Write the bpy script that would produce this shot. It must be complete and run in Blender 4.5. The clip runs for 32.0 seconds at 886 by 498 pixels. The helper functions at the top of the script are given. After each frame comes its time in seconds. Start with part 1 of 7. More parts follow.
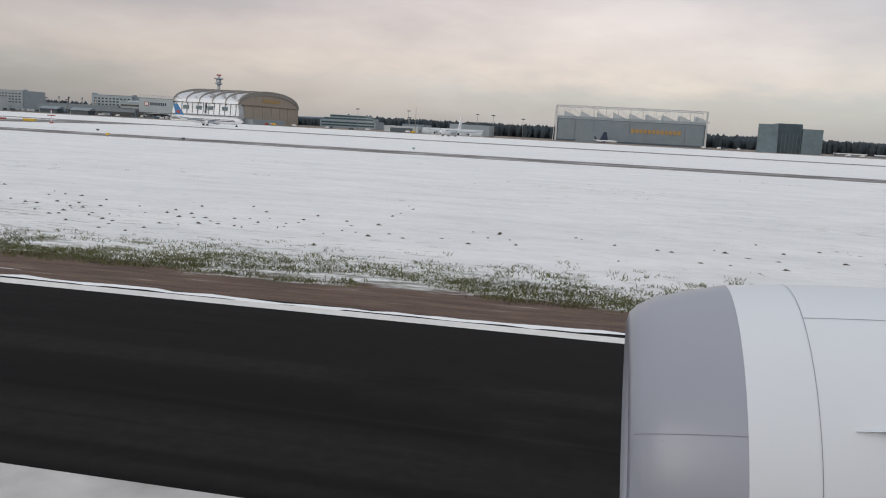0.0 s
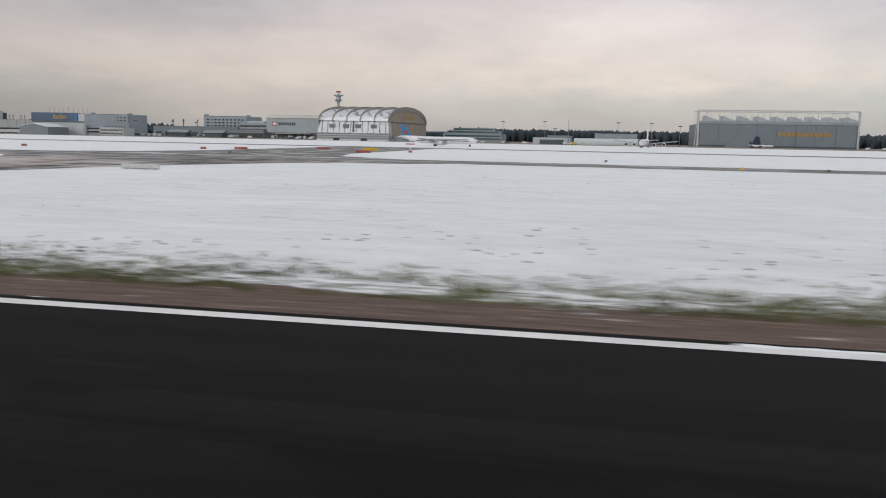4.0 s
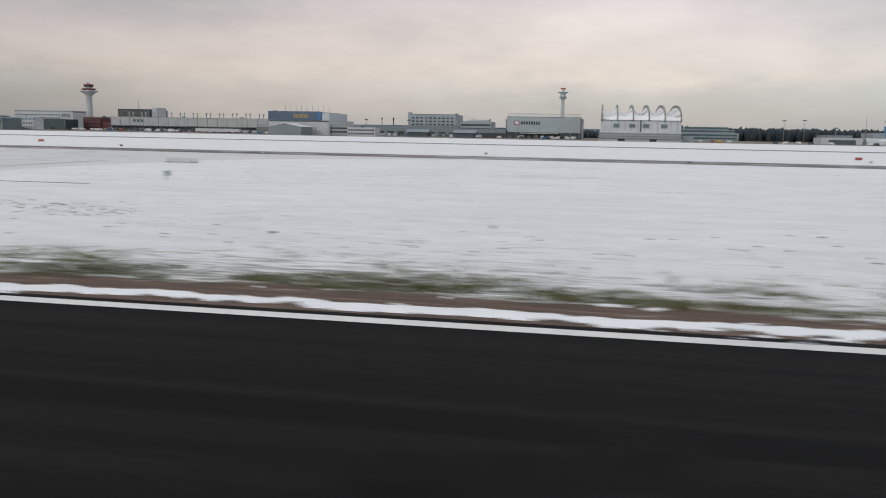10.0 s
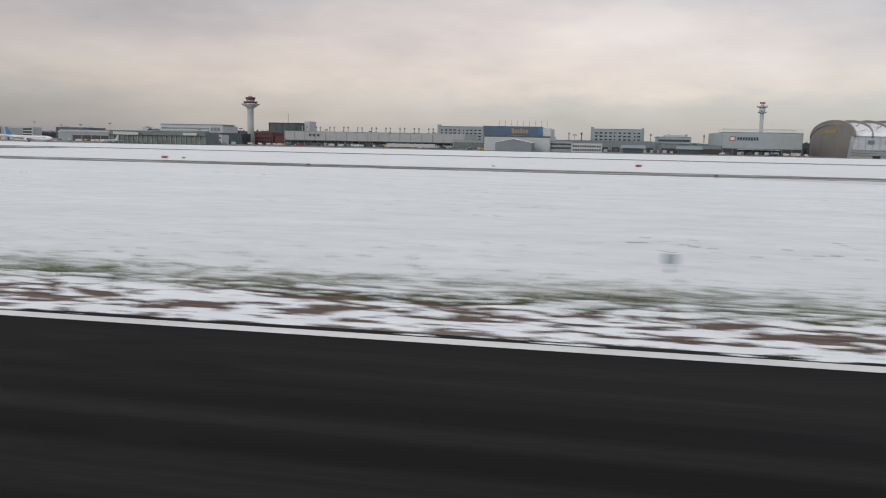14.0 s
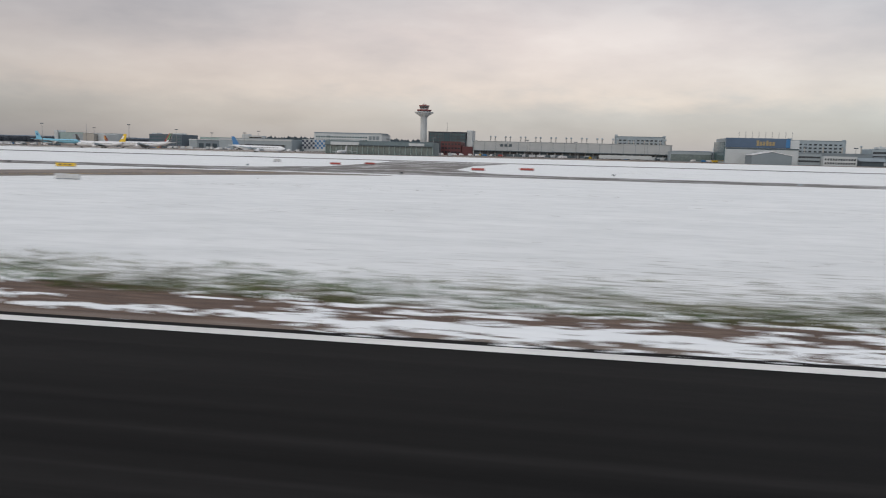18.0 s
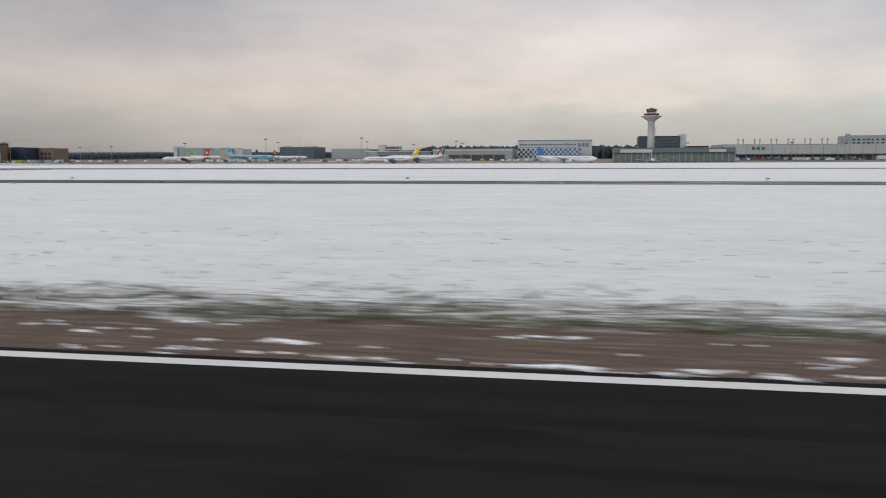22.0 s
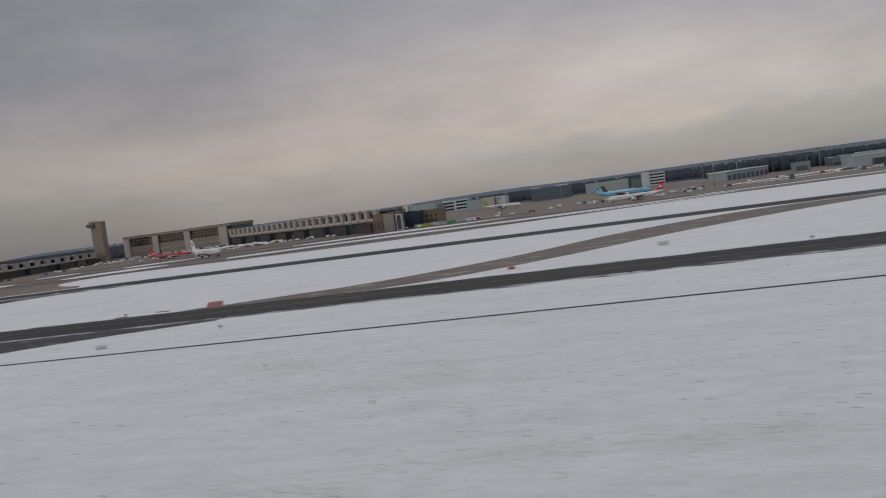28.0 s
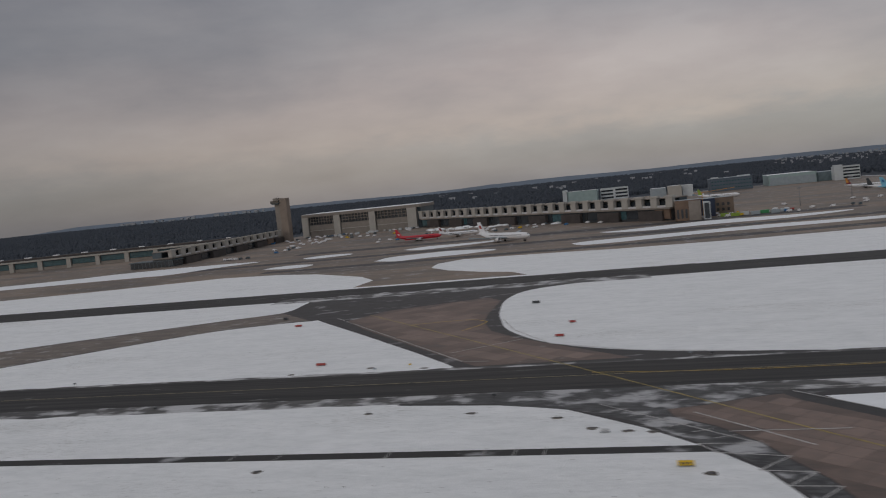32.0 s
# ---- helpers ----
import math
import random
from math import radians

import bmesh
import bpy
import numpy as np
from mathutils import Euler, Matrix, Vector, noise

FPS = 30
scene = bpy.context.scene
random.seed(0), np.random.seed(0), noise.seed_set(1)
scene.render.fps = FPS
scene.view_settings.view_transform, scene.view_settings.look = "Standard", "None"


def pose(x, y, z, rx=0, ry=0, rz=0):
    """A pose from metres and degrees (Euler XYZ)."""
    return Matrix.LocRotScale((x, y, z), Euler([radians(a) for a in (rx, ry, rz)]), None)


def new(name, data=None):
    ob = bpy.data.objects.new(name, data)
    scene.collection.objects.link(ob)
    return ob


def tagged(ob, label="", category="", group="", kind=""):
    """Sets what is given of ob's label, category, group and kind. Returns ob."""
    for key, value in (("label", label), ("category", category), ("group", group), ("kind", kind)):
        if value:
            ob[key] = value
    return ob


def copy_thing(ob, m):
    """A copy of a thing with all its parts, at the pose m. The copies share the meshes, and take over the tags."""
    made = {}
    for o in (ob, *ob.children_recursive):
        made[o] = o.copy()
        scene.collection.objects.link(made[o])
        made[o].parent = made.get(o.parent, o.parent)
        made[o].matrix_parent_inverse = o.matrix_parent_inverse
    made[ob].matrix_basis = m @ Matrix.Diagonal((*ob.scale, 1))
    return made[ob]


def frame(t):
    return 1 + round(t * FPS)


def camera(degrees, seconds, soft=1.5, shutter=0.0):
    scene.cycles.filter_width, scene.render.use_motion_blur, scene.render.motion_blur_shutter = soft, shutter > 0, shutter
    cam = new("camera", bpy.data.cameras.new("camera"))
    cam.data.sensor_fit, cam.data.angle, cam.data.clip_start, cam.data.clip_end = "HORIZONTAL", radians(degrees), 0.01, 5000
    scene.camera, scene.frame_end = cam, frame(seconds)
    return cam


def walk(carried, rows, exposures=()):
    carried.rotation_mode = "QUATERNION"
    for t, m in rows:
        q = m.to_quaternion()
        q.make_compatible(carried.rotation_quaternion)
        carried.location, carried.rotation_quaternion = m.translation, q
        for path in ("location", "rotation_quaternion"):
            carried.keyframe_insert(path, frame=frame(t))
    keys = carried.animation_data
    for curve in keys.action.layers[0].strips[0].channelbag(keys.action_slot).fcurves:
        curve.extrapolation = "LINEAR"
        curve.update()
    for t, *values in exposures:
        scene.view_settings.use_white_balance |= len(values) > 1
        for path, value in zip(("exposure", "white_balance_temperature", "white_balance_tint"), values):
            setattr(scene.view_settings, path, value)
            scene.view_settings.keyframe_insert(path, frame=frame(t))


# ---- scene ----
cam = camera(56.07, 32.0, soft=1.05, shutter=0.4)
PATH = [
    (0.0, pose(-53.281, 0.021, 3.337, 81.720, -3.046, 11.342)),
    (0.034, pose(-53.281, 0.021, 3.337, 81.720, -3.046, 11.342)),
    (0.1, pose(-54.96, 0.019, 3.336, 81.750, -2.990, 11.328)),
    (0.2, pose(-56.65, 0.017, 3.335, 81.780, -2.930, 11.313)),
    (0.5, pose(-61.796, 0.011, 3.333, 81.875, -2.758, 11.268)),
    (1.0, pose(-70.469, 0.004, 3.325, 82.095, -2.626, 11.078)),
    (1.5, pose(-79.369, -0.001, 3.332, 82.353, -2.430, 11.185)),
    (2.0, pose(-88.526, -0.005, 3.332, 82.162, -2.170, 11.237)),
    (2.5, pose(-97.955, -0.010, 3.330, 82.249, -1.919, 11.440)),
    (4.5, pose(-138.843, -0.016, 3.336, 82.201, -0.784, 11.697)),
    (5.0, pose(-150.036, -0.037, 3.333, 82.160, -0.566, 11.659)),
    (5.5, pose(-161.539, -0.054, 3.321, 82.070, -0.508, 11.799)),
    (6.0, pose(-173.264, -0.058, 3.308, 82.067, -0.557, 11.724)),
    (6.5, pose(-185.136, -0.039, 3.328, 82.246, -0.486, 11.660)),
    (7.0, pose(-197.111, -0.018, 3.332, 82.258, -0.456, 11.568)),
    (7.5, pose(-209.233, -0.013, 3.343, 82.469, -0.246, 11.701)),
    (8.0, pose(-221.448, -0.025, 3.334, 82.588, 0.046, 11.769)),
    (8.5, pose(-233.757, -0.047, 3.329, 82.502, -0.106, 11.841)),
    (9.0, pose(-246.176, -0.064, 3.291, 82.209, -0.852, 11.936)),
    (9.5, pose(-258.720, -0.047, 3.329, 82.053, -0.844, 11.440)),
    (10.0, pose(-271.373, -0.025, 3.333, 81.900, -1.004, 10.846)),
    (10.5, pose(-284.143, -0.008, 3.332, 81.949, -1.103, 10.248)),
    (11.0, pose(-297.082, 0.006, 3.329, 81.988, -1.212, 10.055)),
    (11.5, pose(-310.266, 0.020, 3.360, 82.131, -1.223, 9.816)),
    (12.0, pose(-323.764, 0.031, 3.384, 82.298, -1.128, 10.052)),
    (12.5, pose(-337.501, 0.037, 3.395, 82.291, -1.125, 10.528)),
    (13.0, pose(-351.339, 0.036, 3.420, 82.527, -1.454, 10.766)),
    (13.5, pose(-365.292, 0.020, 3.409, 82.514, -1.551, 11.036)),
    (14.0, pose(-379.374, 0.004, 3.411, 82.691, -1.122, 10.983)),
    (14.5, pose(-393.576, -0.010, 3.412, 82.783, -1.108, 11.008)),
    (16.5, pose(-451.444, -0.013, 3.353, 82.927, -0.948, 10.336)),
    (17.0, pose(-466.179, -0.002, 3.332, 82.989, -1.331, 10.118)),
    (17.5, pose(-481.065, 0.014, 3.352, 83.236, -1.594, 9.891)),
    (18.0, pose(-496.144, 0.034, 3.362, 83.138, -1.393, 10.132)),
    (18.5, pose(-511.444, 0.058, 3.356, 83.348, -0.815, 10.148)),
    (19.0, pose(-526.987, 0.074, 3.364, 83.313, -0.654, 10.131)),
    (19.5, pose(-542.760, 0.059, 3.331, 83.292, -0.405, 10.243)),
    (20.0, pose(-558.748, 0.033, 3.364, 83.133, -0.140, 10.245)),
    (20.5, pose(-574.904, 0.014, 3.400, 83.080, -0.120, 10.343)),
    (21.0, pose(-591.280, 0.003, 3.482, 83.321, -1.102, 10.288)),
    (21.5, pose(-607.902, -0.000, 3.603, 83.591, -1.128, 10.430)),
    (22.0, pose(-624.768, 0.001, 3.752, 83.501, 0.235, 10.430)),
    (22.5, pose(-641.840, 0.003, 3.943, 83.920, 1.443, 10.494)),
    (23.0, pose(-659.065, 0.004, 4.264, 83.825, 2.386, 10.551)),
    (23.5, pose(-676.367, 0.001, 4.615, 83.906, 2.980, 10.713)),
    (24.0, pose(-693.663, 0.004, 5.043, 83.932, 3.592, 10.615)),
    (24.5, pose(-710.891, 0.022, 5.609, 84.219, 4.125, 10.552)),
    (26.5, pose(-778.995, 0.144, 7.212, 87.052, 6.097, 11.560)),
    (27.0, pose(-796.125, 0.226, 8.468, 87.565, 6.355, 11.993)),
    (27.5, pose(-813.307, 0.313, 9.965, 86.984, 7.356, 12.603)),
    (28.0, pose(-830.505, 0.406, 11.581, 86.701, 7.782, 12.860)),
    (28.5, pose(-847.693, 0.502, 13.251, 86.775, 7.920, 13.223)),
    (29.0, pose(-864.871, 0.602, 15.036, 87.212, 7.401, 13.564)),
    (29.5, pose(-882.115, 0.700, 16.929, 87.411, 7.336, 13.686)),
    (30.0, pose(-899.499, 0.789, 18.822, 87.487, 6.664, 13.696)),
    (30.5, pose(-917.046, 0.869, 20.669, 87.973, 6.496, 13.680)),
    (31.0, pose(-934.753, 0.939, 22.484, 87.847, 6.230, 13.992)),
    (31.5, pose(-952.584, 1.007, 24.313, 86.742, 6.775, 13.940)),
    (32.0, pose(-970.529, 1.075, 26.176, 85.895, 5.907, 13.884)),
]
EXPOSURES = [(0.0, 0.08, 6440, 11.6), (21.0, 0.08, 6440, 11.6), (24.0, -0.10, 6440, 12.0), (26.5, -0.40, 6440, 12.8), (29.0, -0.67, 6440, 13.3), (30.0, -0.80, 6440, 13.6), (31.0, -0.70, 6440, 13.4), (32.0, -0.76, 6440, 13.4)]
walk(cam, PATH, EXPOSURES)
import itertools
from mathutils.geometry import tessellate_polygon

# ---- world and light: thin winter overcast ----
sky = bpy.data.worlds.new("overcast_sky")
scene.world = sky
sky.use_nodes = True
nt = sky.node_tree
nodes, links = nt.nodes, nt.links


def node(tree, kind, **inputs):
    n = tree.nodes.new(kind)
    for key, value in inputs.items():
        n.inputs[int(key[1:]) if key[0] == "i" and key[1:].isdigit() else key].default_value = value
    return n


def math_node(tree, op, a, b=None, clamp=False):
    n = tree.nodes.new("ShaderNodeMath")
    n.operation, n.use_clamp = op, clamp
    for i, v in enumerate((a, b)):
        if v is None:
            continue
        if isinstance(v, (int, float)):
            n.inputs[i].default_value = v
        else:
            tree.links.new(v, n.inputs[i])
    return n.outputs[0]


def ramp_node(tree, fac, stops):
    n = tree.nodes.new("ShaderNodeValToRGB")
    while len(n.color_ramp.elements) < len(stops):
        n.color_ramp.elements.new(0.5)
    for e, (p, c) in zip(n.color_ramp.elements, stops):
        e.position, e.color = p, (*c, 1) if len(c) == 3 else c
    tree.links.new(fac, n.inputs[0])
    return n.outputs[0]


def mix_node(tree, fac, a, b, mode="MIX"):
    n = tree.nodes.new("ShaderNodeMix")
    n.data_type, n.blend_type = "RGBA", mode
    for sock, v in ((n.inputs[0], fac), (n.inputs[6], a), (n.inputs[7], b)):
        if isinstance(v, (int, float)):
            sock.default_value = v
        elif isinstance(v, tuple):
            sock.default_value = (*v, 1)
        else:
            tree.links.new(v, sock)
    return n.outputs[2]


def noise_node(tree, vector, scale, detail=4, rough=0.55):
    n = node(tree, "ShaderNodeTexNoise", Scale=scale, Detail=detail, Roughness=rough)
    tree.links.new(vector, n.inputs["Vector"])
    return n.outputs["Fac"]


SUN_AZIMUTH, SUN_HEIGHT = radians(215), radians(24)
nish = nodes.new("ShaderNodeTexSky")
nish.sky_type, nish.sun_disc = "NISHITA", False
nish.sun_elevation, nish.sun_rotation = SUN_HEIGHT, SUN_AZIMUTH
coords = nodes.new("ShaderNodeTexCoord")
sep = nodes.new("ShaderNodeSeparateXYZ")
links.new(coords.outputs["Generated"], sep.inputs[0])
up = math_node(nt, "MAXIMUM", sep.outputs[2], 0.0)
layers = nodes.new("ShaderNodeMapping")
layers.inputs["Scale"].default_value = (1.3, 1.3, 4.2)
links.new(coords.outputs["Generated"], layers.inputs[0])
wisps = noise_node(nt, layers.outputs[0], 7.0, 6, 0.58)
cloud = math_node(nt, "ADD", math_node(nt, "MULTIPLY", noise_node(nt, layers.outputs[0], 2.6, 6, 0.52), 0.72), math_node(nt, "MULTIPLY", wisps, 0.28))
veil = noise_node(nt, layers.outputs[0], 1.1, 4, 0.5)
side = math_node(nt, "ADD", math_node(nt, "MULTIPLY", sep.outputs[0], 0.5), 0.5)
grey = ramp_node(nt, cloud, [(0.36, (0.355, 0.344, 0.347)), (0.50, (0.456, 0.438, 0.437)), (0.63, (0.552, 0.523, 0.511))])
glow = ramp_node(nt, cloud, [(0.36, (0.515, 0.420, 0.385)), (0.50, (0.625, 0.508, 0.452)), (0.63, (0.705, 0.590, 0.525))])
band = ramp_node(nt, up, [(0.0, (0.62, 0.62, 0.62)), (0.03, (0.74, 0.74, 0.74)), (0.060, (1.0, 1.0, 1.0)), (0.095, (0.90, 0.90, 0.90)), (0.14, (0.62, 0.62, 0.62)), (0.20, (0.22, 0.22, 0.22)), (0.30, (0.0, 0.0, 0.0))])
warm = math_node(nt, "ADD", band, math_node(nt, "MULTIPLY", math_node(nt, "SUBTRACT", veil, 0.5), 1.9), True)
base = mix_node(nt, warm, grey, glow)
bright = ramp_node(nt, up, [(0.0, (0.73, 0.75, 0.78)), (0.03, (0.77, 0.785, 0.80)), (0.06, (0.92, 0.92, 0.92)), (0.10, (0.97, 0.97, 0.97)), (0.13, (0.95, 0.95, 0.95)), (0.20, (0.76, 0.77, 0.77)), (0.35, (0.88, 0.92, 0.93)), (0.6, (1.36, 1.44, 1.45)), (1.0, (1.66, 1.76, 1.78))])
bank = ramp_node(nt, side, [(0.0, (0.90, 0.90, 0.90)), (0.17, (0.67, 0.67, 0.68)), (0.25, (0.80, 0.795, 0.795)), (0.34, (0.95, 0.945, 0.935)), (0.47, (1.04, 1.035, 1.02)), (0.58, (0.965, 0.98, 0.98)), (0.68, (0.82, 0.85, 0.86)), (0.85, (0.98, 0.98, 0.98)), (1.0, (1.0, 1.0, 1.0))])
toned = mix_node(nt, 1.0, mix_node(nt, 1.0, base, bright, "MULTIPLY"), bank, "MULTIPLY")
# a blue-grey bank of cloud low over the east
rim = math_node(nt, "ADD", up, math_node(nt, "MULTIPLY", math_node(nt, "SUBTRACT", wisps, 0.5), 0.075))
low = math_node(nt, "MULTIPLY", ramp_node(nt, rim, [(0.0, (0.9, 0.9, 0.9)), (0.045, (1, 1, 1)), (0.072, (0, 0, 0))]), ramp_node(nt, side, [(0.08, (1, 1, 1)), (0.20, (0.75, 0.75, 0.75)), (0.28, (0.50, 0.50, 0.50)), (0.38, (0.70, 0.70, 0.70)), (0.50, (1, 1, 1)), (0.70, (0.95, 0.95, 0.95))]))
toned = mix_node(nt, low, toned, mix_node(nt, 1.0, toned, (0.77, 0.86, 0.955), "MULTIPLY"))
thin = mix_node(nt, 0.03, toned, nish.outputs[0])
links.new(thin, nodes["Background"].inputs[0])
nodes["Background"].inputs[1].default_value = 1.0

sun = new("sun", bpy.data.lights.new("sun", "SUN"))
sun.data.energy, sun.data.angle, sun.data.color = 0.55, radians(30), (1.0, 0.95, 0.88)
sun.rotation_euler = (radians(90) - SUN_HEIGHT, 0, radians(180) - SUN_AZIMUTH)

# ---- materials ----


def principled(name):
    m = bpy.data.materials.new(name)
    m.use_nodes = True
    return m, m.node_tree, m.node_tree.nodes["Principled BSDF"]


def where(tree, stretch=(1, 1, 1)):
    g = tree.nodes.new("ShaderNodeNewGeometry")
    mp = tree.nodes.new("ShaderNodeMapping")
    mp.inputs["Scale"].default_value = stretch
    tree.links.new(g.outputs["Position"], mp.inputs[0])
    return mp.outputs[0]


def add_bump(tree, bsdf, height, strength, distance=0.02):
    b = node(tree, "ShaderNodeBump", Strength=strength, Distance=distance)
    tree.links.new(height, b.inputs["Height"])
    tree.links.new(b.outputs[0], bsdf.inputs["Normal"])


def mat(name, color, rough=0.6, metal=0.0, var=0.18, fine=2.5, coarse=0.25, bump=0.15, stretch=(1, 1, 1), per_piece=0.0):
    """A plain surface with grain and wear at two scales."""
    m, tree, bsdf = principled(name)
    p = where(tree, stretch)
    a, b = noise_node(tree, p, fine, 5), noise_node(tree, p, coarse, 3)
    s = math_node(tree, "ADD", math_node(tree, "MULTIPLY", a, 0.5), math_node(tree, "MULTIPLY", b, 0.5))
    if per_piece:
        info = tree.nodes.new("ShaderNodeObjectInfo")
        s = math_node(tree, "ADD", s, math_node(tree, "MULTIPLY", math_node(tree, "SUBTRACT", info.outputs["Random"], 0.5), per_piece))
    lo, hi = tuple(c * (1 - var) for c in color), tuple(min(1, c * (1 + var)) for c in color)
    col = ramp_node(tree, s, [(0.32, lo), (0.68, hi)])
    tree.links.new(col, bsdf.inputs["Base Color"])
    bsdf.inputs["Metallic"].default_value = metal
    r = ramp_node(tree, a, [(0.3, (rough * 0.85,) * 3), (0.7, (min(1, rough * 1.12),) * 3)])
    tree.links.new(r, bsdf.inputs["Roughness"])
    if bump:
        add_bump(tree, bsdf, a, bump)
    return m


def glass(name, color, rough=0.12):
    m, tree, bsdf = principled(name)
    n = noise_node(tree, where(tree), 0.6, 2)
    tree.links.new(ramp_node(tree, n, [(0.35, tuple(c * 0.7 for c in color)), (0.65, color)]), bsdf.inputs["Base Color"])
    bsdf.inputs["Roughness"].default_value = rough
    bsdf.inputs["Specular IOR Level"].default_value = 0.7
    return m


def ground_material():
    m, tree, bsdf = principled("snowy_grass")
    p = where(tree)
    s = tree.nodes.new("ShaderNodeSeparateXYZ")
    tree.links.new(p, s.inputs[0])
    # the verges lie alike on both sides of the runway, whose middle is at y = -1.5
    y = math_node(tree, "SUBTRACT", math_node(tree, "ABSOLUTE", math_node(tree, "ADD", s.outputs[1], 1.5)), 1.5)
    wob = noise_node(tree, where(tree, (0.16, 0.5, 1)), 1.0, 5, 0.62)
    west = math_node(tree, "DIVIDE", math_node(tree, "ADD", s.outputs[0], 596.0), -10.0, True)
    mid = math_node(tree, "DIVIDE", math_node(tree, "ADD", s.outputs[0], 352.0), -12.0, True)
    grit = math_node(tree, "DIVIDE", math_node(tree, "SUBTRACT", 14.8, y), 0.25, True)
    y = math_node(tree, "SUBTRACT", y, math_node(tree, "ADD", 0.5, math_node(tree, "ADD", math_node(tree, "MULTIPLY", west, 0.3), math_node(tree, "MULTIPLY", mid, 1.2))))
    d = math_node(tree, "ADD", y, math_node(tree, "MULTIPLY", math_node(tree, "SUBTRACT", wob, 0.5), 5.0))
    soil = ramp_node(tree, math_node(tree, "DIVIDE", math_node(tree, "SUBTRACT", d, 13.0), 6.0, True), [(0.47, (1, 1, 1)), (0.53, (0, 0, 0))])
    # bare grass: a speckled belt by the runway, thin scattered tufts further out
    clump = noise_node(tree, where(tree, (0.55, 2.0, 1)), 1.5, 8, 0.75)
    broad = noise_node(tree, where(tree, (0.03, 0.07, 1)), 1.0, 4)
    near = ramp_node(tree, math_node(tree, "DIVIDE", math_node(tree, "SUBTRACT", y, 14.0), 20.0, True), [(0.0, (0.20, 0.20, 0.20)), (0.14, (0.165, 0.165, 0.165)), (0.24, (0.09, 0.09, 0.09)), (0.36, (0.02, 0.02, 0.02)), (0.6, (0.0, 0.0, 0.0))])
    level = math_node(tree, "ADD", math_node(tree, "ADD", clump, near), math_node(tree, "MULTIPLY", math_node(tree, "SUBTRACT", broad, 0.5), 0.34))
    grass = ramp_node(tree, level, [(0.60, (0, 0, 0)), (0.76, (0.92, 0.92, 0.92))])
    grain = noise_node(tree, p, 1.8, 6, 0.6)
    drift = noise_node(tree, where(tree, (0.10, 0.28, 1)), 1.0, 6, 0.65)
    snow_c = mix_node(tree, ramp_node(tree, drift, [(0.36, (0, 0, 0)), (0.64, (1, 1, 1))]), (0.845, 0.860, 0.865), (0.93, 0.94, 0.945))
    snow_c = mix_node(tree, 0.5, snow_c, ramp_node(tree, grain, [(0.3, (0.88, 0.88, 0.89)), (0.7, (1.0, 1.0, 1.0))]), "MULTIPLY")
    pock = noise_node(tree, where(tree, (0.35, 0.8, 1)), 1.0, 8, 0.7)
    snow_c = mix_node(tree, 1.0, snow_c, ramp_node(tree, pock, [(0.34, (0.90, 0.905, 0.905)), (0.56, (1.0, 1.0, 1.0))]), "MULTIPLY")
    # single blades and clods showing through all over the field
    fleck = noise_node(tree, where(tree, (1.3, 1.9, 1)), 2.6, 8, 0.8)
    # the middle stretch lies under deeper, cleaner snow
    deep = math_node(tree, "MULTIPLY", math_node(tree, "DIVIDE", math_node(tree, "ADD", s.outputs[0], 352.0), -30.0, True), math_node(tree, "DIVIDE", math_node(tree, "ADD", s.outputs[0], 640.0), 40.0, True))
    sparse = math_node(tree, "ADD", fleck, math_node(tree, "ADD", math_node(tree, "MULTIPLY", math_node(tree, "SUBTRACT", broad, 0.5), 0.45), math_node(tree, "SUBTRACT", math_node(tree, "MULTIPLY", west, 0.035), math_node(tree, "MULTIPLY", deep, 0.07))))
    snow_c = mix_node(tree, ramp_node(tree, sparse, [(0.64, (0, 0, 0)), (0.76, (0.75, 0.75, 0.75))]), snow_c, (0.24, 0.23, 0.19))
    grass_c = ramp_node(tree, noise_node(tree, where(tree, (0.6, 2.0, 1)), 2.0, 5), [(0.35, (0.065, 0.068, 0.034)), (0.55, (0.13, 0.125, 0.075)), (0.70, (0.30, 0.29, 0.25))])
    soil_c = ramp_node(tree, noise_node(tree, where(tree, (0.35, 2.4, 1)), 1.6, 7), [(0.3, (0.068, 0.040, 0.028)), (0.52, (0.120, 0.072, 0.050)), (0.64, (0.175, 0.115, 0.084)), (0.74, (0.44, 0.43, 0.42))])
    # sandy grit washed off the runway lies along its edge
    soil_c = mix_node(tree, math_node(tree, "MULTIPLY", grit, math_node(tree, "MULTIPLY", math_node(tree, "SUBTRACT", mid, west), 0.5)), soil_c, (0.25, 0.205, 0.17))
    c = mix_node(tree, grass, snow_c, grass_c)
    c = mix_node(tree, soil, c, soil_c)
    tree.links.new(c, bsdf.inputs["Base Color"])
    bsdf.inputs["Roughness"].default_value = 0.75
    add_bump(tree, bsdf, math_node(tree, "ADD", math_node(tree, "ADD", grain, drift), math_node(tree, "MULTIPLY", clump, 1.5)), 0.6, 0.14)
    return m


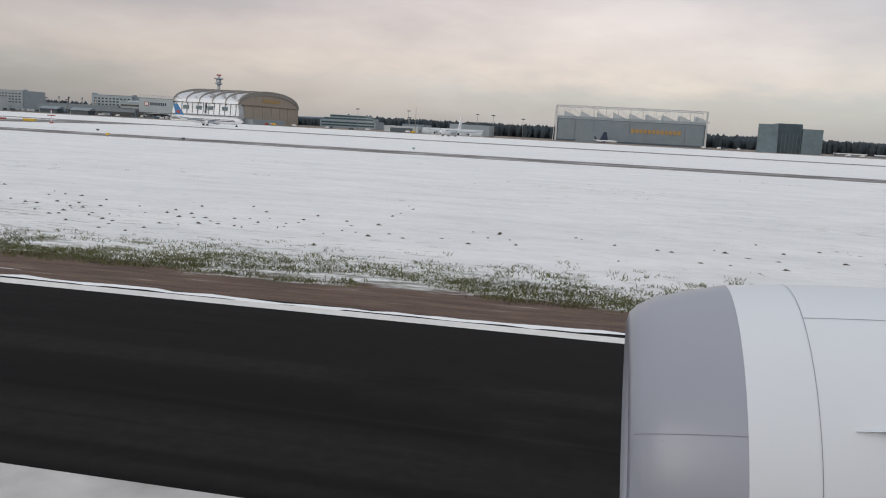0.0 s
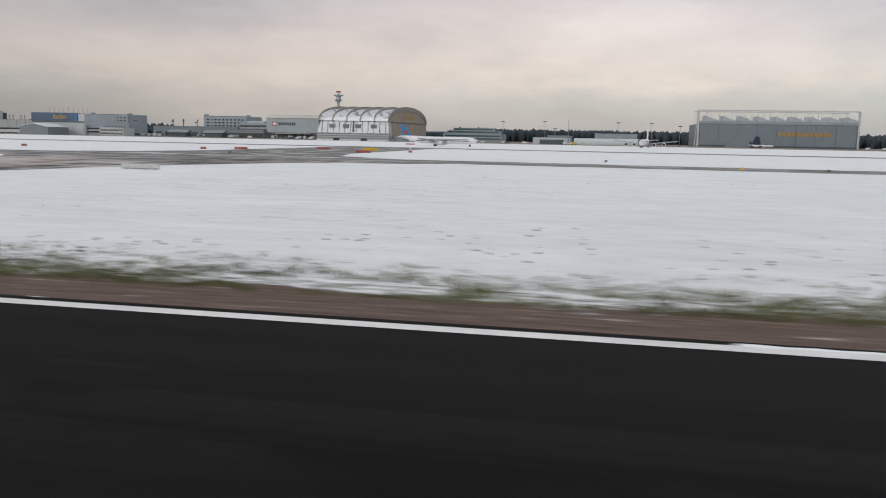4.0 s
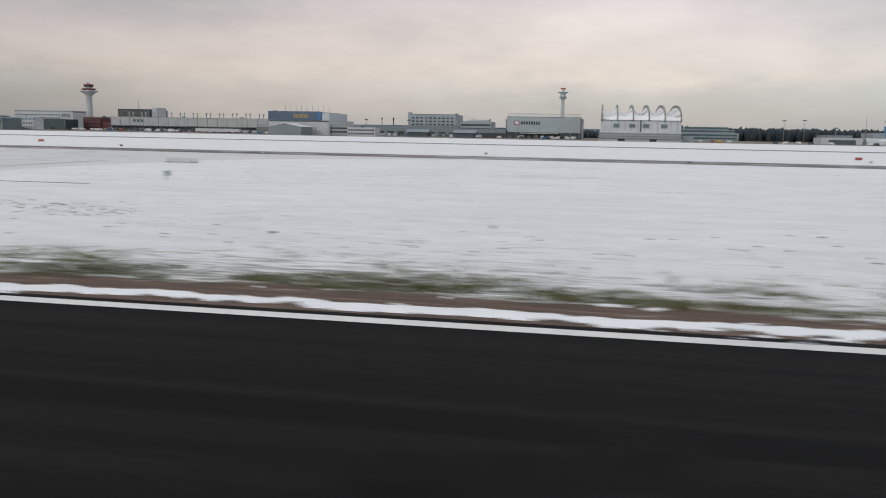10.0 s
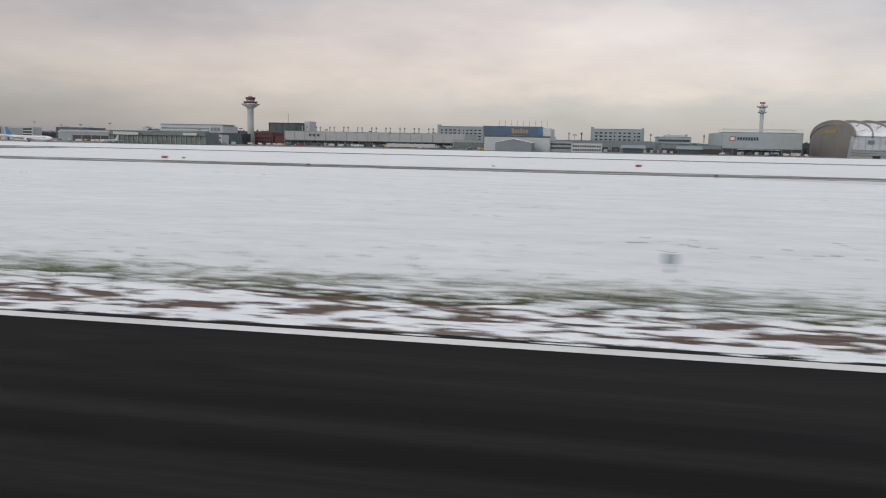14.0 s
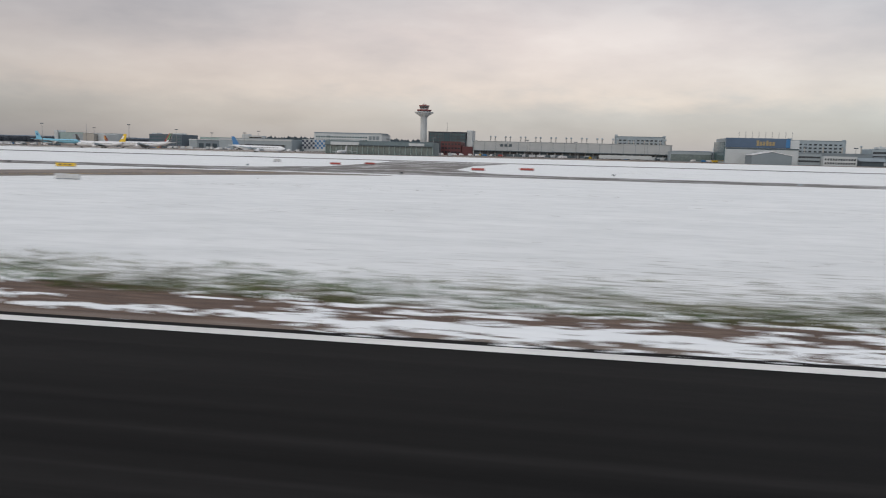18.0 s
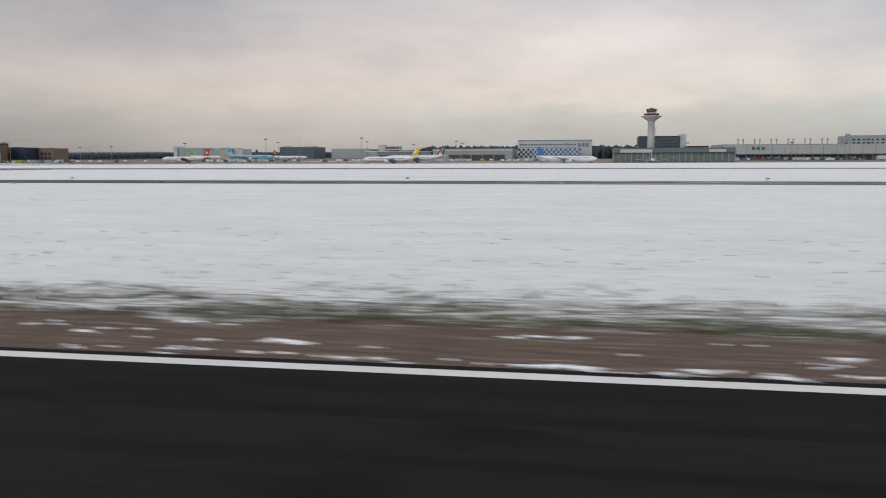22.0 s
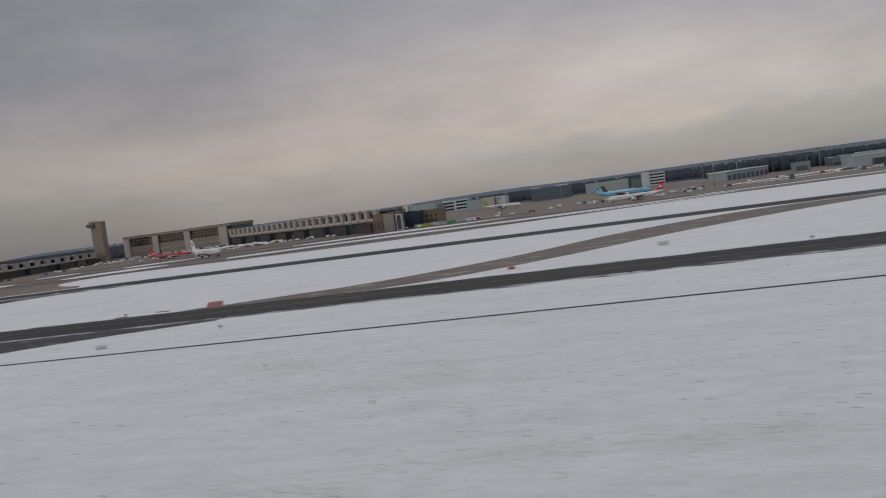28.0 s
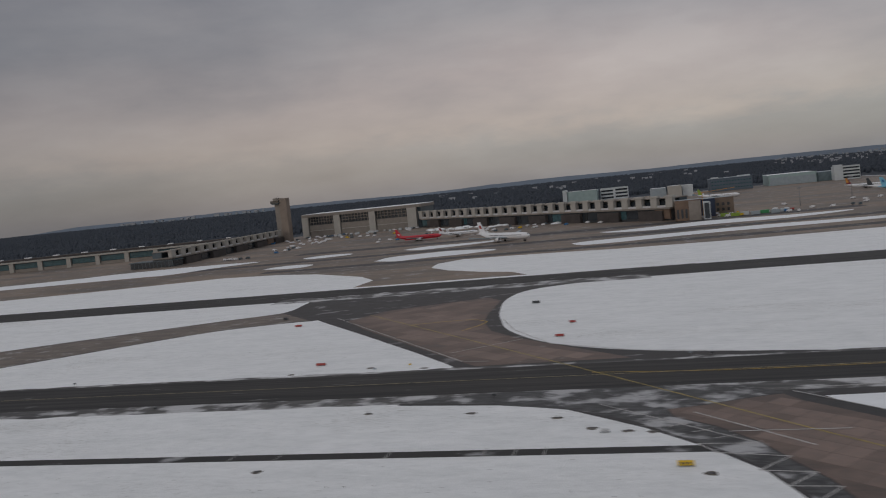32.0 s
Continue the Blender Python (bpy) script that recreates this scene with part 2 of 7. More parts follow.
def exit_material(name, start, reach, cover, shades, patches, tracks, dried):
    """An exit's wet asphalt with large dried patches (x, y, half length, half width); past `start` slush lies over it, swept by tyres."""
    m, tree, bsdf = principled(name)
    s = tree.nodes.new("ShaderNodeSeparateXYZ")
    tree.links.new(where(tree), s.inputs[0])
    a = noise_node(tree, where(tree, (0.085, 0.15, 1)), 1.0, 9, 0.58)
    b = noise_node(tree, where(tree, (0.24, 0.85, 1)), 1.0, 7, 0.66)
    h = noise_node(tree, where(tree, (0.10, 1.5, 1)), 1.0, 7, 0.66)
    g = noise_node(tree, where(tree), 5.0, 5, 0.65)
    t = noise_node(tree, where(tree, (0.95, 0.035, 1)), 1.0, 4, 0.55)
    m2 = noise_node(tree, where(tree, (0.9, 2.2, 1)), 1.0, 6, 0.7)
    inner = None
    for x, y, rx, ry in patches:
        u = math_node(tree, "DIVIDE", math_node(tree, "SUBTRACT", s.outputs[0], x), rx)
        w = math_node(tree, "DIVIDE", math_node(tree, "SUBTRACT", s.outputs[1], y), ry)
        k = math_node(tree, "SUBTRACT", 1.0, math_node(tree, "ADD", math_node(tree, "MULTIPLY", u, u), math_node(tree, "MULTIPLY", w, w)), True)
        inner = k if inner is None else math_node(tree, "MAXIMUM", inner, k)
    cloudy = math_node(tree, "ADD", math_node(tree, "MULTIPLY", math_node(tree, "SUBTRACT", a, 0.5), 2.4), math_node(tree, "MULTIPLY", math_node(tree, "SUBTRACT", b, 0.5), 2.6))
    level = math_node(tree, "ADD", math_node(tree, "ADD", math_node(tree, "MULTIPLY", inner, 0.9), math_node(tree, "ADD", cloudy, math_node(tree, "MULTIPLY", math_node(tree, "SUBTRACT", m2, 0.5), 1.3))), dried)
    dry = ramp_node(tree, level, [(0.12, (0, 0, 0)), (0.42, (0.45, 0.45, 0.45)), (0.80, (1, 1, 1))])
    c = mix_node(tree, dry, (0.046, 0.047, 0.051), shades[0])
    c = mix_node(tree, ramp_node(tree, t, [(0.36, (0.15, 0.15, 0.15)), (0.46, (0, 0, 0))]), c, (0.065, 0.065, 0.067))
    c = mix_node(tree, ramp_node(tree, h, [(0.60, (0, 0, 0)), (0.76, (0.45, 0.45, 0.45))]), c, (0.52, 0.52, 0.525))
    past = math_node(tree, "DIVIDE", math_node(tree, "SUBTRACT", s.outputs[1], start), reach)
    rag = math_node(tree, "ADD", math_node(tree, "MULTIPLY", math_node(tree, "SUBTRACT", a, 0.5), 2.0), math_node(tree, "MULTIPLY", math_node(tree, "SUBTRACT", h, 0.5), 1.8))
    lane = math_node(tree, "MULTIPLY", math_node(tree, "SUBTRACT", t, 0.5), tracks)
    slush = math_node(tree, "ADD", math_node(tree, "ADD", math_node(tree, "MINIMUM", past, cover), rag), lane, True)
    c = mix_node(tree, math_node(tree, "MULTIPLY", slush, 0.94), c, shades[1])
    c = mix_node(tree, 0.30, c, ramp_node(tree, g, [(0.3, (0.4, 0.4, 0.4)), (0.7, (1.0, 1.0, 1.0))]), "MULTIPLY")
    tree.links.new(c, bsdf.inputs["Base Color"])
    tree.links.new(ramp_node(tree, dry, [(0.0, (0.62,) * 3), (1.0, (0.85,) * 3)]), bsdf.inputs["Roughness"])
    bsdf.inputs["Specular IOR Level"].default_value = 0.10
    add_bump(tree, bsdf, g, 0.2, 0.01)
    return m


def strip_material(name):
    """A taxiway strip: bare and dark towards the west, under thin slush towards the east."""
    m, tree, bsdf = principled(name)
    s = tree.nodes.new("ShaderNodeSeparateXYZ")
    tree.links.new(where(tree), s.inputs[0])
    a = noise_node(tree, where(tree, (0.03, 0.9, 1)), 1.0, 6, 0.62)
    b = noise_node(tree, where(tree, (0.14, 0.3, 1)), 1.0, 6, 0.62)
    g = noise_node(tree, where(tree), 5.0, 4)
    east = math_node(tree, "DIVIDE", math_node(tree, "ADD", s.outputs[0], 800.0), 260.0, True)
    streak = ramp_node(tree, a, [(0.38, (0, 0, 0)), (0.62, (1, 1, 1))])
    bare = mix_node(tree, streak, (0.022, 0.022, 0.023), (0.064, 0.060, 0.058))
    thin = mix_node(tree, streak, (0.075, 0.070, 0.067), (0.21, 0.19, 0.175))
    c = mix_node(tree, east, bare, thin)
    level = math_node(tree, "ADD", math_node(tree, "ADD", math_node(tree, "MULTIPLY", b, 0.6), math_node(tree, "MULTIPLY", a, 0.4)), math_node(tree, "SUBTRACT", math_node(tree, "MULTIPLY", east, 0.12), 0.04))
    c = mix_node(tree, ramp_node(tree, level, [(0.56, (0, 0, 0)), (0.66, (1, 1, 1))]), c, (0.50, 0.50, 0.505))
    c = mix_node(tree, 0.3, c, ramp_node(tree, g, [(0.3, (0.3, 0.3, 0.3)), (0.7, (0.95, 0.95, 0.95))]), "MULTIPLY")
    tree.links.new(c, bsdf.inputs["Base Color"])
    bsdf.inputs["Roughness"].default_value = 0.6
    bsdf.inputs["Specular IOR Level"].default_value = 0.16
    add_bump(tree, bsdf, g, 0.2, 0.01)
    return m


def paved_material(name, dark, light, slush, amount, streak=(0.12, 0.6, 1), rough=0.55, shine=0.16):
    """Wet paving with dried patches and thin slush swept along it."""
    m, tree, bsdf = principled(name)
    a = noise_node(tree, where(tree, streak), 1.0, 5, 0.6)
    b = noise_node(tree, where(tree, (0.16, 0.22, 1)), 1.0, 6, 0.62)
    g = noise_node(tree, where(tree), 5.0, 4)
    c = mix_node(tree, ramp_node(tree, a, [(0.38, (0, 0, 0)), (0.60, (1, 1, 1))]), dark, light)
    c = mix_node(tree, ramp_node(tree, b, [(1 - amount, (0, 0, 0)), (min(1, 1.10 - amount), (1, 1, 1))]), c, slush)
    c = mix_node(tree, 0.35, c, ramp_node(tree, g, [(0.3, (0.25, 0.25, 0.25)), (0.7, (0.9, 0.9, 0.9))]), "MULTIPLY")
    tree.links.new(c, bsdf.inputs["Base Color"])
    tree.links.new(ramp_node(tree, a, [(0.3, (rough * 0.75,) * 3), (0.7, (min(1, rough * 1.25),) * 3)]), bsdf.inputs["Roughness"])
    bsdf.inputs["Specular IOR Level"].default_value = shine
    add_bump(tree, bsdf, g, 0.2, 0.01)
    return m


def runway_material():
    """Dark wet asphalt, streaked lengthwise; some stretches are set lighter or darker than others."""
    m = paved_material("runway_asphalt", (0.0045, 0.0043, 0.0044), (0.0300, 0.0285, 0.0284), (0.018, 0.0166, 0.0164), 0.44, (0.010, 0.9, 1), 0.75, 0.05)
    tree, bsdf = m.node_tree, m.node_tree.nodes["Principled BSDF"]
    s = tree.nodes.new("ShaderNodeSeparateXYZ")
    tree.links.new(where(tree, (0.001, 1, 1)), s.inputs[0])
    along = math_node(tree, "ADD", s.outputs[0], 1.0)
    # brightness factor by position along the runway
    stretch_tone = ramp_node(tree, along, [(0.30, (1.2,) * 3), (0.345, (0.9,) * 3), (0.40, (0.65,) * 3), (0.52, (0.85,) * 3), (0.62, (1.0,) * 3), (0.665, (1.35,) * 3), (0.69, (1.0,) * 3), (0.71, (0.72,) * 3), (0.76, (0.7,) * 3), (0.85, (0.6,) * 3), (0.93, (0.8,) * 3)])
    old = bsdf.inputs["Base Color"].links[0].from_socket
    tree.links.new(mix_node(tree, 1.0, old, stretch_tone, "MULTIPLY"), bsdf.inputs["Base Color"])
    return m


M = {}
M["ground"] = ground_material()
M["runway"] = runway_material()
M["exit_1"] = exit_material("exit_asphalt", 36.0, 16.0, 0.22, ((0.455, 0.388, 0.350), (0.66, 0.64, 0.62)), ((-186.5, 23.5, 7.5, 10.0), (-190.0, 58.0, 8.0, 36.0), (-194.0, 27.0, 6.0, 7.0), (-181.5, 62.0, 3.2, 22.0)), 3.0, 0.26)
M["exit_2"] = exit_material("slushy_exit_asphalt", 32.5, 7.0, 1.15, ((0.44, 0.398, 0.372), (0.78, 0.785, 0.79)), ((-328.4, 24.0, 4.6, 9.0), (-318.0, 22.5, 3.6, 6.5), (-338.5, 19.5, 6.0, 4.5)), 0.9, 0.14)
M["taxi_grey"] = paved_material("swept_asphalt", (0.022, 0.022, 0.023), (0.058, 0.055, 0.054), (0.42, 0.42, 0.43), 0.40, (0.03, 0.9, 1))
M["taxi_brown"] = paved_material("brown_concrete_base", (0.125, 0.102, 0.086), (0.27, 0.228, 0.198), (0.46, 0.44, 0.425), 0.44, (0.12, 0.5, 1))
M["slab"] = mat("brown_concrete", (0.200, 0.162, 0.138), 0.7, var=0.60, fine=0.9, coarse=0.10, per_piece=0.16, stretch=(0.5, 1.6, 1))
M["slab_red"] = mat("reddish_concrete", (0.190, 0.138, 0.116), 0.7, var=0.35, fine=0.9, coarse=0.10, per_piece=0.2)
M["slush"] = mat("grey_slush", (0.70, 0.705, 0.715), 0.6, var=0.16, fine=1.2, coarse=0.2, bump=0.4)
M["apron"] = paved_material("apron_concrete", (0.125, 0.104, 0.090), (0.31, 0.245, 0.195), (0.40, 0.385, 0.375), 0.43, (0.018, 0.05, 1))
M["thin_slush"] = mat("thin_slush", (0.50, 0.505, 0.515), 0.6, var=0.30, fine=0.8, coarse=0.3, bump=0.3, stretch=(0.3, 1.6, 1))
M["snow"] = mat("snow", (0.83, 0.85, 0.87), 0.7, var=0.06, fine=1.5, bump=0.5)
M["mark_white"] = mat("white_marking", (0.72, 0.71, 0.69), 0.6, var=0.14, fine=3.0)
M["mark_grey"] = mat("worn_white_marking", (0.46, 0.45, 0.44), 0.6, var=0.35, fine=1.6)
M["mark_yellow"] = mat("yellow_marking", (0.52, 0.335, 0.040), 0.6, var=0.28, fine=2.0)
M["grass"] = mat("winter_grass", (0.110, 0.115, 0.042), 0.85, var=0.5, fine=0.8, bump=0)
M["west_grass"] = mat("frosted_grass", (0.098, 0.098, 0.050), 0.88, var=0.5, fine=0.8, bump=0)
M["dead_grass"] = mat("dead_grass", (0.12, 0.105, 0.075), 0.9, var=0.4, fine=0.8, bump=0)
M["taxi_slush"] = paved_material("slush_streaked_asphalt", (0.05, 0.05, 0.052), (0.16, 0.155, 0.15), (0.60, 0.60, 0.61), 0.52, (0.2, 0.9, 1))
M["exit_dark"] = paved_material("dark_slushy_asphalt", (0.034, 0.033, 0.035), (0.085, 0.079, 0.079), (0.36, 0.355, 0.36), 0.42, (0.3, 0.6, 1))
M["net_slush"] = paved_material("mottled_slushy_asphalt", (0.036, 0.036, 0.038), (0.13, 0.13, 0.133), (0.50, 0.50, 0.51), 0.50, (0.5, 1.1, 1))
M["strip"] = strip_material("strip_asphalt")
M["taxi_pale"] = paved_material("slush_covered_asphalt", (0.07, 0.065, 0.062), (0.20, 0.18, 0.165), (0.58, 0.58, 0.58), 0.50, (0.03, 0.9, 1))
M["slate_wall"] = mat("slate_blue_cladding", (0.085, 0.115, 0.150), 0.55, var=0.2)
M["sign_back"] = mat("pale_sign_back", (0.52, 0.53, 0.54), 0.6, var=0.15)
M["lane_brown"] = paved_material("dull_brown_concrete", (0.062, 0.052, 0.048), (0.125, 0.100, 0.089), (0.33, 0.31, 0.30), 0.38, (0.12, 0.3, 1))
M["mark_dull"] = mat("dull_yellow_marking", (0.36, 0.275, 0.075), 0.65, var=0.45, fine=1.4)
M["mark_faded"] = mat("faded_yellow_marking", (0.36, 0.30, 0.17), 0.6, var=0.3, fine=1.6)
M["roof_grey"] = mat("frosted_roof_tiles", (0.24, 0.25, 0.27), 0.8, var=0.2)
M["tower_stone"] = mat("brown_precast_concrete", (0.25, 0.205, 0.17), 0.8, var=0.16)
M["soil"] = mat("dark_soil", (0.075, 0.062, 0.052), 0.9, var=0.3)
M["faded_red"] = mat("faded_red_marking", (0.30, 0.12, 0.10), 0.7, var=0.3)
M["taxi_red"] = paved_material("reddish_concrete_base", (0.120, 0.090, 0.078), (0.215, 0.160, 0.137), (0.36, 0.33, 0.31), 0.38, (0.12, 0.3, 1))
M["white"] = mat("white_paint", (0.74, 0.75, 0.77), 0.35, var=0.06, fine=0.8)
M["white_wall"] = mat("white_cladding", (0.50, 0.54, 0.56), 0.6, var=0.10)
M["grey"] = mat("grey_cladding", (0.205, 0.250, 0.280), 0.55, var=0.10)
M["lightgrey"] = mat("light_grey_cladding", (0.30, 0.355, 0.39), 0.5, var=0.12)
M["darkgrey"] = mat("dark_grey_cladding", (0.075, 0.105, 0.125), 0.5, var=0.15)
M["silver"] = mat("brushed_aluminium", (0.50, 0.53, 0.56), 0.42, 0.5, var=0.16, fine=1.2, coarse=0.1, stretch=(0.5, 0.5, 2))
M["tan"] = mat("tan_sliding_door", (0.36, 0.305, 0.245), 0.6, var=0.10)
M["concrete"] = mat("raw_concrete", (0.25, 0.225, 0.20), 0.8, var=0.18, fine=0.8)
M["pale_concrete"] = mat("pale_concrete", (0.40, 0.385, 0.355), 0.75, var=0.10)
M["cool_concrete"] = mat("cool_pale_concrete", (0.43, 0.45, 0.455), 0.75, var=0.10)
M["brick"] = mat("unclad_brickwork", (0.19, 0.145, 0.11), 0.8, var=0.25)
M["black"] = mat("black_cladding", (0.048, 0.054, 0.060), 0.45, var=0.25)
M["rubber"] = mat("dark_rubber", (0.02, 0.02, 0.02), 0.8)
M["red"] = mat("red_paint", (0.34, 0.055, 0.045), 0.5, var=0.15)
M["dark_red"] = mat("dark_red_cladding", (0.20, 0.045, 0.045), 0.6, var=0.2)
M["plane_red"] = mat("bright_red_paint", (0.52, 0.03, 0.05), 0.35, var=0.08)
M["orange"] = mat("orange_panel", (0.58, 0.28, 0.055), 0.5, var=0.10)
M["yellow"] = mat("yellow_panel", (0.66, 0.43, 0.02), 0.5, var=0.10)
M["gold"] = mat("muted_gold_lettering", (0.42, 0.26, 0.09), 0.6, var=0.1)
M["blue"] = mat("blue_panel", (0.068, 0.112, 0.180), 0.5, var=0.12)
M["skyblue"] = mat("pale_blue_paint", (0.20, 0.50, 0.66), 0.35, var=0.06)
M["deepblue"] = mat("deep_blue_paint", (0.035, 0.16, 0.36), 0.35, var=0.08)
M["navy"] = mat("navy_paint", (0.02, 0.035, 0.075), 0.4)
M["green"] = mat("green_paint", (0.05, 0.26, 0.10), 0.45)
M["lime"] = mat("lime_paint", (0.24, 0.36, 0.05), 0.45)
M["engine_grey"] = mat("grey_inlet_paint", (0.305, 0.325, 0.38), 0.33, var=0.06, fine=0.7, bump=0)
M["engine_white"] = mat("white_cowl_paint", (0.66, 0.695, 0.735), 0.30, var=0.04, fine=0.7, bump=0)
M["seam"] = mat("grey_panel_seam", (0.20, 0.21, 0.24), 0.6)
M["steel"] = mat("galvanised_steel", (0.30, 0.31, 0.32), 0.5, 0.5)
M["truss"] = mat("pale_painted_steel", (0.55, 0.56, 0.57), 0.5)
M["glass"] = glass("dark_window_glass", (0.035, 0.045, 0.055))
M["teal_glass"] = glass("teal_window_glass", (0.06, 0.13, 0.15))
M["green_glass"] = glass("greenish_curtain_glass", (0.15, 0.20, 0.20))
M["conifer"] = mat("conifer_foliage", (0.036, 0.052, 0.062), 0.9, var=0.55, fine=0.35, coarse=0.03, bump=0)
# far winter wood, lifted towards blue-grey to paint in the haze
M["hazy_wood"] = mat("haze_tinted_winter_wood", (0.042, 0.052, 0.068), 0.95, var=0.30, fine=0.10, coarse=0.01, bump=0)
M["steel_teal"] = mat("blue_green_steel", (0.135, 0.185, 0.205), 0.45, 0.2, var=0.2, fine=0.6)
M["steel_dark"] = mat("dark_teal_steel", (0.045, 0.075, 0.090), 0.4, 0.2, var=0.25, fine=0.5)
M["end_wall"] = mat("weathered_aluminium", (0.27, 0.255, 0.235), 0.5, 0.35, var=0.3, fine=0.5, coarse=0.08)
M["tower_red"] = mat("faded_red_cladding", (0.25, 0.085, 0.082), 0.6, var=0.15)
M["maroon"] = mat("maroon_cladding", (0.105, 0.030, 0.033), 0.6, var=0.2)
M["dark_blue_wall"] = mat("dark_blue_cladding", (0.035, 0.048, 0.066), 0.4, var=0.25)
M["pale_teal"] = mat("pale_teal_cladding", (0.30, 0.40, 0.40), 0.5, var=0.12)
M["cream"] = mat("cream_render", (0.52, 0.49, 0.44), 0.7, var=0.12)
M["hangar_blue_grey"] = mat("pale_blue_grey_cladding", (0.37, 0.43, 0.455), 0.5, var=0.10)
M["dull_gold"] = mat("dull_gold_lettering", (0.30, 0.235, 0.12), 0.6, var=0.1)
M["green_grass"] = mat("fresh_green_grass", (0.070, 0.125, 0.038), 0.85, var=0.5, fine=0.8, bump=0)
M["site_dark"] = mat("dark_site_sheeting", (0.060, 0.052, 0.050), 0.8, var=0.35, fine=0.6)
M["site_wood"] = mat("bare_plywood", (0.175, 0.122, 0.090), 0.8, var=0.3, fine=0.8)
# the pale blue of the hills is distance haze put into their colour
M["hazy_hill"] = mat("haze_tinted_wooded_hill", (0.13, 0.165, 0.21), 0.95, var=0.2, fine=0.01, coarse=0.002, bump=0)

# ---- builders ----


def thing(name, x, y, z=0.0, label="", category="", group="", turn=0.0, kind=""):
    ob = new(name)
    ob.matrix_basis = pose(x, y, z, 0, 0, turn)
    return tagged(ob, label, category, group, kind)


def part_mesh(name, me, material, parent, label="", loc=(0, 0, 0), turn=(0, 0, 0), size=(1, 1, 1)):
    if material is not None and not me.materials:
        me.materials.append(material)
    ob = new(name, me)
    ob.parent = parent
    ob.location, ob.rotation_euler, ob.scale = loc, [radians(a) for a in turn], size
    return tagged(ob, label)


def mesh_of(name, verts, faces, smooth=False):
    me = bpy.data.meshes.new(name)
    me.from_pydata([tuple(v) for v in verts], [], [tuple(f) for f in faces])
    me.update()
    if smooth:
        me.polygons.foreach_set("use_smooth", [True] * len(me.polygons))
    return me


BOX_CACHE = {}


def box_mesh(material):
    """A block of unit size with its edges taken off, one for each material."""
    if material.name not in BOX_CACHE:
        bm = bmesh.new()
        bmesh.ops.create_cube(bm, size=1.0)
        bmesh.ops.bevel(bm, geom=bm.edges[:], offset=0.012, segments=1, affect="EDGES")
        me = bpy.data.meshes.new("block")
        bm.to_mesh(me)
        bm.free()
        me.materials.append(material)
        BOX_CACHE[material.name] = me
    return BOX_CACHE[material.name]


def block(name, parent, material, x0, x1, y0, y1, z0, z1, label="", turn=(0, 0, 0)):
    ob = new(name, box_mesh(material))
    ob.parent = parent
    ob.location = ((x0 + x1) / 2, (y0 + y1) / 2, (z0 + z1) / 2)
    ob.scale = (abs(x1 - x0), abs(y1 - y0), abs(z1 - z0))
    ob.rotation_euler = [radians(a) for a in turn]
    return tagged(ob, label)


def beam(name, parent, material, a, b, w, label=""):
    """A straight bar from a to b."""
    a, b = Vector(a), Vector(b)
    ob = new(name, box_mesh(material))
    ob.parent = parent
    ob.location, ob.scale = (a + b) / 2, (w, w, (b - a).length)
    ob.rotation_mode = "QUATERNION"
    ob.rotation_quaternion = (b - a).to_track_quat("Z", "Y")
    return tagged(ob, label)


def lathe(profile, n=16, axis="z"):
    """Verts and faces of a turned shape; profile: (radius, height) from one end to the other."""
    v, f = [], []
    for r, h in profile:
        for i in range(n):
            a = 2 * math.pi * i / n
            c = (r * math.cos(a), r * math.sin(a), h)
            v.append(c if axis == "z" else (h, c[0], c[1]))
    for k in range(len(profile) - 1):
        for i in range(n):
            j = (i + 1) % n
            q = (k * n + i, k * n + j, (k + 1) * n + j, (k + 1) * n + i)
            f.append(q if axis == "z" else q)
    f.append(tuple(range(n))[::-1])
    f.append(tuple((len(profile) - 1) * n + i for i in range(n)))
    return v, f


def turned(name, profile, material, parent, n=16, axis="z", label="", loc=(0, 0, 0), smooth=True):
    v, f = lathe(profile, n, axis)
    return part_mesh(name, mesh_of(name, v, f, smooth), material, parent, label, loc)


def sheet(name, outline, z, material, parent=None, thick=0.05, label=""):
    """A flat slab with the given outline, its top at z."""
    n = len(outline)
    v = [(x, y, z) for x, y in outline] + [(x, y, z - thick) for x, y in outline]
    area = sum(outline[i - 1][0] * outline[i][1] - outline[i][0] * outline[i - 1][1] for i in range(n))
    f = []
    for t in tessellate_polygon([[Vector((x, y, 0)) for x, y in outline]]):
        (x0, y0), (x1, y1), (x2, y2) = (outline[k] for k in t)
        up_side = (x1 - x0) * (y2 - y0) - (x2 - x0) * (y1 - y0)
        if abs(up_side) > 1e-9:
            f.append(tuple(t) if up_side > 0 else tuple(reversed(t)))
    for i in range(n):
        j = (i + 1) % n
        f.append((i, n + i, n + j, j) if area > 0 else (j, n + j, n + i, i))
    return part_mesh(name, mesh_of(name, v, f), material, parent, label)


def ribbon(name, line, width, z, material, parent=None, label=""):
    """A painted line of even width along a run of points."""
    pts = [Vector((x, y, 0)) for x, y in line]
    left, right = [], []
    for i, p in enumerate(pts):
        d = (pts[min(i + 1, len(pts) - 1)] - pts[max(i - 1, 0)]).normalized()
        s = Vector((-d.y, d.x, 0)) * width / 2
        left.append(p + s)
        right.append(p - s)
    v = [(p.x, p.y, z) for p in left] + [(p.x, p.y, z) for p in right]
    n = len(pts)
    f = [(i + n, i + 1 + n, i + 1, i) for i in range(n - 1)]
    return part_mesh(name, mesh_of(name, v, f), material, parent, label)


